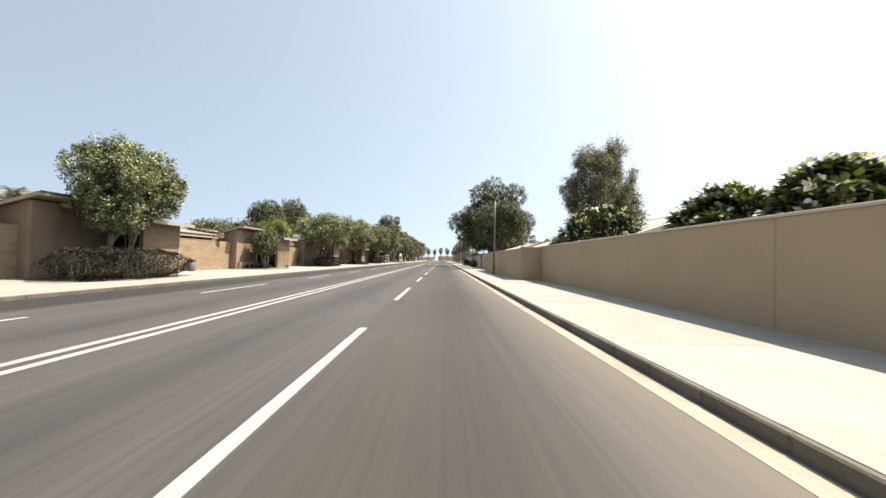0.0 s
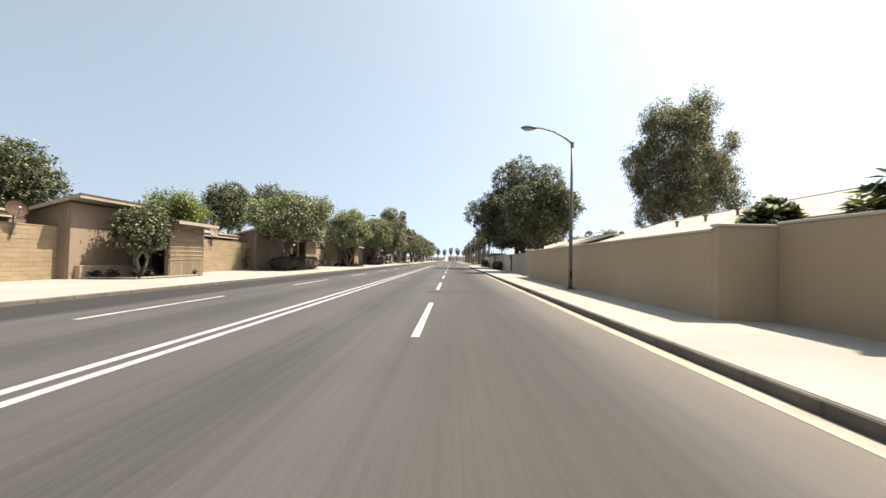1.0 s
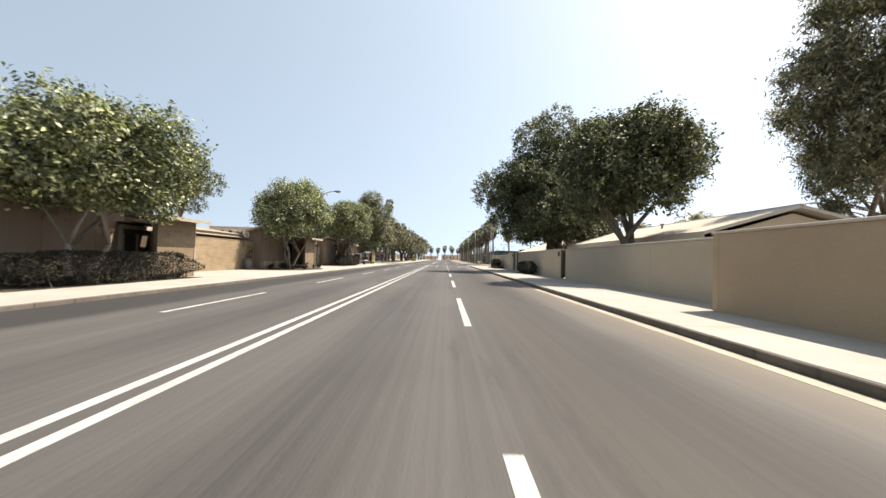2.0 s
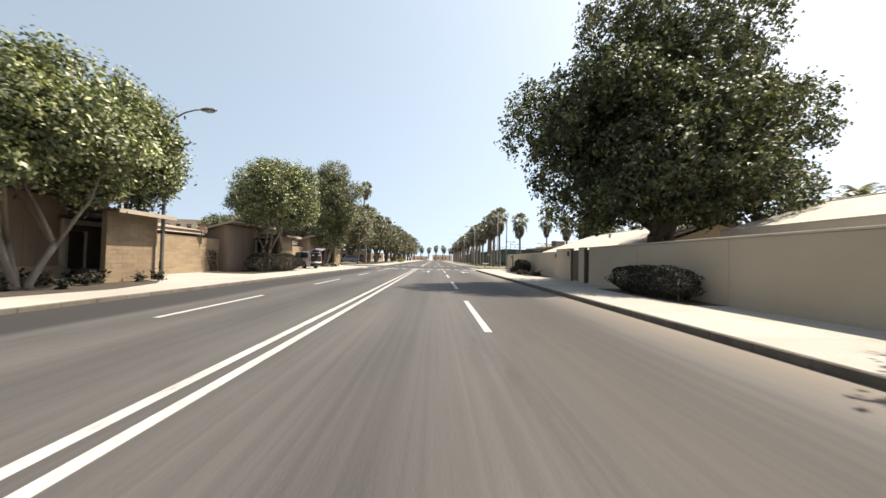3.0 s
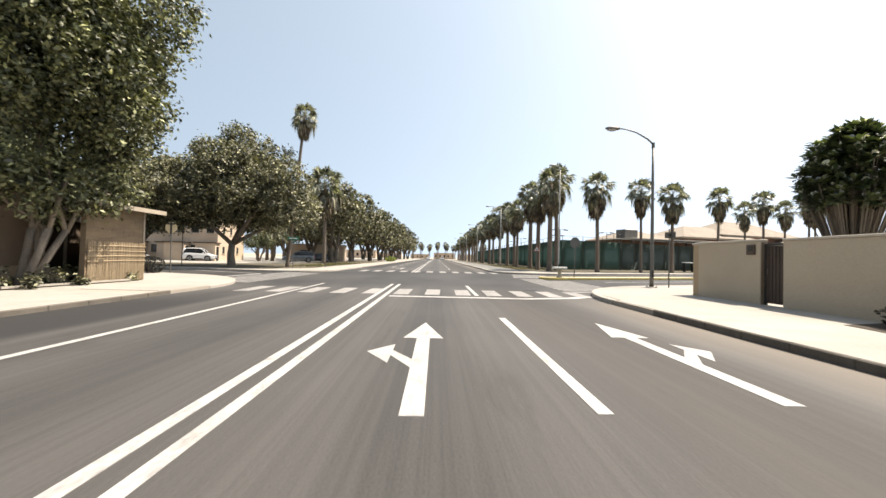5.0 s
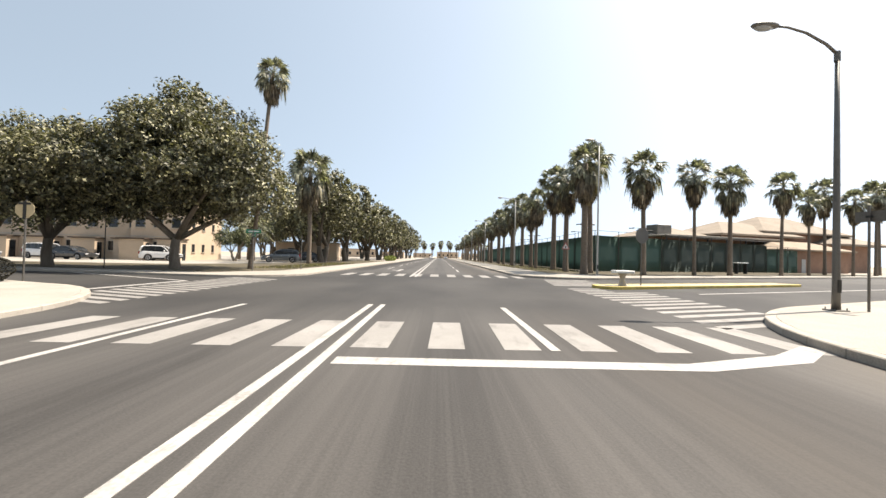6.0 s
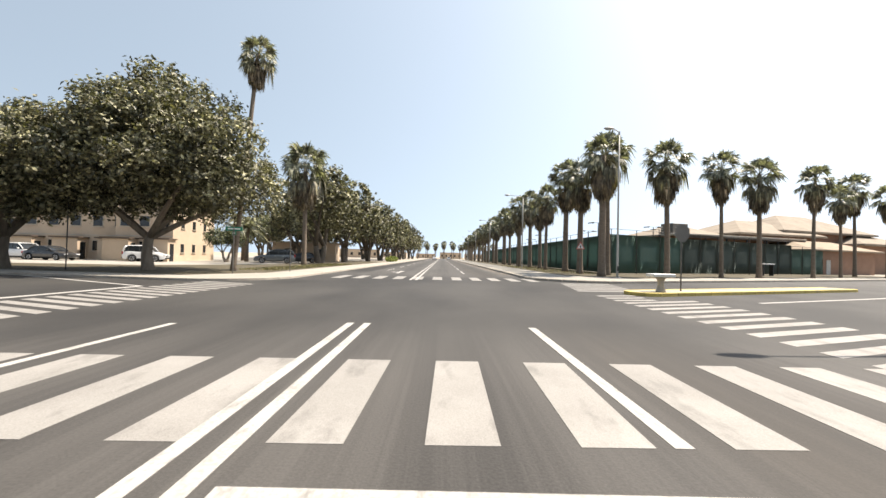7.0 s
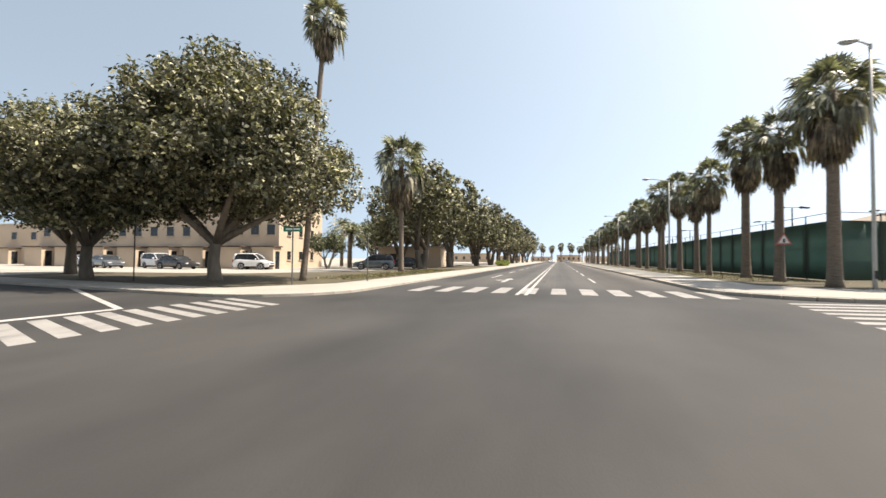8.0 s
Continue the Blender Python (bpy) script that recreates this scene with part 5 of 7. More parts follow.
tree("street_tree", (-10.6, 52.2, TOP_L), (3.8, 4.1, 2.5), 4.75, 56000, (0.185, 0.09), FICUS_PALE, 54, 26, 0.12, 1.5, 3, 0.75, 0.38, -0.8, label="broad green street tree with a forked pale trunk", group=BEFORE, shoots=200, crooked=(0, 1.0))
tree("street_tree", (-10.8, 73.3, TOP_L), (3.3, 4.2, 2.6), 5.0, 54000, (0.185, 0.09), FICUS_PALE, 55, 26, 0.12, 1.5, 3, 0.8, 0.38, -0.8, label="broad leafy street tree with slanting trunks", group=BEFORE, shoots=200)
tree("street_tree", (-11.2, 78.0, TOP_L), (1.9, 2.2, 2.9), 5.9, 36000, (0.175, 0.09), FICUS_PALE, 56, 16, 0.10, 2.0, 1, low=-0.8, label="slim leafy street tree beside a lamp post", group=BEFORE, shoots=120)
tree("street_tree", (-10.6, 91.8, TOP_L), (3.6, 3.7, 3.2), 6.1, 56000, (0.185, 0.09), FICUS_PALE, 57, 28, 0.13, 1.7, 3, 0.8, 0.38, -0.75, label="round leafy street tree with three pale stems", group=BEFORE, shoots=220, crooked=(0, 1.0))
tree("street_tree", (-11.45, 110.5, TOP_L), (2.85, 3.2, 4.9), 7.9, 72000, (0.18, 0.095), FICUS_TALL, 58, 30, 0.12, 1.9, 4, 0.42, 0.36, -0.95, crooked=(0.65, 0.8),
     extra=((0.5, 0.2, 3.4, 1.4, 1.4, 1.0), (-0.5, -1.0, 3.7, 1.3, 1.4, 1.0), (1.2, 1.2, 3.6, 1.3, 1.3, 1.0), (0.6, 0.6, 12.0, 1.8, 1.8, 1.3), (3.4, 1.0, 9.6, 1.1, 1.4, 1.2)), label="tall dense dark green tree above the porch", group=BEFORE, shoots=160)
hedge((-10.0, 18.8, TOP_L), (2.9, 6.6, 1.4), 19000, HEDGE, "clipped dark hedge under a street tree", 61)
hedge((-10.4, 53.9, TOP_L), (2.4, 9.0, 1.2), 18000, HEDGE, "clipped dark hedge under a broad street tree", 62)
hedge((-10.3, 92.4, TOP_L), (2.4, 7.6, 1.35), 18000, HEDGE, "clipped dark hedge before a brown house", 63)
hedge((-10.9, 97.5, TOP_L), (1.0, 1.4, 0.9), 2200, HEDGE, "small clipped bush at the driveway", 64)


def bed_plants(y0, y1, count, label, seed, xs=(-12.4, -10.7), material=None, high=0.5):
    """Low leafy plants scattered over a bed: short stems, each with its tuft of leaves."""
    rng = np.random.default_rng(seed)
    for k in range(count):
        x, y = rng.uniform(*xs), y0 + (y1 - y0) * (k + rng.random()) / count
        hgt = high * (0.45 + 0.8 * rng.random())
        t = empty("bed_plant", (x, y, TOP_L), label, "plant", "low plants in the beds")
        stems, tips = bmesh.new(), []
        for j in range(9):
            a = 2.4 * j + rng.random()
            q = (math.cos(a) * hgt * 0.6 * rng.random(), math.sin(a) * hgt * 0.7 * rng.random(), hgt * (0.5 + 0.5 * rng.random()))
            tube([(0, 0, -0.02), (q[0] * 0.4, q[1] * 0.4, q[2] * 0.6), q], [0.012, 0.009, 0.004], 5, stems)
            tips += [np.array(q) * (0.45 + 0.55 * rng.random()) + rng.normal(size=3) * 0.07 for _ in range(16)]
        tips = np.array(tips)
        tips[:, 2] = np.maximum(tips[:, 2], 0.03)
        part("stalk", stems, BARK, t)
        link_mesh("foliage", quads("foliage", leaf_quads(rng, tips, unit(tips), 0.14, 0.07)), material or HEDGE, t)


bed_plants(34.6, 39.5, 15, "low leafy plant in the bed before the house", 171, (-12.4, -10.35))
bed_plants(71.6, 78.3, 20, "low dry plant in the shaded bed before the house", 172, (-12.4, -9.4))
bed_plants(108.4, 113.9, 22, "low leafy plant in the bed under a tall tree", 173, (-12.3, -10.2), FICUS, 0.6)
for y0, y1 in ((34.4, 39.6), (108.2, 114.0)):
    bed = tagged(part("planting_bed", prism([(-12.78, y0), (-10.6, y0 + 0.8), (-10.3, y1 - 0.6), (-10.55, y1), (-12.78, y1)], 0.05, TOP_L + 0.006), SOIL), "bare soil planting bed before the house", "planting bed", kind="structure")
    rim = [(-12.5, y0 + 0.1), (-10.62, y0 + 0.8), (-10.32, y1 - 0.6), (-10.55, y1 - 0.05)]
    for (xa, ya), (xb, yb) in zip(rim, rim[1:]):
        dx, dy = xb - xa, yb - ya
        n = math.hypot(dx, dy)
        dx, dy = dx / n * 0.06, dy / n * 0.06
        part("bed_kerb", prism([(xa - dy, ya + dx), (xa + dy, ya - dx), (xb + dy - dx * 0.1, yb - dx - dy * 0.1), (xb - dy - dx * 0.1, yb + dx - dy * 0.1)], 0.16, TOP_L + 0.10), KERB, bed, "low concrete edging")
# soil bed drawn out over the pavement, its dark edge standing for tree shadow
tagged(part("planting_bed", prism([(-12.78, 70.0), (-9.9, 69.6), (-8.7, 70.6), (-8.2, 73.8), (-8.9, 76.8), (-9.6, 78.0), (-10.4, 78.4), (-12.78, 78.4)], 0.05, TOP_L + 0.006), SOIL), "dark bare soil bed under two street trees, widened to stand for their shadow", "planting bed", kind="structure")
for y0, y1 in ((16.2, 22.9), (49, 58.3), (86.4, 95.9)):
    tagged(part("planting_bed", prism([(-12.78, y0), (-9.4, y0), (-9.4, y1), (-12.78, y1)], 0.05, TOP_L + 0.006), SOIL), "bare soil bed under the hedge", "planting bed", kind="structure")


def litter_bin(place, label):
    b = empty("litter_bin", place, label, "bin")
    part("body", tube([(0, 0, 0), (0, 0, 0.1), (0, 0, 0.72)], [0.24, 0.25, 0.29], 14), CONCRETE_BIN, b, smooth=True)
    part("rim", tube([(0, 0, 0.70), (0, 0, 0.78)], 0.31, 14), CONCRETE_BIN, b)
    part("lid", tube([(0, 0, 0.782), (0, 0, 0.86), (0, 0, 0.9)], [0.30, 0.27, 0.12], 14), CONCRETE_BIN, b, smooth=True)


litter_bin((-12.7, 106.9, TOP_L), "grey round litter bin by the block wall")
litter_bin((-12.9, 28.3, TOP_L), "brown-grey round litter bin by the block wall")
litter_bin((-12.9, 40.9, TOP_L), "grey round litter bin in the driveway")
litter_bin((-12.9, 69.8, TOP_L), "dark round litter bin by the block wall")


def climber(y, z, label, seed):
    rng = np.random.default_rng(seed)
    t = empty("climbing_plant", (YARD + 0.03, y, TOP_L), label, "plant")
    stems = bmesh.new()
    pts = []
    for k in range(7):
        p = [(0.02, rng.normal() * 0.15, 0.0)]
        for j in range(5):
            p.append((0.03, p[-1][1] + rng.normal() * 0.18, z * (j + 1) / 5 * (0.6 + 0.4 * rng.random())))
        tube(p, [0.014] * 5 + [0.005], 5, stems)
        pts += [np.array(q) + rng.normal(size=3) * (0.03, 0.12, 0.12) for q in p[1:] for _ in range(10)]
    part("stalk", stems, BARK, t)
    link_mesh("leaves", quads("leaves", leaf_quads(rng, np.array(pts), np.tile((1.0, 0, 0), (len(pts), 1)), 0.1, 0.06)), HEDGE, t)


climber(50.2, 1.7, "thin climbing plant on the block wall", 81)
climber(88.8, 1.6, "dry climbing plant at the end of the block wall", 82)
climber(71.0, 1.9, "dry climbing plant on the driveway wall", 83)

# trees that show over the roofs of the row
tree("garden_tree", (-31.6, 48, TOP_L), (3.3, 3.4, 3.8), 6.9, 17000, (0.26, 0.14), FICUS_DARK, 91, 20, 0.2, low=-0.95, label="green garden tree behind the roofs", group="garden trees behind the row")
tree("garden_tree", (-28.5, 64.5, TOP_L), (3.6, 3.6, 2.1), 5.0, 7000, (0.26, 0.14), FICUS_DARK, 97, 14, 0.2, label="round green garden tree behind the roofs", group="garden trees behind the row")
tree("garden_tree", (-27, 55, TOP_L), (3.4, 4.0, 2.3), 4.1, 8000, (0.26, 0.14), FICUS_DARK, 92, 14, 0.2, label="green garden tree behind the roofs", group="garden trees behind the row")
tree("garden_tree", (-26, 81, TOP_L), (4, 4, 4.8), 8.8, 14000, (0.26, 0.13), FICUS_DARK, 93, 14, 0.2, label="dark garden tree behind the roofs", group="garden trees behind the row")
tree("garden_tree", (-27, 116, TOP_L), (3.2, 3.6, 1.9), 4.8, 8000, (0.26, 0.13), FICUS_DARK, 94, 14, 0.2, label="broad green garden tree beyond the roofs", group="garden trees behind the row")
tree("garden_tree", (-23.9, 121.5, TOP_L), (2.8, 3.0, 3.3), 6.4, 16000, (0.22, 0.12), FICUS_DARK, 95, 14, 0.2, label="green garden tree beyond the last house", group="garden trees behind the row")
tree("garden_tree", (-26, 69.5, TOP_L), (3.3, 3.3, 3.9), 7.6, 18000, (0.26, 0.13), FICUS_DARK, 96, 20, 0.2, low=-0.95, label="tall green garden tree behind the roofs", group="garden trees behind the row")


bed_plants(92.8, 97.8, 9, "sparse low flowering plant in the bed at the wall", 174, (10.1, 11.2), HEDGE, 0.4)

# ---- the corner beyond the junction, on the left ----
tree("ficus_tree", (-16.6, 133.6, TOP_L), (7.4, 6.4, 4.0), 7.0, 86000, (0.24, 0.135), FICUS, 101, 34, 0.33, 2.1, 1, label="huge spreading ficus with a pale forked trunk", low=-0.95, share=0.36,
     extra=((1.0, 0, 10.8, 2.3, 2.3, 1.5), (0.3, 0, 11.7, 1.5, 1.6, 1.2), (-2.0, 0.5, 10.2, 2.2, 2.2, 1.3), (3.6, 0.2, 9.6, 2.2, 2.2, 1.3), (-6.0, -1, 4.6, 2.4, 2.6, 1.3), (5.4, -0.8, 5.2, 2.4, 3.0, 1.7), (4.9, -2.2, 7.2, 2.3, 1.9, 2.0), (4.6, 3.0, 5.8, 2.4, 2.4, 1.8), (0.5, 5, 4.7, 3, 2, 1.3)), shoots=220, bark=BARK)
tree("ficus_tree", (-23.6, 131.8, TOP_L), (6.2, 5.4, 3.7), 6.2, 56000, (0.24, 0.13), FICUS, 102, 24, 0.30, 1.9, 1, label="dark spreading ficus at the side street", low=-0.95, shoots=150, bark=BARK_DARK)
tree("ficus_tree", (-32, 136, TOP_L), (5.5, 5, 3.6), 6.1, 26000, (0.26, 0.14), FICUS_DARK, 103, 18, 0.34, 2.2, 1, label="green ficus along the side street", low=-0.9, bark=BARK_DARK)
row = tree("ficus_tree", (-15.0, 163, TOP_L), (6.6, 6.6, 5.6), 8.0, 10000, (0.46, 0.24), FICUS, 104, 20, 0.42, 2.4, 2, 0.6, label="dark dense ficus in the avenue row", group="avenue of ficus trees", low=-0.8, bark=BARK_DARK)
for k, (x, y, s, a) in enumerate(((-14.6, 175, 1.0, 40), (-13.5, 190, 0.92, 95), (-13.0, 203, 1.0, 160), (-13.2, 216, 0.9, 220), (-13, 230, 0.95, 280), (-13, 246, 1.0, 330), (-13.4, 264, 0.9, 20),
                                   (-13, 284, 1.0, 75), (-13, 306, 0.95, 140), (-24, 185, 1.0, 200), (-25, 205, 1.05, 250), (-22, 228, 1.0, 300), (-21.5, 172, 0.8, 310), (-34, 192, 0.72, 110), (-40, 200, 0.8, 15), (-31, 214, 0.85, 70))):
    copy_thing(row, pose(x, y, TOP_L, 0, 0, a) @ Matrix.Diagonal((s, s, s, 1)))

fan_palm("fan_palm", (-12.15, 135.2, TOP_L), 14.5, 1.45, 0.15, 111, 1.7, "very tall slim fan palm with a small shaggy head", live=26, dead=60, bulge=0.8, lean=1.25)
fan_palm("fan_palm", (-13.9, 153.6, TOP_L), 11.4, 2.9, 0.24, 112, 3.4, "fan palm with a long skirt of dry fronds", live=30, dead=80)
feather_palm("date_palm", (-25, 163, TOP_L), 4.6, 2.8, 0.24, 113, "date palm beside the car park")
feather_palm("date_palm", (-28, 168, TOP_L), 5.4, 2.8, 0.24, 114, "date palm by the apartments")
tree("garden_tree", (-24.5, 157, TOP_L), (2.2, 2.2, 1.5), 2.9, 6000, (0.2, 0.11), FICUS_DARK, 115, 12, 0.14, 1.2, 2, 0.4, label="low dark round tree by the car park")
tree("garden_tree", (-30.5, 182, TOP_L), (4.2, 4.2, 3.0), 5.6, 7000, (0.3, 0.16), FICUS_DARK, 216, 14, 0.2, label="green tree beyond the car park")
tree("garden_tree", (-27, 196, TOP_L), (4.6, 4.2, 3.4), 6.4, 7000, (0.32, 0.17), FICUS_DARK, 217, 14, 0.2, label="dark green tree beyond the car park")
feather_palm("date_palm", (-31, 171, TOP_L), 6.4, 2.8, 0.24, 218, "tall date palm by the garages")
hedge((-14.2, 119.9, TOP_L), (1.2, 1.4, 0.9), 2500, HEDGE, "small dark bush at the street corner", 117)
feather_palm("date_palm", (-19.5, 22.5, TOP_L), 3.9, 2.2, 0.22, 118, "date palm showing over the flat roofs")
hedge((-9.3, 196, TOP_L), (1.6, 14, 1.1), 6000, LIME, "clipped light green hedge along the avenue", 116, (0.16, 0.09))


# ---- palms along the road and round the courts ----
palm_a = fan_palm("fan_palm", (14.3, 140.2, TOP_R), 9.6, 1.95, 0.26, 121, 2.8, "stout fan palm with a shaggy brown skirt", "row of fan palms", live=30, dead=60)
palm_b = fan_palm("fan_palm", (19.7, 140.6, TOP_R), 9.5, 1.95, 0.20, 122, 2.7, "fan palm with a full green head and dry skirt", "row of fan palms", live=30, dead=56)
palm_c = fan_palm("fan_palm", (25.9, 143.2, TOP_R), 9.5, 1.8, 0.15, 123, 2.5, "slim fan palm with a narrow dry skirt", "row of fan palms", live=25, dead=56, bulge=0.75)
spots_a = [(15.9, 143.0, 1.12)] + [(14.3 + 0.4 * math.sin(k * 2.3), 145.2 + 5.25 * k, 0.94 + 0.1 * math.sin(k * 1.7)) for k in range(34)]
for k, (x, y, s) in enumerate(spots_a):
    copy_thing(palm_a if k % 3 else palm_b, pose(x, y, TOP_R, 0, 0, 67 * k) @ Matrix.Diagonal((s, s, s, 1)))
for k, (x, y, s) in enumerate(((30.8, 145.2, 1.0), (38.6, 148.2, 1.02), (45.2, 152, 0.92), (52.4, 157.4, 1.15), (52.8, 154.2, 0.98), (61, 159, 1.18), (66, 163, 1.2))):
    copy_thing(palm_c if k != 0 else palm_b, pose(x, y, TOP_R, 0, 0, 101 * k + 30) @ Matrix.Diagonal((s, s, s, 1)))
for k in range(26):
    copy_thing(palm_a if k % 2 else palm_b, pose(-40 + 3.2 * k + 1.2 * math.sin(3 * k), 405 + 5 * math.sin(k * 1.9), 0, 0, 0, 50 * k) @ Matrix.Diagonal((1.1, 1.1, 1.1 + 0.12 * math.sin(k), 1)))
for k, (x, y) in enumerate(((-16.5, 252), (-17, 268), (-16, 288), (-17, 312), (-12, 335))):
    copy_thing(palm_b, pose(x, y, TOP_L, 0, 0, 40 * k) @ Matrix.Diagonal((1.15, 1.15, 1.2, 1)))


# ---- tennis courts: fence with green cloth, floodlights, pavilion ----
def court_fence(points, height, label, cloth_of=None):
    f = empty("court_fence", (0, 0, TOP_R), label, "fence")
    for (xa, ya), (xb, yb) in zip(points, points[1:]):
        d = Vector((xb - xa, yb - ya, 0))
        n = max(1, round(d.length / 3.0))
        turn = math.degrees(math.atan2(d.y, d.x))
        for k in range(n):
            a = Vector((xa, ya, 0)) + d * (k / n)
            m = pose(a.x, a.y, 0, 0, 0, turn)
            w = d.length / n
            part("post", moved(tube([(0, 0, -0.1), (0, 0, height)], 0.035, 8), m), STEEL_DARK, f)
            cloth = bmesh.new()
            cols = 7
            grid = [[cloth.verts.new((0.05 + (w - 0.1) * i / (cols - 1), 0.012 * math.sin(i * 1.1 + k * 2.0 + j), 0.08 + (height * 0.86) * j / 3)) for i in range(cols)] for j in range(4)]
            for j in range(3):
                for i in range(cols - 1):
                    cloth.faces.new((grid[j][i], grid[j][i + 1], grid[j + 1][i + 1], grid[j + 1][i]))
            bmesh.ops.solidify(cloth, geom=cloth.faces[:], thickness=0.006)
            part("cloth_panel", moved(cloth, m), cloth_of or SCREEN_GREEN, f, smooth=True)
            part("top_rail", moved(tube([(0, 0, height - 0.02), (w, 0, height - 0.02)], 0.024, 6), m), STEEL_DARK, f)
            part("middle_rail", moved(tube([(0, 0.05, height * 0.5), (w, 0.05, height * 0.5)], 0.018, 6), m), STEEL_DARK, f)
    return f


court_fence([(17.6, 262), (17.6, 146.2), (26.9, 150.5)], 4.3, "tall court fence hung with dark green cloth")
court_fence([(26.9, 150.5), (46.5, 159.6)], 4.3, "tall court fence hung with weathered grey-green cloth", SCREEN_DARK)
court_fence([(46.5, 159.6), (54, 163.1)], 3.7, "dark green cloth fence beside the pavilion")


def floodlight(place, height, label):
    l = empty("floodlight", place, label, "floodlight", "court floodlights")
    part("pole", tube([(0, 0, 0), (0, 0, height)], [0.07, 0.05], 8), STEEL_DARK, l)
    part("bracket", tube([(-0.7, 0, height - 0.1), (-0.5, 0, height + 0.05), (0.5, 0, height + 0.05), (0.7, 0, height - 0.1)], 0.03, 6), STEEL_DARK, l)
    for s in (-1, 1):
        h = part("lamp_box", moved(box(-0.32, 0.32, -0.2, 0.2, -0.07, 0.07, 0.03), pose(s * 0.9, 0, height + 0.02, 0, s * 8, 0)), STEEL_DARK, l)


for x, y in ((21, 158), (25, 172), (21, 186), (33, 166), (36, 180), (23, 204), (30, 162)):
    floodlight((x, y, TOP_R), 5.9, "dark twin-headed court floodlight on a pole")


def hip_roof(x0, x1, y0, y1, z0, z1, inset, thick=0.2):
    b = bmesh.new()
    lo = [b.verts.new(v) for v in ((x0, y0, z0), (x1, y0, z0), (x1, y1, z0), (x0, y1, z0))]
    lo2 = [b.verts.new((v.co.x, v.co.y, z0 - thick)) for v in lo]
    ym = (y0 + y1) / 2
    a, c = b.verts.new((x0 + inset, ym, z1)), b.verts.new((x1 - inset, ym, z1))
    for f in ((lo[0], lo[1], c, a), (lo[1], lo[2], c), (lo[2], lo[3], a, c), (lo[3], lo[0], a), tuple(lo2[::-1])):
        b.faces.new(f)
    for i in range(4):
        b.faces.new((lo2[i], lo2[(i + 1) % 4], lo[(i + 1) % 4], lo[i]))
    bmesh.ops.recalc_face_normals(b, faces=b.faces)
    return b


pav = empty("pavilion", pose(44, 167, TOP_R, 0, 0, 17), "long brown clubhouse with pale canopy and tan hipped roofs", "clubhouse")
part("wall", box(-10, 42, 1.2, 16, -0.1, 5.0), BRICK_RED, pav)
part("canopy", box(-10.5, 14, -1.5, 6, 5.05, 5.27, 0.03), ROOF, pav, "flat pale canopy")
part("canopy_fascia", box(-10.4, 13.9, -1.4, -1.2, 4.75, 5.048), FASCIA, pav)
for k in range(7):
    part("canopy_post", box(-10.2 + 4 * k, -10.05 + 4 * k, -1.2, -1.05, 0, 5.04), STEEL_DARK, pav)
part("upper_wall", box(6, 23, 3, 13, 5.0, 6.2), BRICK_RED, pav)
part("upper_wall", box(17, 39, 4, 15, 5.0, 7.1), BRICK_RED, pav)
part("main_roof", hip_roof(15.6, 40.4, 2.6, 16.4, 7.1, 10.6, 8.5, 0.3), ROOF_BROWN, pav)
part("side_roof", hip_roof(4.5, 24.5, 1.6, 14, 6.2, 8.9, 7, 0.3), ROOF_BROWN, pav)
part("side_roof", hip_roof(-8.5, 6, 3, 13, 5.4, 7.2, 5, 0.25), ROOF_BROWN, pav)
part("side_roof", hip_roof(30, 46, -0.5, 9, 5.2, 7.0, 5, 0.3), ROOF_BROWN, pav)
part("roof_unit", box(-9.4, -6.6, 1.2, 3.4, 5.3, 6.9, 0.06), STEEL, pav, "grey air conditioning unit")
for k in range(6):
    wdw = part("window", box(-8.5 + 4 * k, -7.1 + 4 * k, 1.17, 1.22, 1.0, 2.3), GLASS, pav)
    part("window_frame", box(-8.6 + 4 * k, -7.0 + 4 * k, 1.14, 1.168, 2.3, 2.4), TRIM, wdw)
ann = empty("annexe", pose(62, 168, TOP_R, 0, 0, 20), "low brown-walled annexe with a tan roof", "building")
part("wall", box(-9, 8, 0, 8, -0.1, 3.4), BRICK_RED, ann)
part("roof", hip_roof(-9.8, 8.8, -0.8, 8.8, 3.6, 5.1, 4), ROOF_TAN, ann)
part("door", box(-4.6, -3.6, -0.04, 0.02, 0.0, 2.1), STEEL_PALE, ann)


def shed(place, turn, size, label, seed=0, roof=True):
    s = empty("low_building", pose(*place, 0, 0, turn), label, "building")
    w, d, h = size
    part("wall", box(-w / 2, w / 2, 0, d, -0.1, h), APARTMENT, s)
    part("roof", box(-w / 2 - 0.25, w / 2 + 0.25, -0.25, d + 0.25, h + 0.002, h + 0.22, 0.02), ROOF, s)
    n = max(1, int(w / 3.4))
    for k in range(n):
        x = -w / 2 + w * (k + 0.5) / n
        v = part("window", box(x - 0.55, x + 0.55, -0.02, 0.03, h * 0.32, h * 0.68), GLASS, s)
        part("window_frame", box(x - 0.63, x + 0.63, -0.05, -0.022, h * 0.68, h * 0.72), TRIM, v)
    return s


shed((-21, 174, TOP_L), 8, (10, 6, 3.0), "low beige garage building by the car park")
shed((-40, 300, 0), 5, (22, 10, 4), "low pale building beyond the trees")
for k, (x, w, h) in enumerate(((-38, 20, 4.2), (-12, 16, 3.6), (9, 18, 5), (32, 22, 4.2))):
    shed((x, 440, 0), 0, (w, 9, h), "far low pale house at the end of the road")


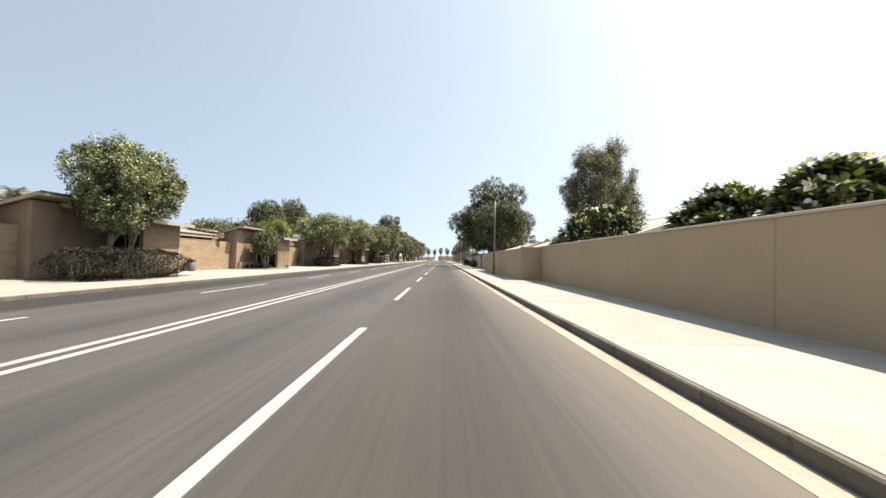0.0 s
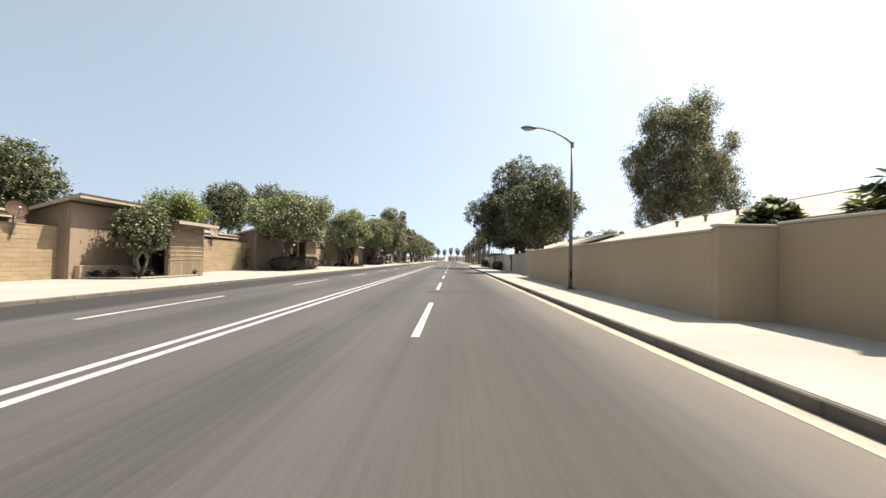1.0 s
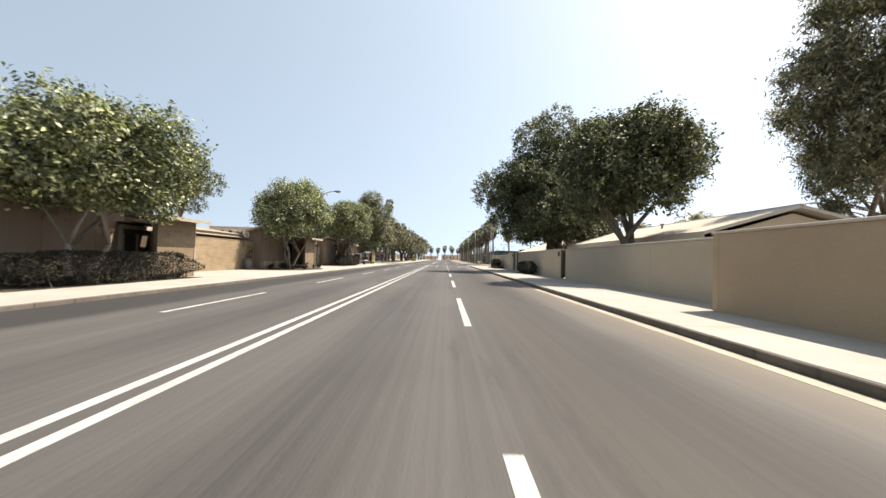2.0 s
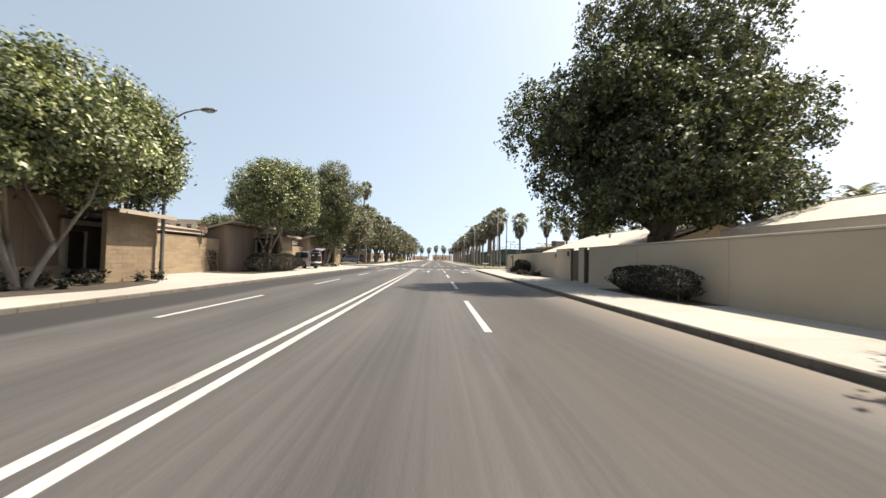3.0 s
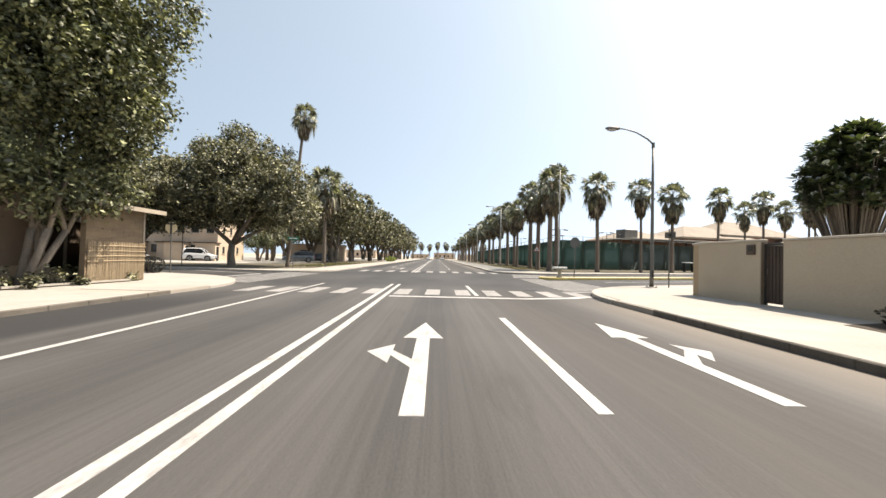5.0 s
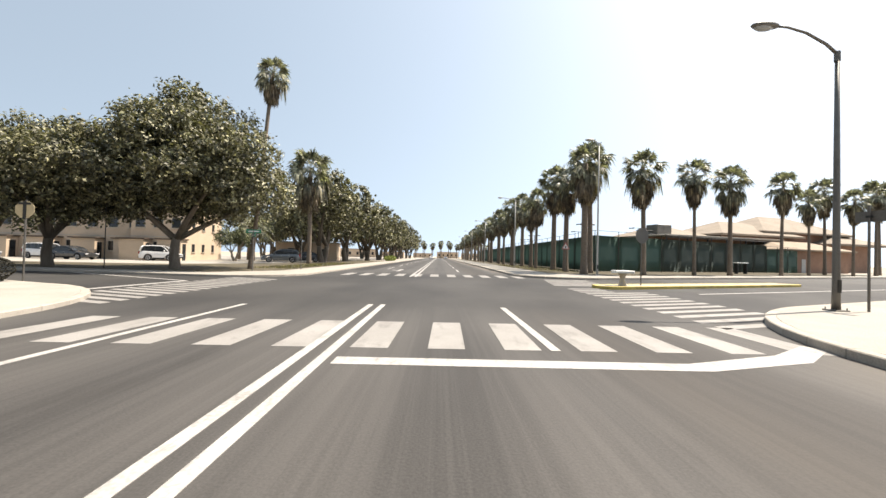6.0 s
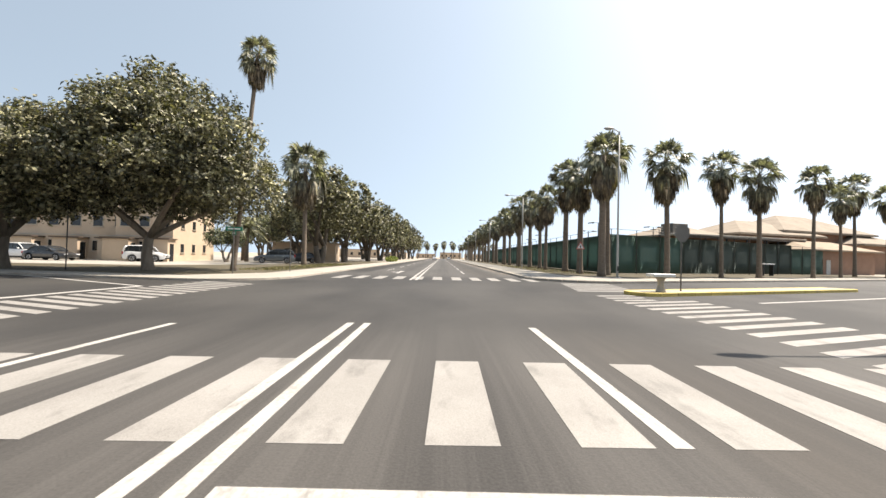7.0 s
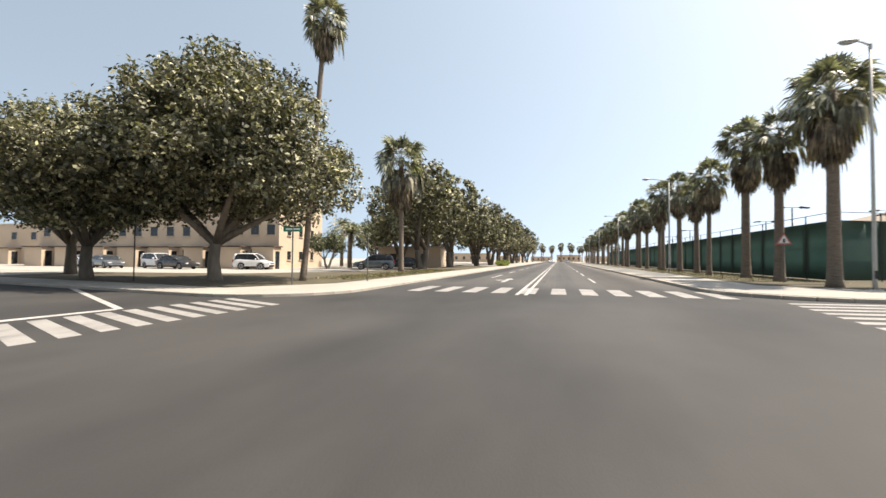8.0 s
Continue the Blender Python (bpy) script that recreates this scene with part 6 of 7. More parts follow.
# ---- apartments on the left ----
def apartment(place, turn, width, depth, height, cols, label, storey=2.9, base=0.0):
    a = empty("apartment_building", pose(*place, 0, 0, turn), label, "apartment building")
    part("wall", box(-width, 0, 0, depth, -0.1, height, 0.02), APARTMENT, a)
    part("parapet", box(-width - 0.08, 0.08, -0.08, 0.22, height + 0.002, height + 0.32, 0.02), COPING, a)
    part("roof", box(-width + 0.1, -0.1, 0.23, depth - 0.1, height + 0.002, height + 0.1), ROOF, a)
    for s in range(int(height / storey)):
        z = base + storey * s + 1.05
        for c in range(cols):
            x = -width + width * (c + 0.5) / cols
            if s == 0 and c % 2 == 0:
                p = part("porch", box(x - 1.3, x + 1.3, -1.6, -0.002, -0.1, 2.45, 0.02), APARTMENT, a)
                part("porch_slab", box(x - 1.5, x + 1.5, -1.85, -0.002, 2.452, 2.6, 0.01), FASCIA, p)
                part("doorway", box(x + 1.303, x + 1.33, -1.2, -0.4, 0, 2.0), GLASS, p)
                continue
            w = part("window", box(x - 0.5, x + 0.5, -0.01, 0.04, z, z + 1.15), GLASS, a)
            for q in (-0.56, 0.5):
                part("window_frame", box(x + q, x + q + 0.06, -0.05, -0.002, z - 0.06, z + 1.21), TRIM, w)
            part("window_sill", box(x - 0.62, x + 0.62, -0.12, -0.002, z - 0.13, z - 0.062), TRIM, w)
            part("window_head", box(x - 0.5, x + 0.5, -0.05, -0.002, z + 1.152, z + 1.21), TRIM, w)
        for y in (2.2, 5.0, 8.0):
            w = part("window", box(-0.04, 0.01, y - 0.4, y + 0.4, z, z + 1.0), GLASS, a)
            part("window_sill", box(0.012, 0.12, y - 0.5, y + 0.5, z - 0.1, z - 0.03), TRIM, w)
            part("window_head", box(0.012, 0.06, y - 0.45, y + 0.45, z + 1.0, z + 1.06), TRIM, w)
        part("string_course", box(-width, 0, -0.03, -0.002, base + storey * (s + 1) - 0.1, base + storey * (s + 1)), COPING, a)
    return a


apartment((-35.6, 156.2, TOP_L), 8, 30, 12, 8.8, 13, "cream three-storey apartment building with small windows")
apartment((-29.4, 154.6, TOP_L), 8, 6.0, 11, 8.8, 3, "projecting cream block of the apartments")
apartment((-70, 160, TOP_L), 8, 30, 12, 6.2, 8, "long cream apartment wing behind the trees")


# ---- cars ----
def loft(sections, sharp=32):
    """Closed smooth body through sections (y, [(x, z) ...]) of equal length, mirrored about x = 0."""
    b = bmesh.new()
    rings = [[b.verts.new((x, y, z)) for x, z in sec] + [b.verts.new((-x, y, z)) for x, z in sec[::-1]] for y, sec in sections]
    n = len(rings[0])
    for r, s in zip(rings, rings[1:]):
        for i in range(n):
            b.faces.new((r[i], r[(i + 1) % n], s[(i + 1) % n], s[i]))
    b.faces.new(rings[0]), b.faces.new(rings[-1][::-1])
    bmesh.ops.recalc_face_normals(b, faces=b.faces)
    for e in b.edges:
        e.smooth = len(e.link_faces) == 2 and e.calc_face_angle(0) < radians(sharp)
    return b


def bump_line(y, stops):
    """Height along the car by straight pieces between (y, z) stops, eased."""
    for (ya, za), (yb, zb) in zip(stops, stops[1:]):
        if y <= yb:
            f = max(0.0, (y - ya) / (yb - ya))
            return za + (zb - za) * f * f * (3 - 2 * f)
    return stops[-1][1]


def car(place, turn, style, paint, label, opened=False):
    """A car with its tail towards its own +y. style: sedan, suv, mini or pickup."""
    c = empty("car", pose(*place, 0, 0, turn), label, "car")
    L, W, belt, top = {"sedan": (4.7, 0.90, 0.93, 1.45), "suv": (4.6, 0.93, 1.04, 1.70), "pickup": (5.3, 0.95, 1.05, 1.78), "mini": (3.9, 0.80, 1.04, 1.72)}[style]
    h, lo = L / 2, 0.24
    r = 0.35 if style != "sedan" else 0.32
    axles = (-h + 0.88, h - 0.95)
    y0, y1 = {"sedan": (-1.0, 1.72), "suv": (-1.0, 2.18), "pickup": (-1.0, 0.72), "mini": (-0.95, 1.85)}[style]
    t0, t1 = {"sedan": (-0.1, 1.0), "suv": (-0.2, 1.78), "pickup": (-0.15, 0.5), "mini": (-0.25, 1.55)}[style]
    nose = [(-h, belt - 0.34), (-h + 0.25, belt - 0.2), (y0, belt - 0.02), (y0 + 0.5, belt), (h - 0.5, belt + 0.05), (h, belt - (0.16 if style == "sedan" else 0.04))]
    ys = sorted({round(-h + L * k / 20, 3) for k in range(21)} | {round(a + (r + 0.07) * q, 3) for a in axles for q in (-1.001, -0.999, -0.92, -0.75, -0.5, -0.2, 0.2, 0.5, 0.75, 0.92, 0.999, 1.001)} | {round(-h + 0.06, 3), round(h - 0.06, 3)})

    def body_section(y):
        end = max(0.0, abs(y) - (h - 0.55)) / 0.55
        w = W * (1 - 0.20 * end ** 2.4)
        z1 = bump_line(y, nose)
        z0 = lo + 0.10 * end ** 2
        for a in axles:
            d = abs(y - a)
            if d < r + 0.07:
                z0 = max(z0, r + math.sqrt((r + 0.07) ** 2 - d * d))
        zw = max(z0 + 0.02, min(0.58, z1 - 0.16))
        return (y, [(0.3 * w, z0), (0.95 * w, z0), (w, zw), (0.985 * w, max(zw + 0.02, z1 - 0.13)), (0.93 * w, z1 - 0.02), (0.5 * w, z1 + 0.03)])

    part("body", loft([body_section(y) for y in ys]), paint, c, smooth=False).data.polygons.foreach_set("use_smooth", [True] * (12 * (len(ys) - 1) + 2))

    def cab(y, w, z):
        return (y, [(0.3 * w, belt - 0.1), (w, belt - 0.1), (w, belt), (w * 0.97, belt + (z - belt) * 0.5), (w * 0.925, belt + (z - belt) * 0.88), (0.84 * w, z - 0.02), (0.45 * w, z + 0.02)])

    cb = part("cabin", loft([cab(y0, W * 0.86, belt + 0.03), cab((y0 + t0) / 2, W * 0.885, (belt + top) / 2 + 0.06), cab(t0, W * 0.90, top - 0.05), cab((t0 + t1) / 2, W * 0.90, top - 0.02),
                             cab(t1, W * 0.88, top - 0.06), cab((t1 + y1) / 2, W * 0.87, (belt + top) / 2 + 0.1), cab(y1, W * 0.86, belt + 0.04)]), GLASS, c, "dark glazed cabin")

    def cap(y, w, z):
        return (y, [(0.3 * w, z - 0.05), (0.97 * w, z - 0.05), (0.965 * w, z - 0.02), (0.86 * w, z + 0.012), (0.45 * w, z + 0.045)])

    part("roof_panel", loft([cap(t0 - 0.05, W * 0.85, top - 0.06), cap(t0 + 0.1, W * 0.86, top - 0.03), cap((t0 + t1) / 2, W * 0.86, top - 0.01), cap(t1 - 0.05, W * 0.84, top - 0.04), cap(t1 + 0.08, W * 0.83, top - 0.07)]), paint, cb)
    for s in (-1, 1):
        part("pillar", tube([(s * W * 0.86, y0 + 0.02, belt), (s * W * 0.86, (y0 + t0) / 2, (belt + top) / 2 + 0.06), (s * W * 0.80, t0, top - 0.07)], 0.04, 8), paint, cb, smooth=True)
        part("pillar", tube([(s * W * 0.86, y1 - 0.03, belt), (s * W * 0.84, (t1 + y1) / 2, (belt + top) / 2 + 0.09), (s * W * 0.78, t1, top - 0.08)], 0.06 if style not in ("suv", "mini") else 0.09, 8), paint, cb, smooth=True)
        for yy in ((t0 + t1) / 2 + 0.02,) if style not in ("suv", "mini") else (0.35, 1.35):
            part("pillar", tube([(s * W * 0.895, yy, belt - 0.02), (s * W * 0.87, yy, (belt + top) / 2), (s * W * 0.80, yy, top - 0.06)], 0.035, 6), STEEL_DARK, cb)
        part("mirror", box(min(s * W, s * (W + 0.17)), max(s * W, s * (W + 0.17)), y0 + 0.3, y0 + 0.4, belt + 0.02, belt + 0.16, 0.025), paint, c)
        part("head_lamp", moved(box(-0.19, 0.19, -0.12, 0.05, -0.07, 0.06, 0.03), pose(s * W * 0.66, -h + 0.12, belt - 0.32, 0, 0, -s * 18)), LAMP_CLEAR, c)
        part("tail_lamp", moved(box(-0.08, 0.08, -0.12, 0.03, -0.17, 0.17 if style != "sedan" else 0.04, 0.025), pose(s * W * 0.80, h - 0.02, belt - 0.12, 0, 0, -s * 14)), LAMP_RED, c)
        part("sill", box(min(s * W * 0.93, s * W * 0.99), max(s * W * 0.93, s * W * 0.99), axles[0] + r + 0.1, axles[1] - r - 0.1, lo - 0.02, lo + 0.11, 0.015), CABIN_DARK, c)
        for k, yy in enumerate((y0 + 0.95, y0 + 1.85) if style != "pickup" else (y0 + 1.1,)):
            part("door_handle", box(min(s * W * 0.985, s * W * 1.015), max(s * W * 0.985, s * W * 1.015), yy, yy + 0.16, belt - 0.17, belt - 0.14, 0.006), STEEL_PALE, c)
        if style in ("suv", "mini"):
            part("roof_rail", tube([(s * W * 0.68, t0 + 0.25, top - 0.02), (s * W * 0.68, t0 + 0.32, top + 0.05), (s * W * 0.68, t1 - 0.25, top + 0.04), (s * W * 0.68, t1 - 0.15, top - 0.03)], 0.016, 6), STEEL_DARK, cb)
        for yy in axles:
            wh = part("wheel", moved(disc(r, 0.23, 24, "X"), pose(s * (W - 0.13), yy, r)), RUBBER, c, smooth=True)
            part("rim", moved(disc(r * 0.68, 0.03, 20, "X"), pose(s * (W - 0.012), yy, r)), RIM, wh)
            for j in range(5):
                part("spoke", moved(box(-0.012, 0.012, -0.04, 0.04, 0.04, r * 0.6), pose(s * (W + 0.008), yy, r) @ Matrix.Rotation(2 * math.pi * j / 5, 4, "X")), STEEL_DARK, wh)
    part("bumper", box(-W * 0.78, W * 0.78, h - 0.14, h + 0.06, lo + 0.06, lo + 0.30, 0.05), CABIN_DARK if style != "sedan" else paint, c)
    part("bumper", box(-W * 0.74, W * 0.74, -h - 0.05, -h + 0.14, lo + 0.06, lo + 0.26, 0.05), CABIN_DARK if style != "sedan" else paint, c)
    part("grille", box(-0.42, 0.42, -h - 0.02, -h + 0.05, belt - 0.46, belt - 0.34, 0.01), STEEL_DARK, c)
    part("number_plate", box(-0.26, 0.26, h + 0.005, h + 0.03, lo + 0.36, lo + 0.47), SIGN_WHITE, c, "plain pale plate")
    if style == "pickup":
        part("cargo_bed", box(-W * 0.80, W * 0.80, 0.85, h - 0.12, belt + 0.0, belt + 0.09, 0.01), CABIN_DARK, c)
    if opened:
        # raised tailgate over a boot block coloured dark for the shade inside, both rear doors swung out
        boot = part("boot_opening", box(-W * 0.76, W * 0.76, h - 0.35, h + 0.004, lo + 0.42, top - 0.16, 0.03), CABIN_DARK, c, "open boot as a solid block, its inner shade in the colour")
        part("boot_rim", box(-W * 0.84, W * 0.84, h - 0.2, h + 0.05, lo + 0.30, lo + 0.42, 0.03), paint, c)
        for s in (-1, 1):
            part("boot_side", box(min(s * W * 0.76, s * W * 0.88), max(s * W * 0.76, s * W * 0.88), h - 0.4, h + 0.01, lo + 0.4, top - 0.2, 0.03), paint, c)
            part("head_rest", box(min(s * 0.22, s * 0.5), max(s * 0.22, s * 0.5), h + 0.006, h + 0.05, top - 0.44, top - 0.3, 0.02), STEEL_PALE, boot, "pale seat head rest")
        tg = part("tailgate", moved(box(-W * 0.76, W * 0.76, 0, 1.1, -0.03, 0.04, 0.03), pose(0, t1 + 0.02, top - 0.02, 16, 0, 0)), paint, c, "raised tailgate")
        part("tailgate_window", moved(box(-W * 0.62, W * 0.62, 0.1, 0.55, -0.052, -0.042), pose(0, t1 + 0.02, top - 0.02, 16, 0, 0)), GLASS, tg)
        part("tailgate_lip", moved(box(-W * 0.7, W * 0.7, 1.04, 1.12, -0.1, 0.02, 0.02), pose(0, t1 + 0.02, top - 0.02, 16, 0, 0)), paint, tg)
        for s in (-1, 1):
            m = pose(s * (W + 0.01), 0.1, 0, 0, 0, -s * (48 if s > 0 else 64))
            d = part("side_door", moved(box(-0.06, 0.06, 0.0, 0.82, lo + 0.1, belt, 0.03), m), paint, c, "rear door swung wide")
            part("door_lining", moved(box(min(-s * 0.066, -s * 0.061), max(-s * 0.066, -s * 0.061), 0.015, 0.805, lo + 0.11, belt - 0.01), m), CABIN_DARK, d)
            part("door_window", moved(box(-0.012, 0.012, 0.06, 0.74, belt + 0.03, top - 0.16), m), GLASS, d)
            for q in (0.02, 0.74):
                part("door_post", moved(box(-0.03, 0.03, q, q + 0.05, belt - 0.02, top - 0.12), m), STEEL_DARK, d)
            part("door_rail", moved(box(-0.03, 0.03, 0.02, 0.79, top - 0.158, top - 0.1), m), STEEL_DARK, d)
    return c


car((-11.15, 101.9, TOP_L), -128, "mini", CAR_PLUM, "dark grey car parked in a driveway, tailgate and rear doors open", True)
car((-30.0, 151.4, TOP_L), 106, "mini", CAR_WHITE, "white parked car before the apartments")
car((-38.0, 149.2, TOP_L), 86, "sedan", CAR_BLACK, "dark sedan parked under the trees")
car((-41.5, 150.0, TOP_L), 80, "suv", CAR_WHITE, "white van-like car parked in the car park")
car((-47.5, 148.6, TOP_L), 76, "sedan", CAR_GREY, "grey sedan parked under the trees")
car((-53, 149.6, TOP_L), 80, "sedan", CAR_SILVER, "silver sedan parked in the car park")
car((-18.8, 157.5, TOP_L), -68, "suv", CAR_GREY, "dark grey car parked beside a palm")
car((-17.6, 163.2, TOP_L), -68, "sedan", CAR_BLACK, "black sedan parked near the avenue")
car((-1.9, 300, 0), 180, "sedan", CAR_WHITE, "white car far along the road")
car((5.6, 330, 0), 0, "sedan", CAR_SILVER, "silver car far along the road")


# ---- signs and small street furniture ----
def sign_post(place, turn, height, plate, material, label, category="road sign", back=None, post=None):
    s = empty("road_sign", pose(*place, 0, 0, turn), label, category)
    part("post", tube([(0, 0, -0.05), (0, 0, height)], 0.032, 8), post or STEEL, s)
    part("plate", plate, material, s)
    part("clamp", box(-0.06, 0.06, -0.03, 0.036, height - 0.34, height - 0.28), STEEL_DARK, s)
    return s


def ngon(r, n, thick=0.012, spin=0.0):
    return prism([(r * math.cos(2 * math.pi * (k + 0.5) / n + spin), r * math.sin(2 * math.pi * (k + 0.5) / n + spin)) for k in range(n)], -thick / 2, thick / 2)


UP = Matrix.Rotation(radians(90), 4, "X")
s = sign_post((-13.4, 120.5, TOP_L), 8, 2.95, moved(ngon(0.33, 8), Matrix.Translation((0, -0.05, 2.6)) @ UP), SIGN_BACK, "back of an eight-sided sign, cream, on a post")
part("brace", box(-0.05, 0.05, -0.075, -0.058, 2.25, 2.9), STEEL_DARK, s)
part("brace", box(-0.2, 0.2, -0.075, -0.058, 2.78, 2.86), STEEL_DARK, s)
sign_post((12.1, 126.2, 0.14), 15, 2.95, moved(ngon(0.42, 8), Matrix.Translation((0, -0.05, 2.55)) @ UP), STEEL, "grey back of an eight-sided sign on the island")
w = sign_post((13.7, 143.4, TOP_R), 0, 2.9, moved(ngon(0.46, 3, 0.012, math.pi / 6), Matrix.Translation((0, -0.05, 2.42)) @ UP), SIGN_RED, "red-edged triangular warning sign among the palms")
part("field", moved(ngon(0.31, 3, 0.012, math.pi / 6), Matrix.Translation((0, -0.064, 2.42)) @ UP), SIGN_WHITE, w)
part("symbol", box(-0.05, 0.05, -0.078, -0.071, 2.3, 2.52), STEEL_DARK, w)
g = empty("street_name_sign", pose(-10.6, 132.2, TOP_L, 0, 0, 0), "green street name blades on a grey post", "street sign")
part("post", tube([(0, 0, -0.05), (0, 0, 2.75)], 0.035, 8), STEEL, g)
for a, z in ((12, 2.62), (-50, 2.36)):
    b = part("blade", moved(box(-0.46, 0.46, -0.012, 0.012, -0.12, 0.12, 0.004), pose(0, 0, z, 0, 0, a)), SIGN_GREEN, g)
    part("lettering_bar", moved(box(-0.34, 0.34, -0.017, -0.0125, -0.035, 0.035), pose(0, 0, z, 0, 0, a)), SIGN_WHITE, b)
sign_post((-8.9, 136.5, TOP_L), 0, 2.6, moved(box(-0.03, 0.03, -0.05, -0.035, 2.1, 2.6), Matrix.Identity(4)), STEEL, "thin grey sign post seen edge on at the kerb")
sign_post((-19.8, 131.6, TOP_L), 0, 5.2, moved(box(-0.03, 0.03, -0.06, -0.04, 4.8, 5.1), Matrix.Identity(4)), STEEL_DARK, "tall thin dark post under the ficus", "post", post=STEEL_DARK)
sign_post((-33.5, 131.5, TOP_L), 0, 4.6, moved(box(-0.03, 0.03, -0.06, -0.04, 4.2, 4.5), Matrix.Identity(4)), STEEL, "tall thin grey post along the side street", "post")
sign_post((13.4, 116.6, TOP_R), 100, 2.9, moved(box(-0.35, 0.35, -0.06, -0.045, 2.45, 2.75), Matrix.Identity(4)), STEEL, "grey name plate on a post beside the lamp")

t = empty("stone_planter", pose(10.75, 125.35, 0.14), "pale stone pedestal with a white rectangular top on the island", "planter")
part("pedestal", tube([(0, 0, -0.02), (0, 0, 0.06), (0, 0, 0.3), (0, 0, 0.52), (0, 0, 0.62)], [0.2, 0.19, 0.12, 0.15, 0.24], 14), COPING, t, smooth=True)
part("top", box(-0.46, 0.46, -0.3, 0.3, 0.622, 0.76, 0.02), SIGN_WHITE, t, "white rectangular top")
bn = empty("bench", pose(37.6, 152.6, TOP_R, 0, 0, 20), "white-topped bench before the court fence", "bench")
part("seat", box(-1.0, 1.0, -0.25, 0.25, 1.25, 1.36, 0.02), SIGN_WHITE, bn)
for q in (-0.8, 0.8):
    part("leg", box(q - 0.05, q + 0.05, -0.2, 0.2, 0, 1.248), STEEL_DARK, bn)

# tufts of dry grass on the verges
rng = np.random.default_rng(7)
n = 9000
gx = np.concatenate([rng.uniform(11.4, 17.2, n // 2), rng.uniform(-13, -9.8, n - n // 2)])
gy = np.concatenate([rng.uniform(144, 175, n // 2), rng.uniform(137, 160, n - n // 2)])
foot = np.stack([gx, gy, np.full(n, TOP_L + 0.01)], 1)
tipv = foot + np.stack([rng.normal(size=n) * 0.05, rng.normal(size=n) * 0.05, rng.uniform(0.05, 0.16, n)], 1)
a = rng.uniform(0, math.pi, n)
wd = np.stack([np.cos(a), np.sin(a), 0 * a], 1) * 0.02
tagged(link_mesh("grass", quads("grass", np.stack([foot - wd, foot + wd, tipv + wd * 0.2, tipv - wd * 0.2], 1)), GRASS_BLADE), "sparse dry grass on the verges", "grass", kind="stuff")


# ---- pieces: slabs, kerb stones, wall blocks ----
slab_row(near_right, KERB_R + 0.06, 11.42, [-6 + 3.05 * k for k in range(39)], TOP_R, PAVING)
part("paving", box(KERB_R + 0.2, 11.42, -60, -6.01, 0.09, TOP_R), PAVING, near_right)
part("paving", box(11.43, 12.3, 48.6, 113, 0.09, TOP_R - 0.003), PAVING, near_right)
part("paving", box(11.43, 11.62, -60, 26.4, 0.09, TOP_R - 0.003), PAVING, near_right)
# this kerb faces away from the sun; that shade is in its dark colour
kerb_run(near_right, [(KERB_R, 107.6), (KERB_R, -8)], TOP_R, 0.055, KERB_SHADED)
kerb_run(near_right, [(p[0], p[1]) for p in corner_r[::-1]], TOP_R, 0.2, KERB)
kerb_run(near_right, [(60, 139.6), corner_r[-1]], TOP_R, 0.2, KERB)
slab_row(near_left, -9.2, KERB_L - 0.06, [-6 + 3.2 * k for k in range(37)], TOP_L, PAVING)
for y0 in [-8] + [8 * k for k in range(14)]:
    part("driveway_slab", box(-13.6, -9.22, y0 + 0.008, y0 + 7.992, 0.06, TOP_L - 0.002, 0.006), PAVING, near_left)
kerb_run(near_left, [(KERB_L, -8), (KERB_L, 110.2)], TOP_L, 0.055, KERB_SHADED)
kerb_run(near_left, corner_l, TOP_L, 0.2, KERB)
kerb_run(near_left, [corner_l[-1], (-30, 126.6)], TOP_L, 0.2, KERB)
kerb_run(far_right, far_right_edge[1:-1][::-1], TOP_R, 0.2, KERB)
kerb_run(far_right, [(60, 155.4), far_right_edge[-2]], TOP_R, 0.2, KERB)
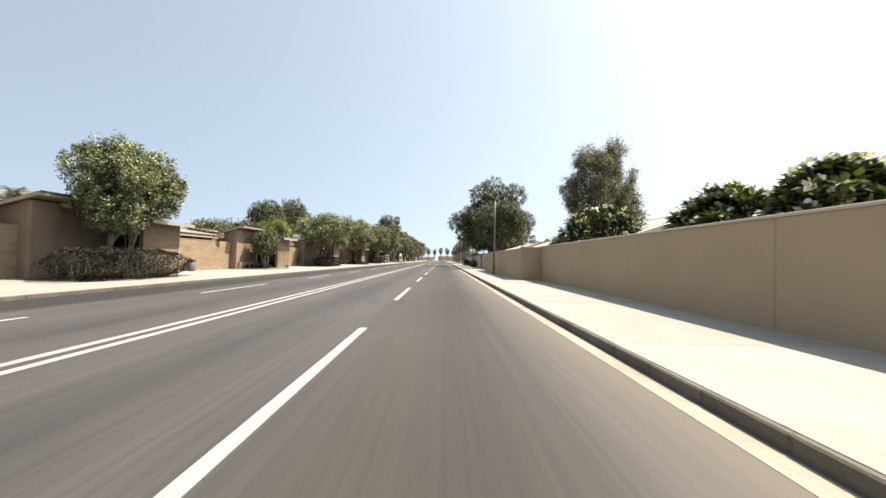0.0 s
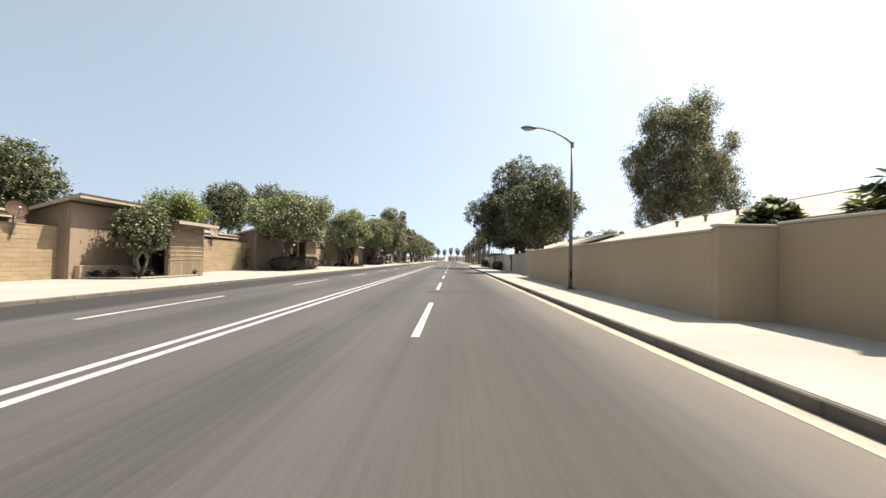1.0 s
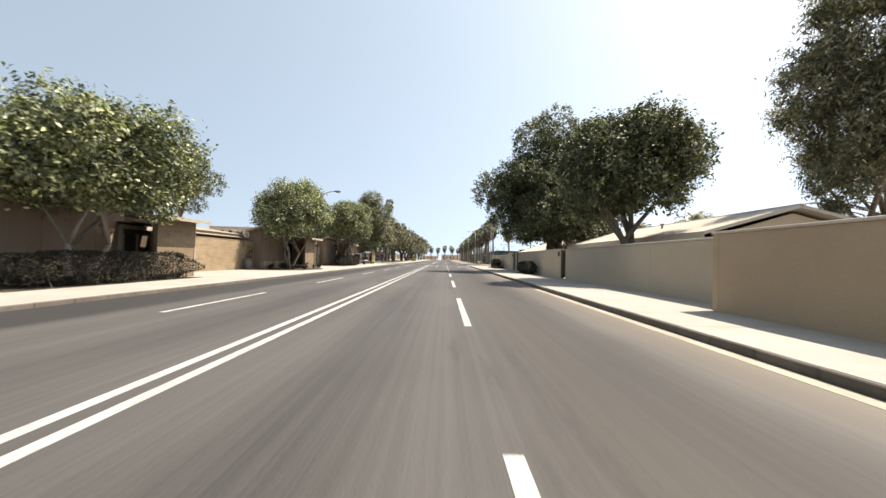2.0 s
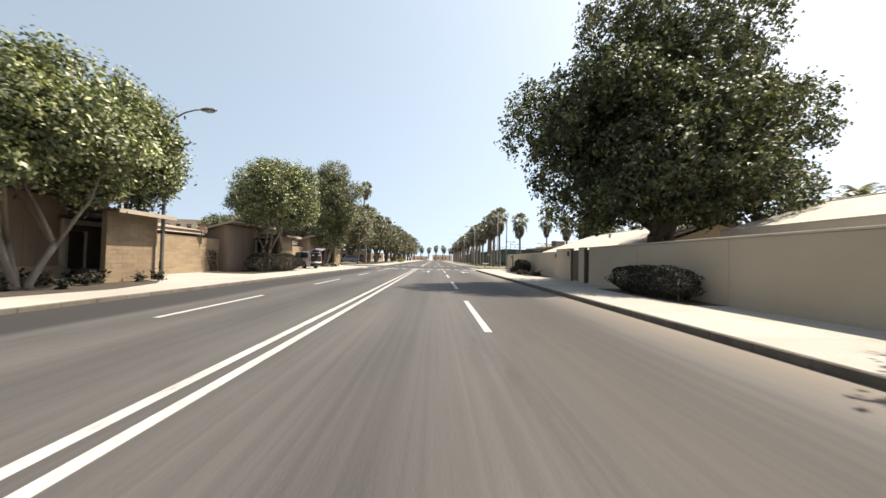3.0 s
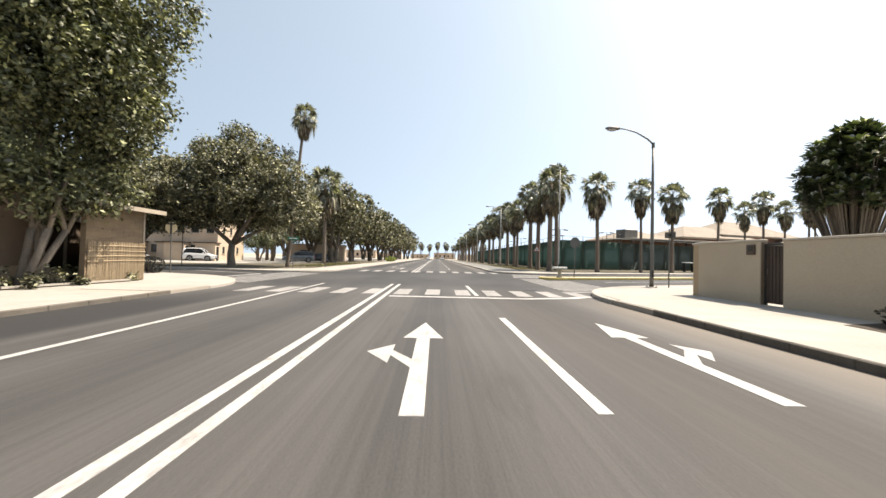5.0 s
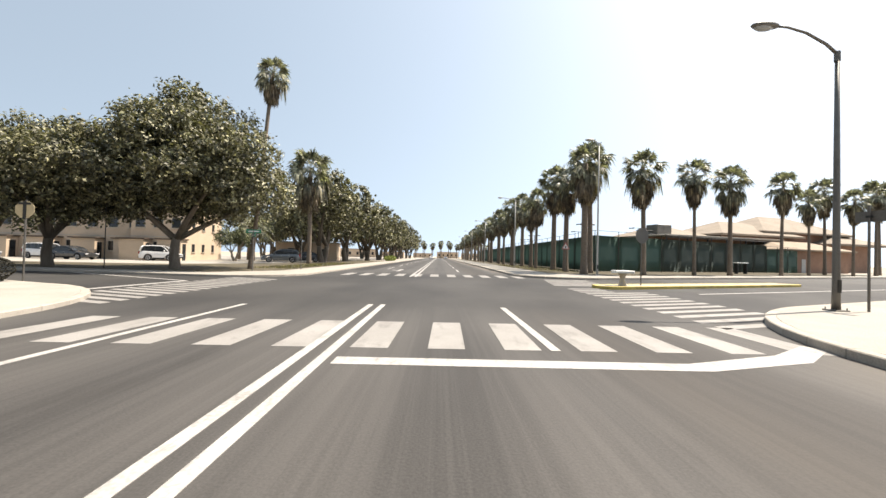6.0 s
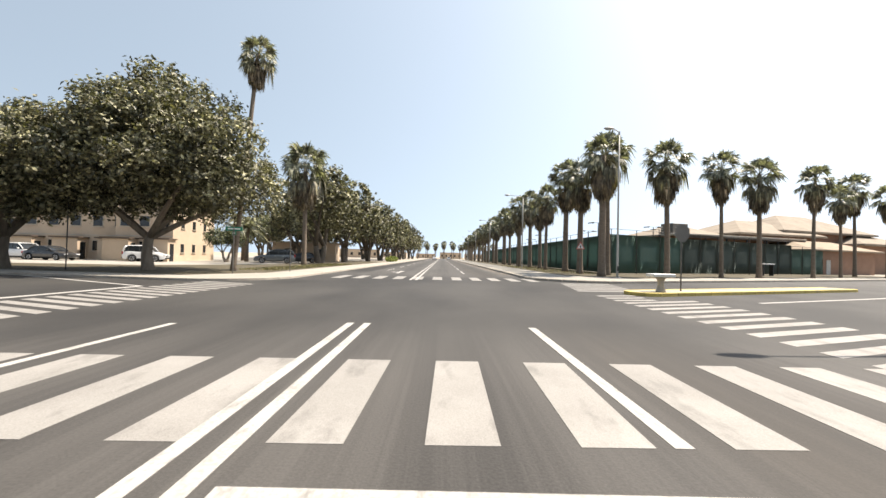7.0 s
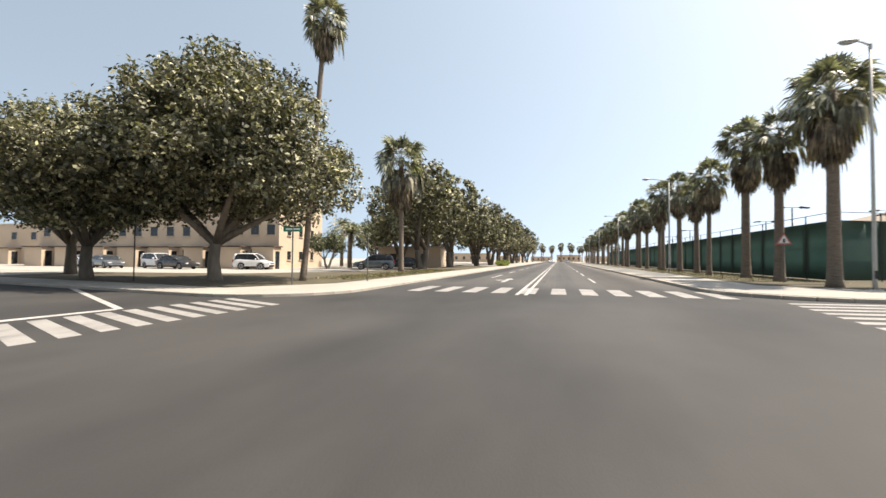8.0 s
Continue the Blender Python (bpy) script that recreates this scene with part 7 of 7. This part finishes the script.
kerb_run(far_right, [(KERB_R, 260), (KERB_R, 140)], TOP_R, 0.2, KERB, -1)
kerb_run(far_left, far_left_edge[1:-2], TOP_L, 0.2, KERB, -1)
kerb_run(far_left, [far_left_edge[-3], far_left_edge[-2]], TOP_L, 0.2, KERB, -1)
kerb_run(far_left, [(KERB_L, 134), (KERB_L, 230)], TOP_L, 0.2, KERB)

BW, BH = 0.6, 0.19
block_mesh = {}
for wall, length in block_walls:
    rows_n, cols_n = 12, max(1, round(length / BW))
    bw = length / cols_n
    for r in range(rows_n):
        shift = 0.5 * bw * (r % 2)
        for c in range(cols_n + (r % 2)):
            y0, y1 = max(0.0, c * bw - shift), min(length, (c + 1) * bw - shift)
            key = round(y1 - y0, 2)
            if key not in block_mesh:
                b = box(-0.05, 0.012, -key / 2 + 0.0015, key / 2 - 0.0015, 0.004, BH - 0.004, 0.003)
                block_mesh[key] = bpy.data.meshes.new("block")
                b.to_mesh(block_mesh[key])
                b.free()
            o = link_mesh("block", block_mesh[key], BLOCK, wall)
            o.location = (0.002 * math.sin(c * 5.1 + r * 3.7), (y0 + y1) / 2, BH * r)
    part("coping", box(-0.23, 0.03, 0.0, length, 2.282, 2.33, 0.01), BLOCK, wall)

# the porch walls: full courses, the same blocks, with eave shade put into their colour
pw = 2.8 / 5
porch_mesh = {}
for wall in porch_walls:
    end = wall["far_end"]
    for r in range(15):
        shift = 0.5 * pw * (r % 2)
        for c in range(5 + (r % 2)):
            y0, y1 = max(0.0, c * pw - shift), min(2.8, (c + 1) * pw - shift)
            key = round(y1 - y0, 2)
            if key not in porch_mesh:
                b = box(-0.05, 0.012, -key / 2 + 0.0015, key / 2 - 0.0015, 0.004, BH - 0.004, 0.003)
                porch_mesh[key] = bpy.data.meshes.new("block")
                b.to_mesh(porch_mesh[key])
                b.free()
            o = link_mesh("block", porch_mesh[key], BLOCK_SHADED, wall)
            o.location = (WING_END - 0.012 + 0.002 * math.sin(c * 5.1 + r * 3.7), end - 2.8 + (y0 + y1) / 2, BH * r)
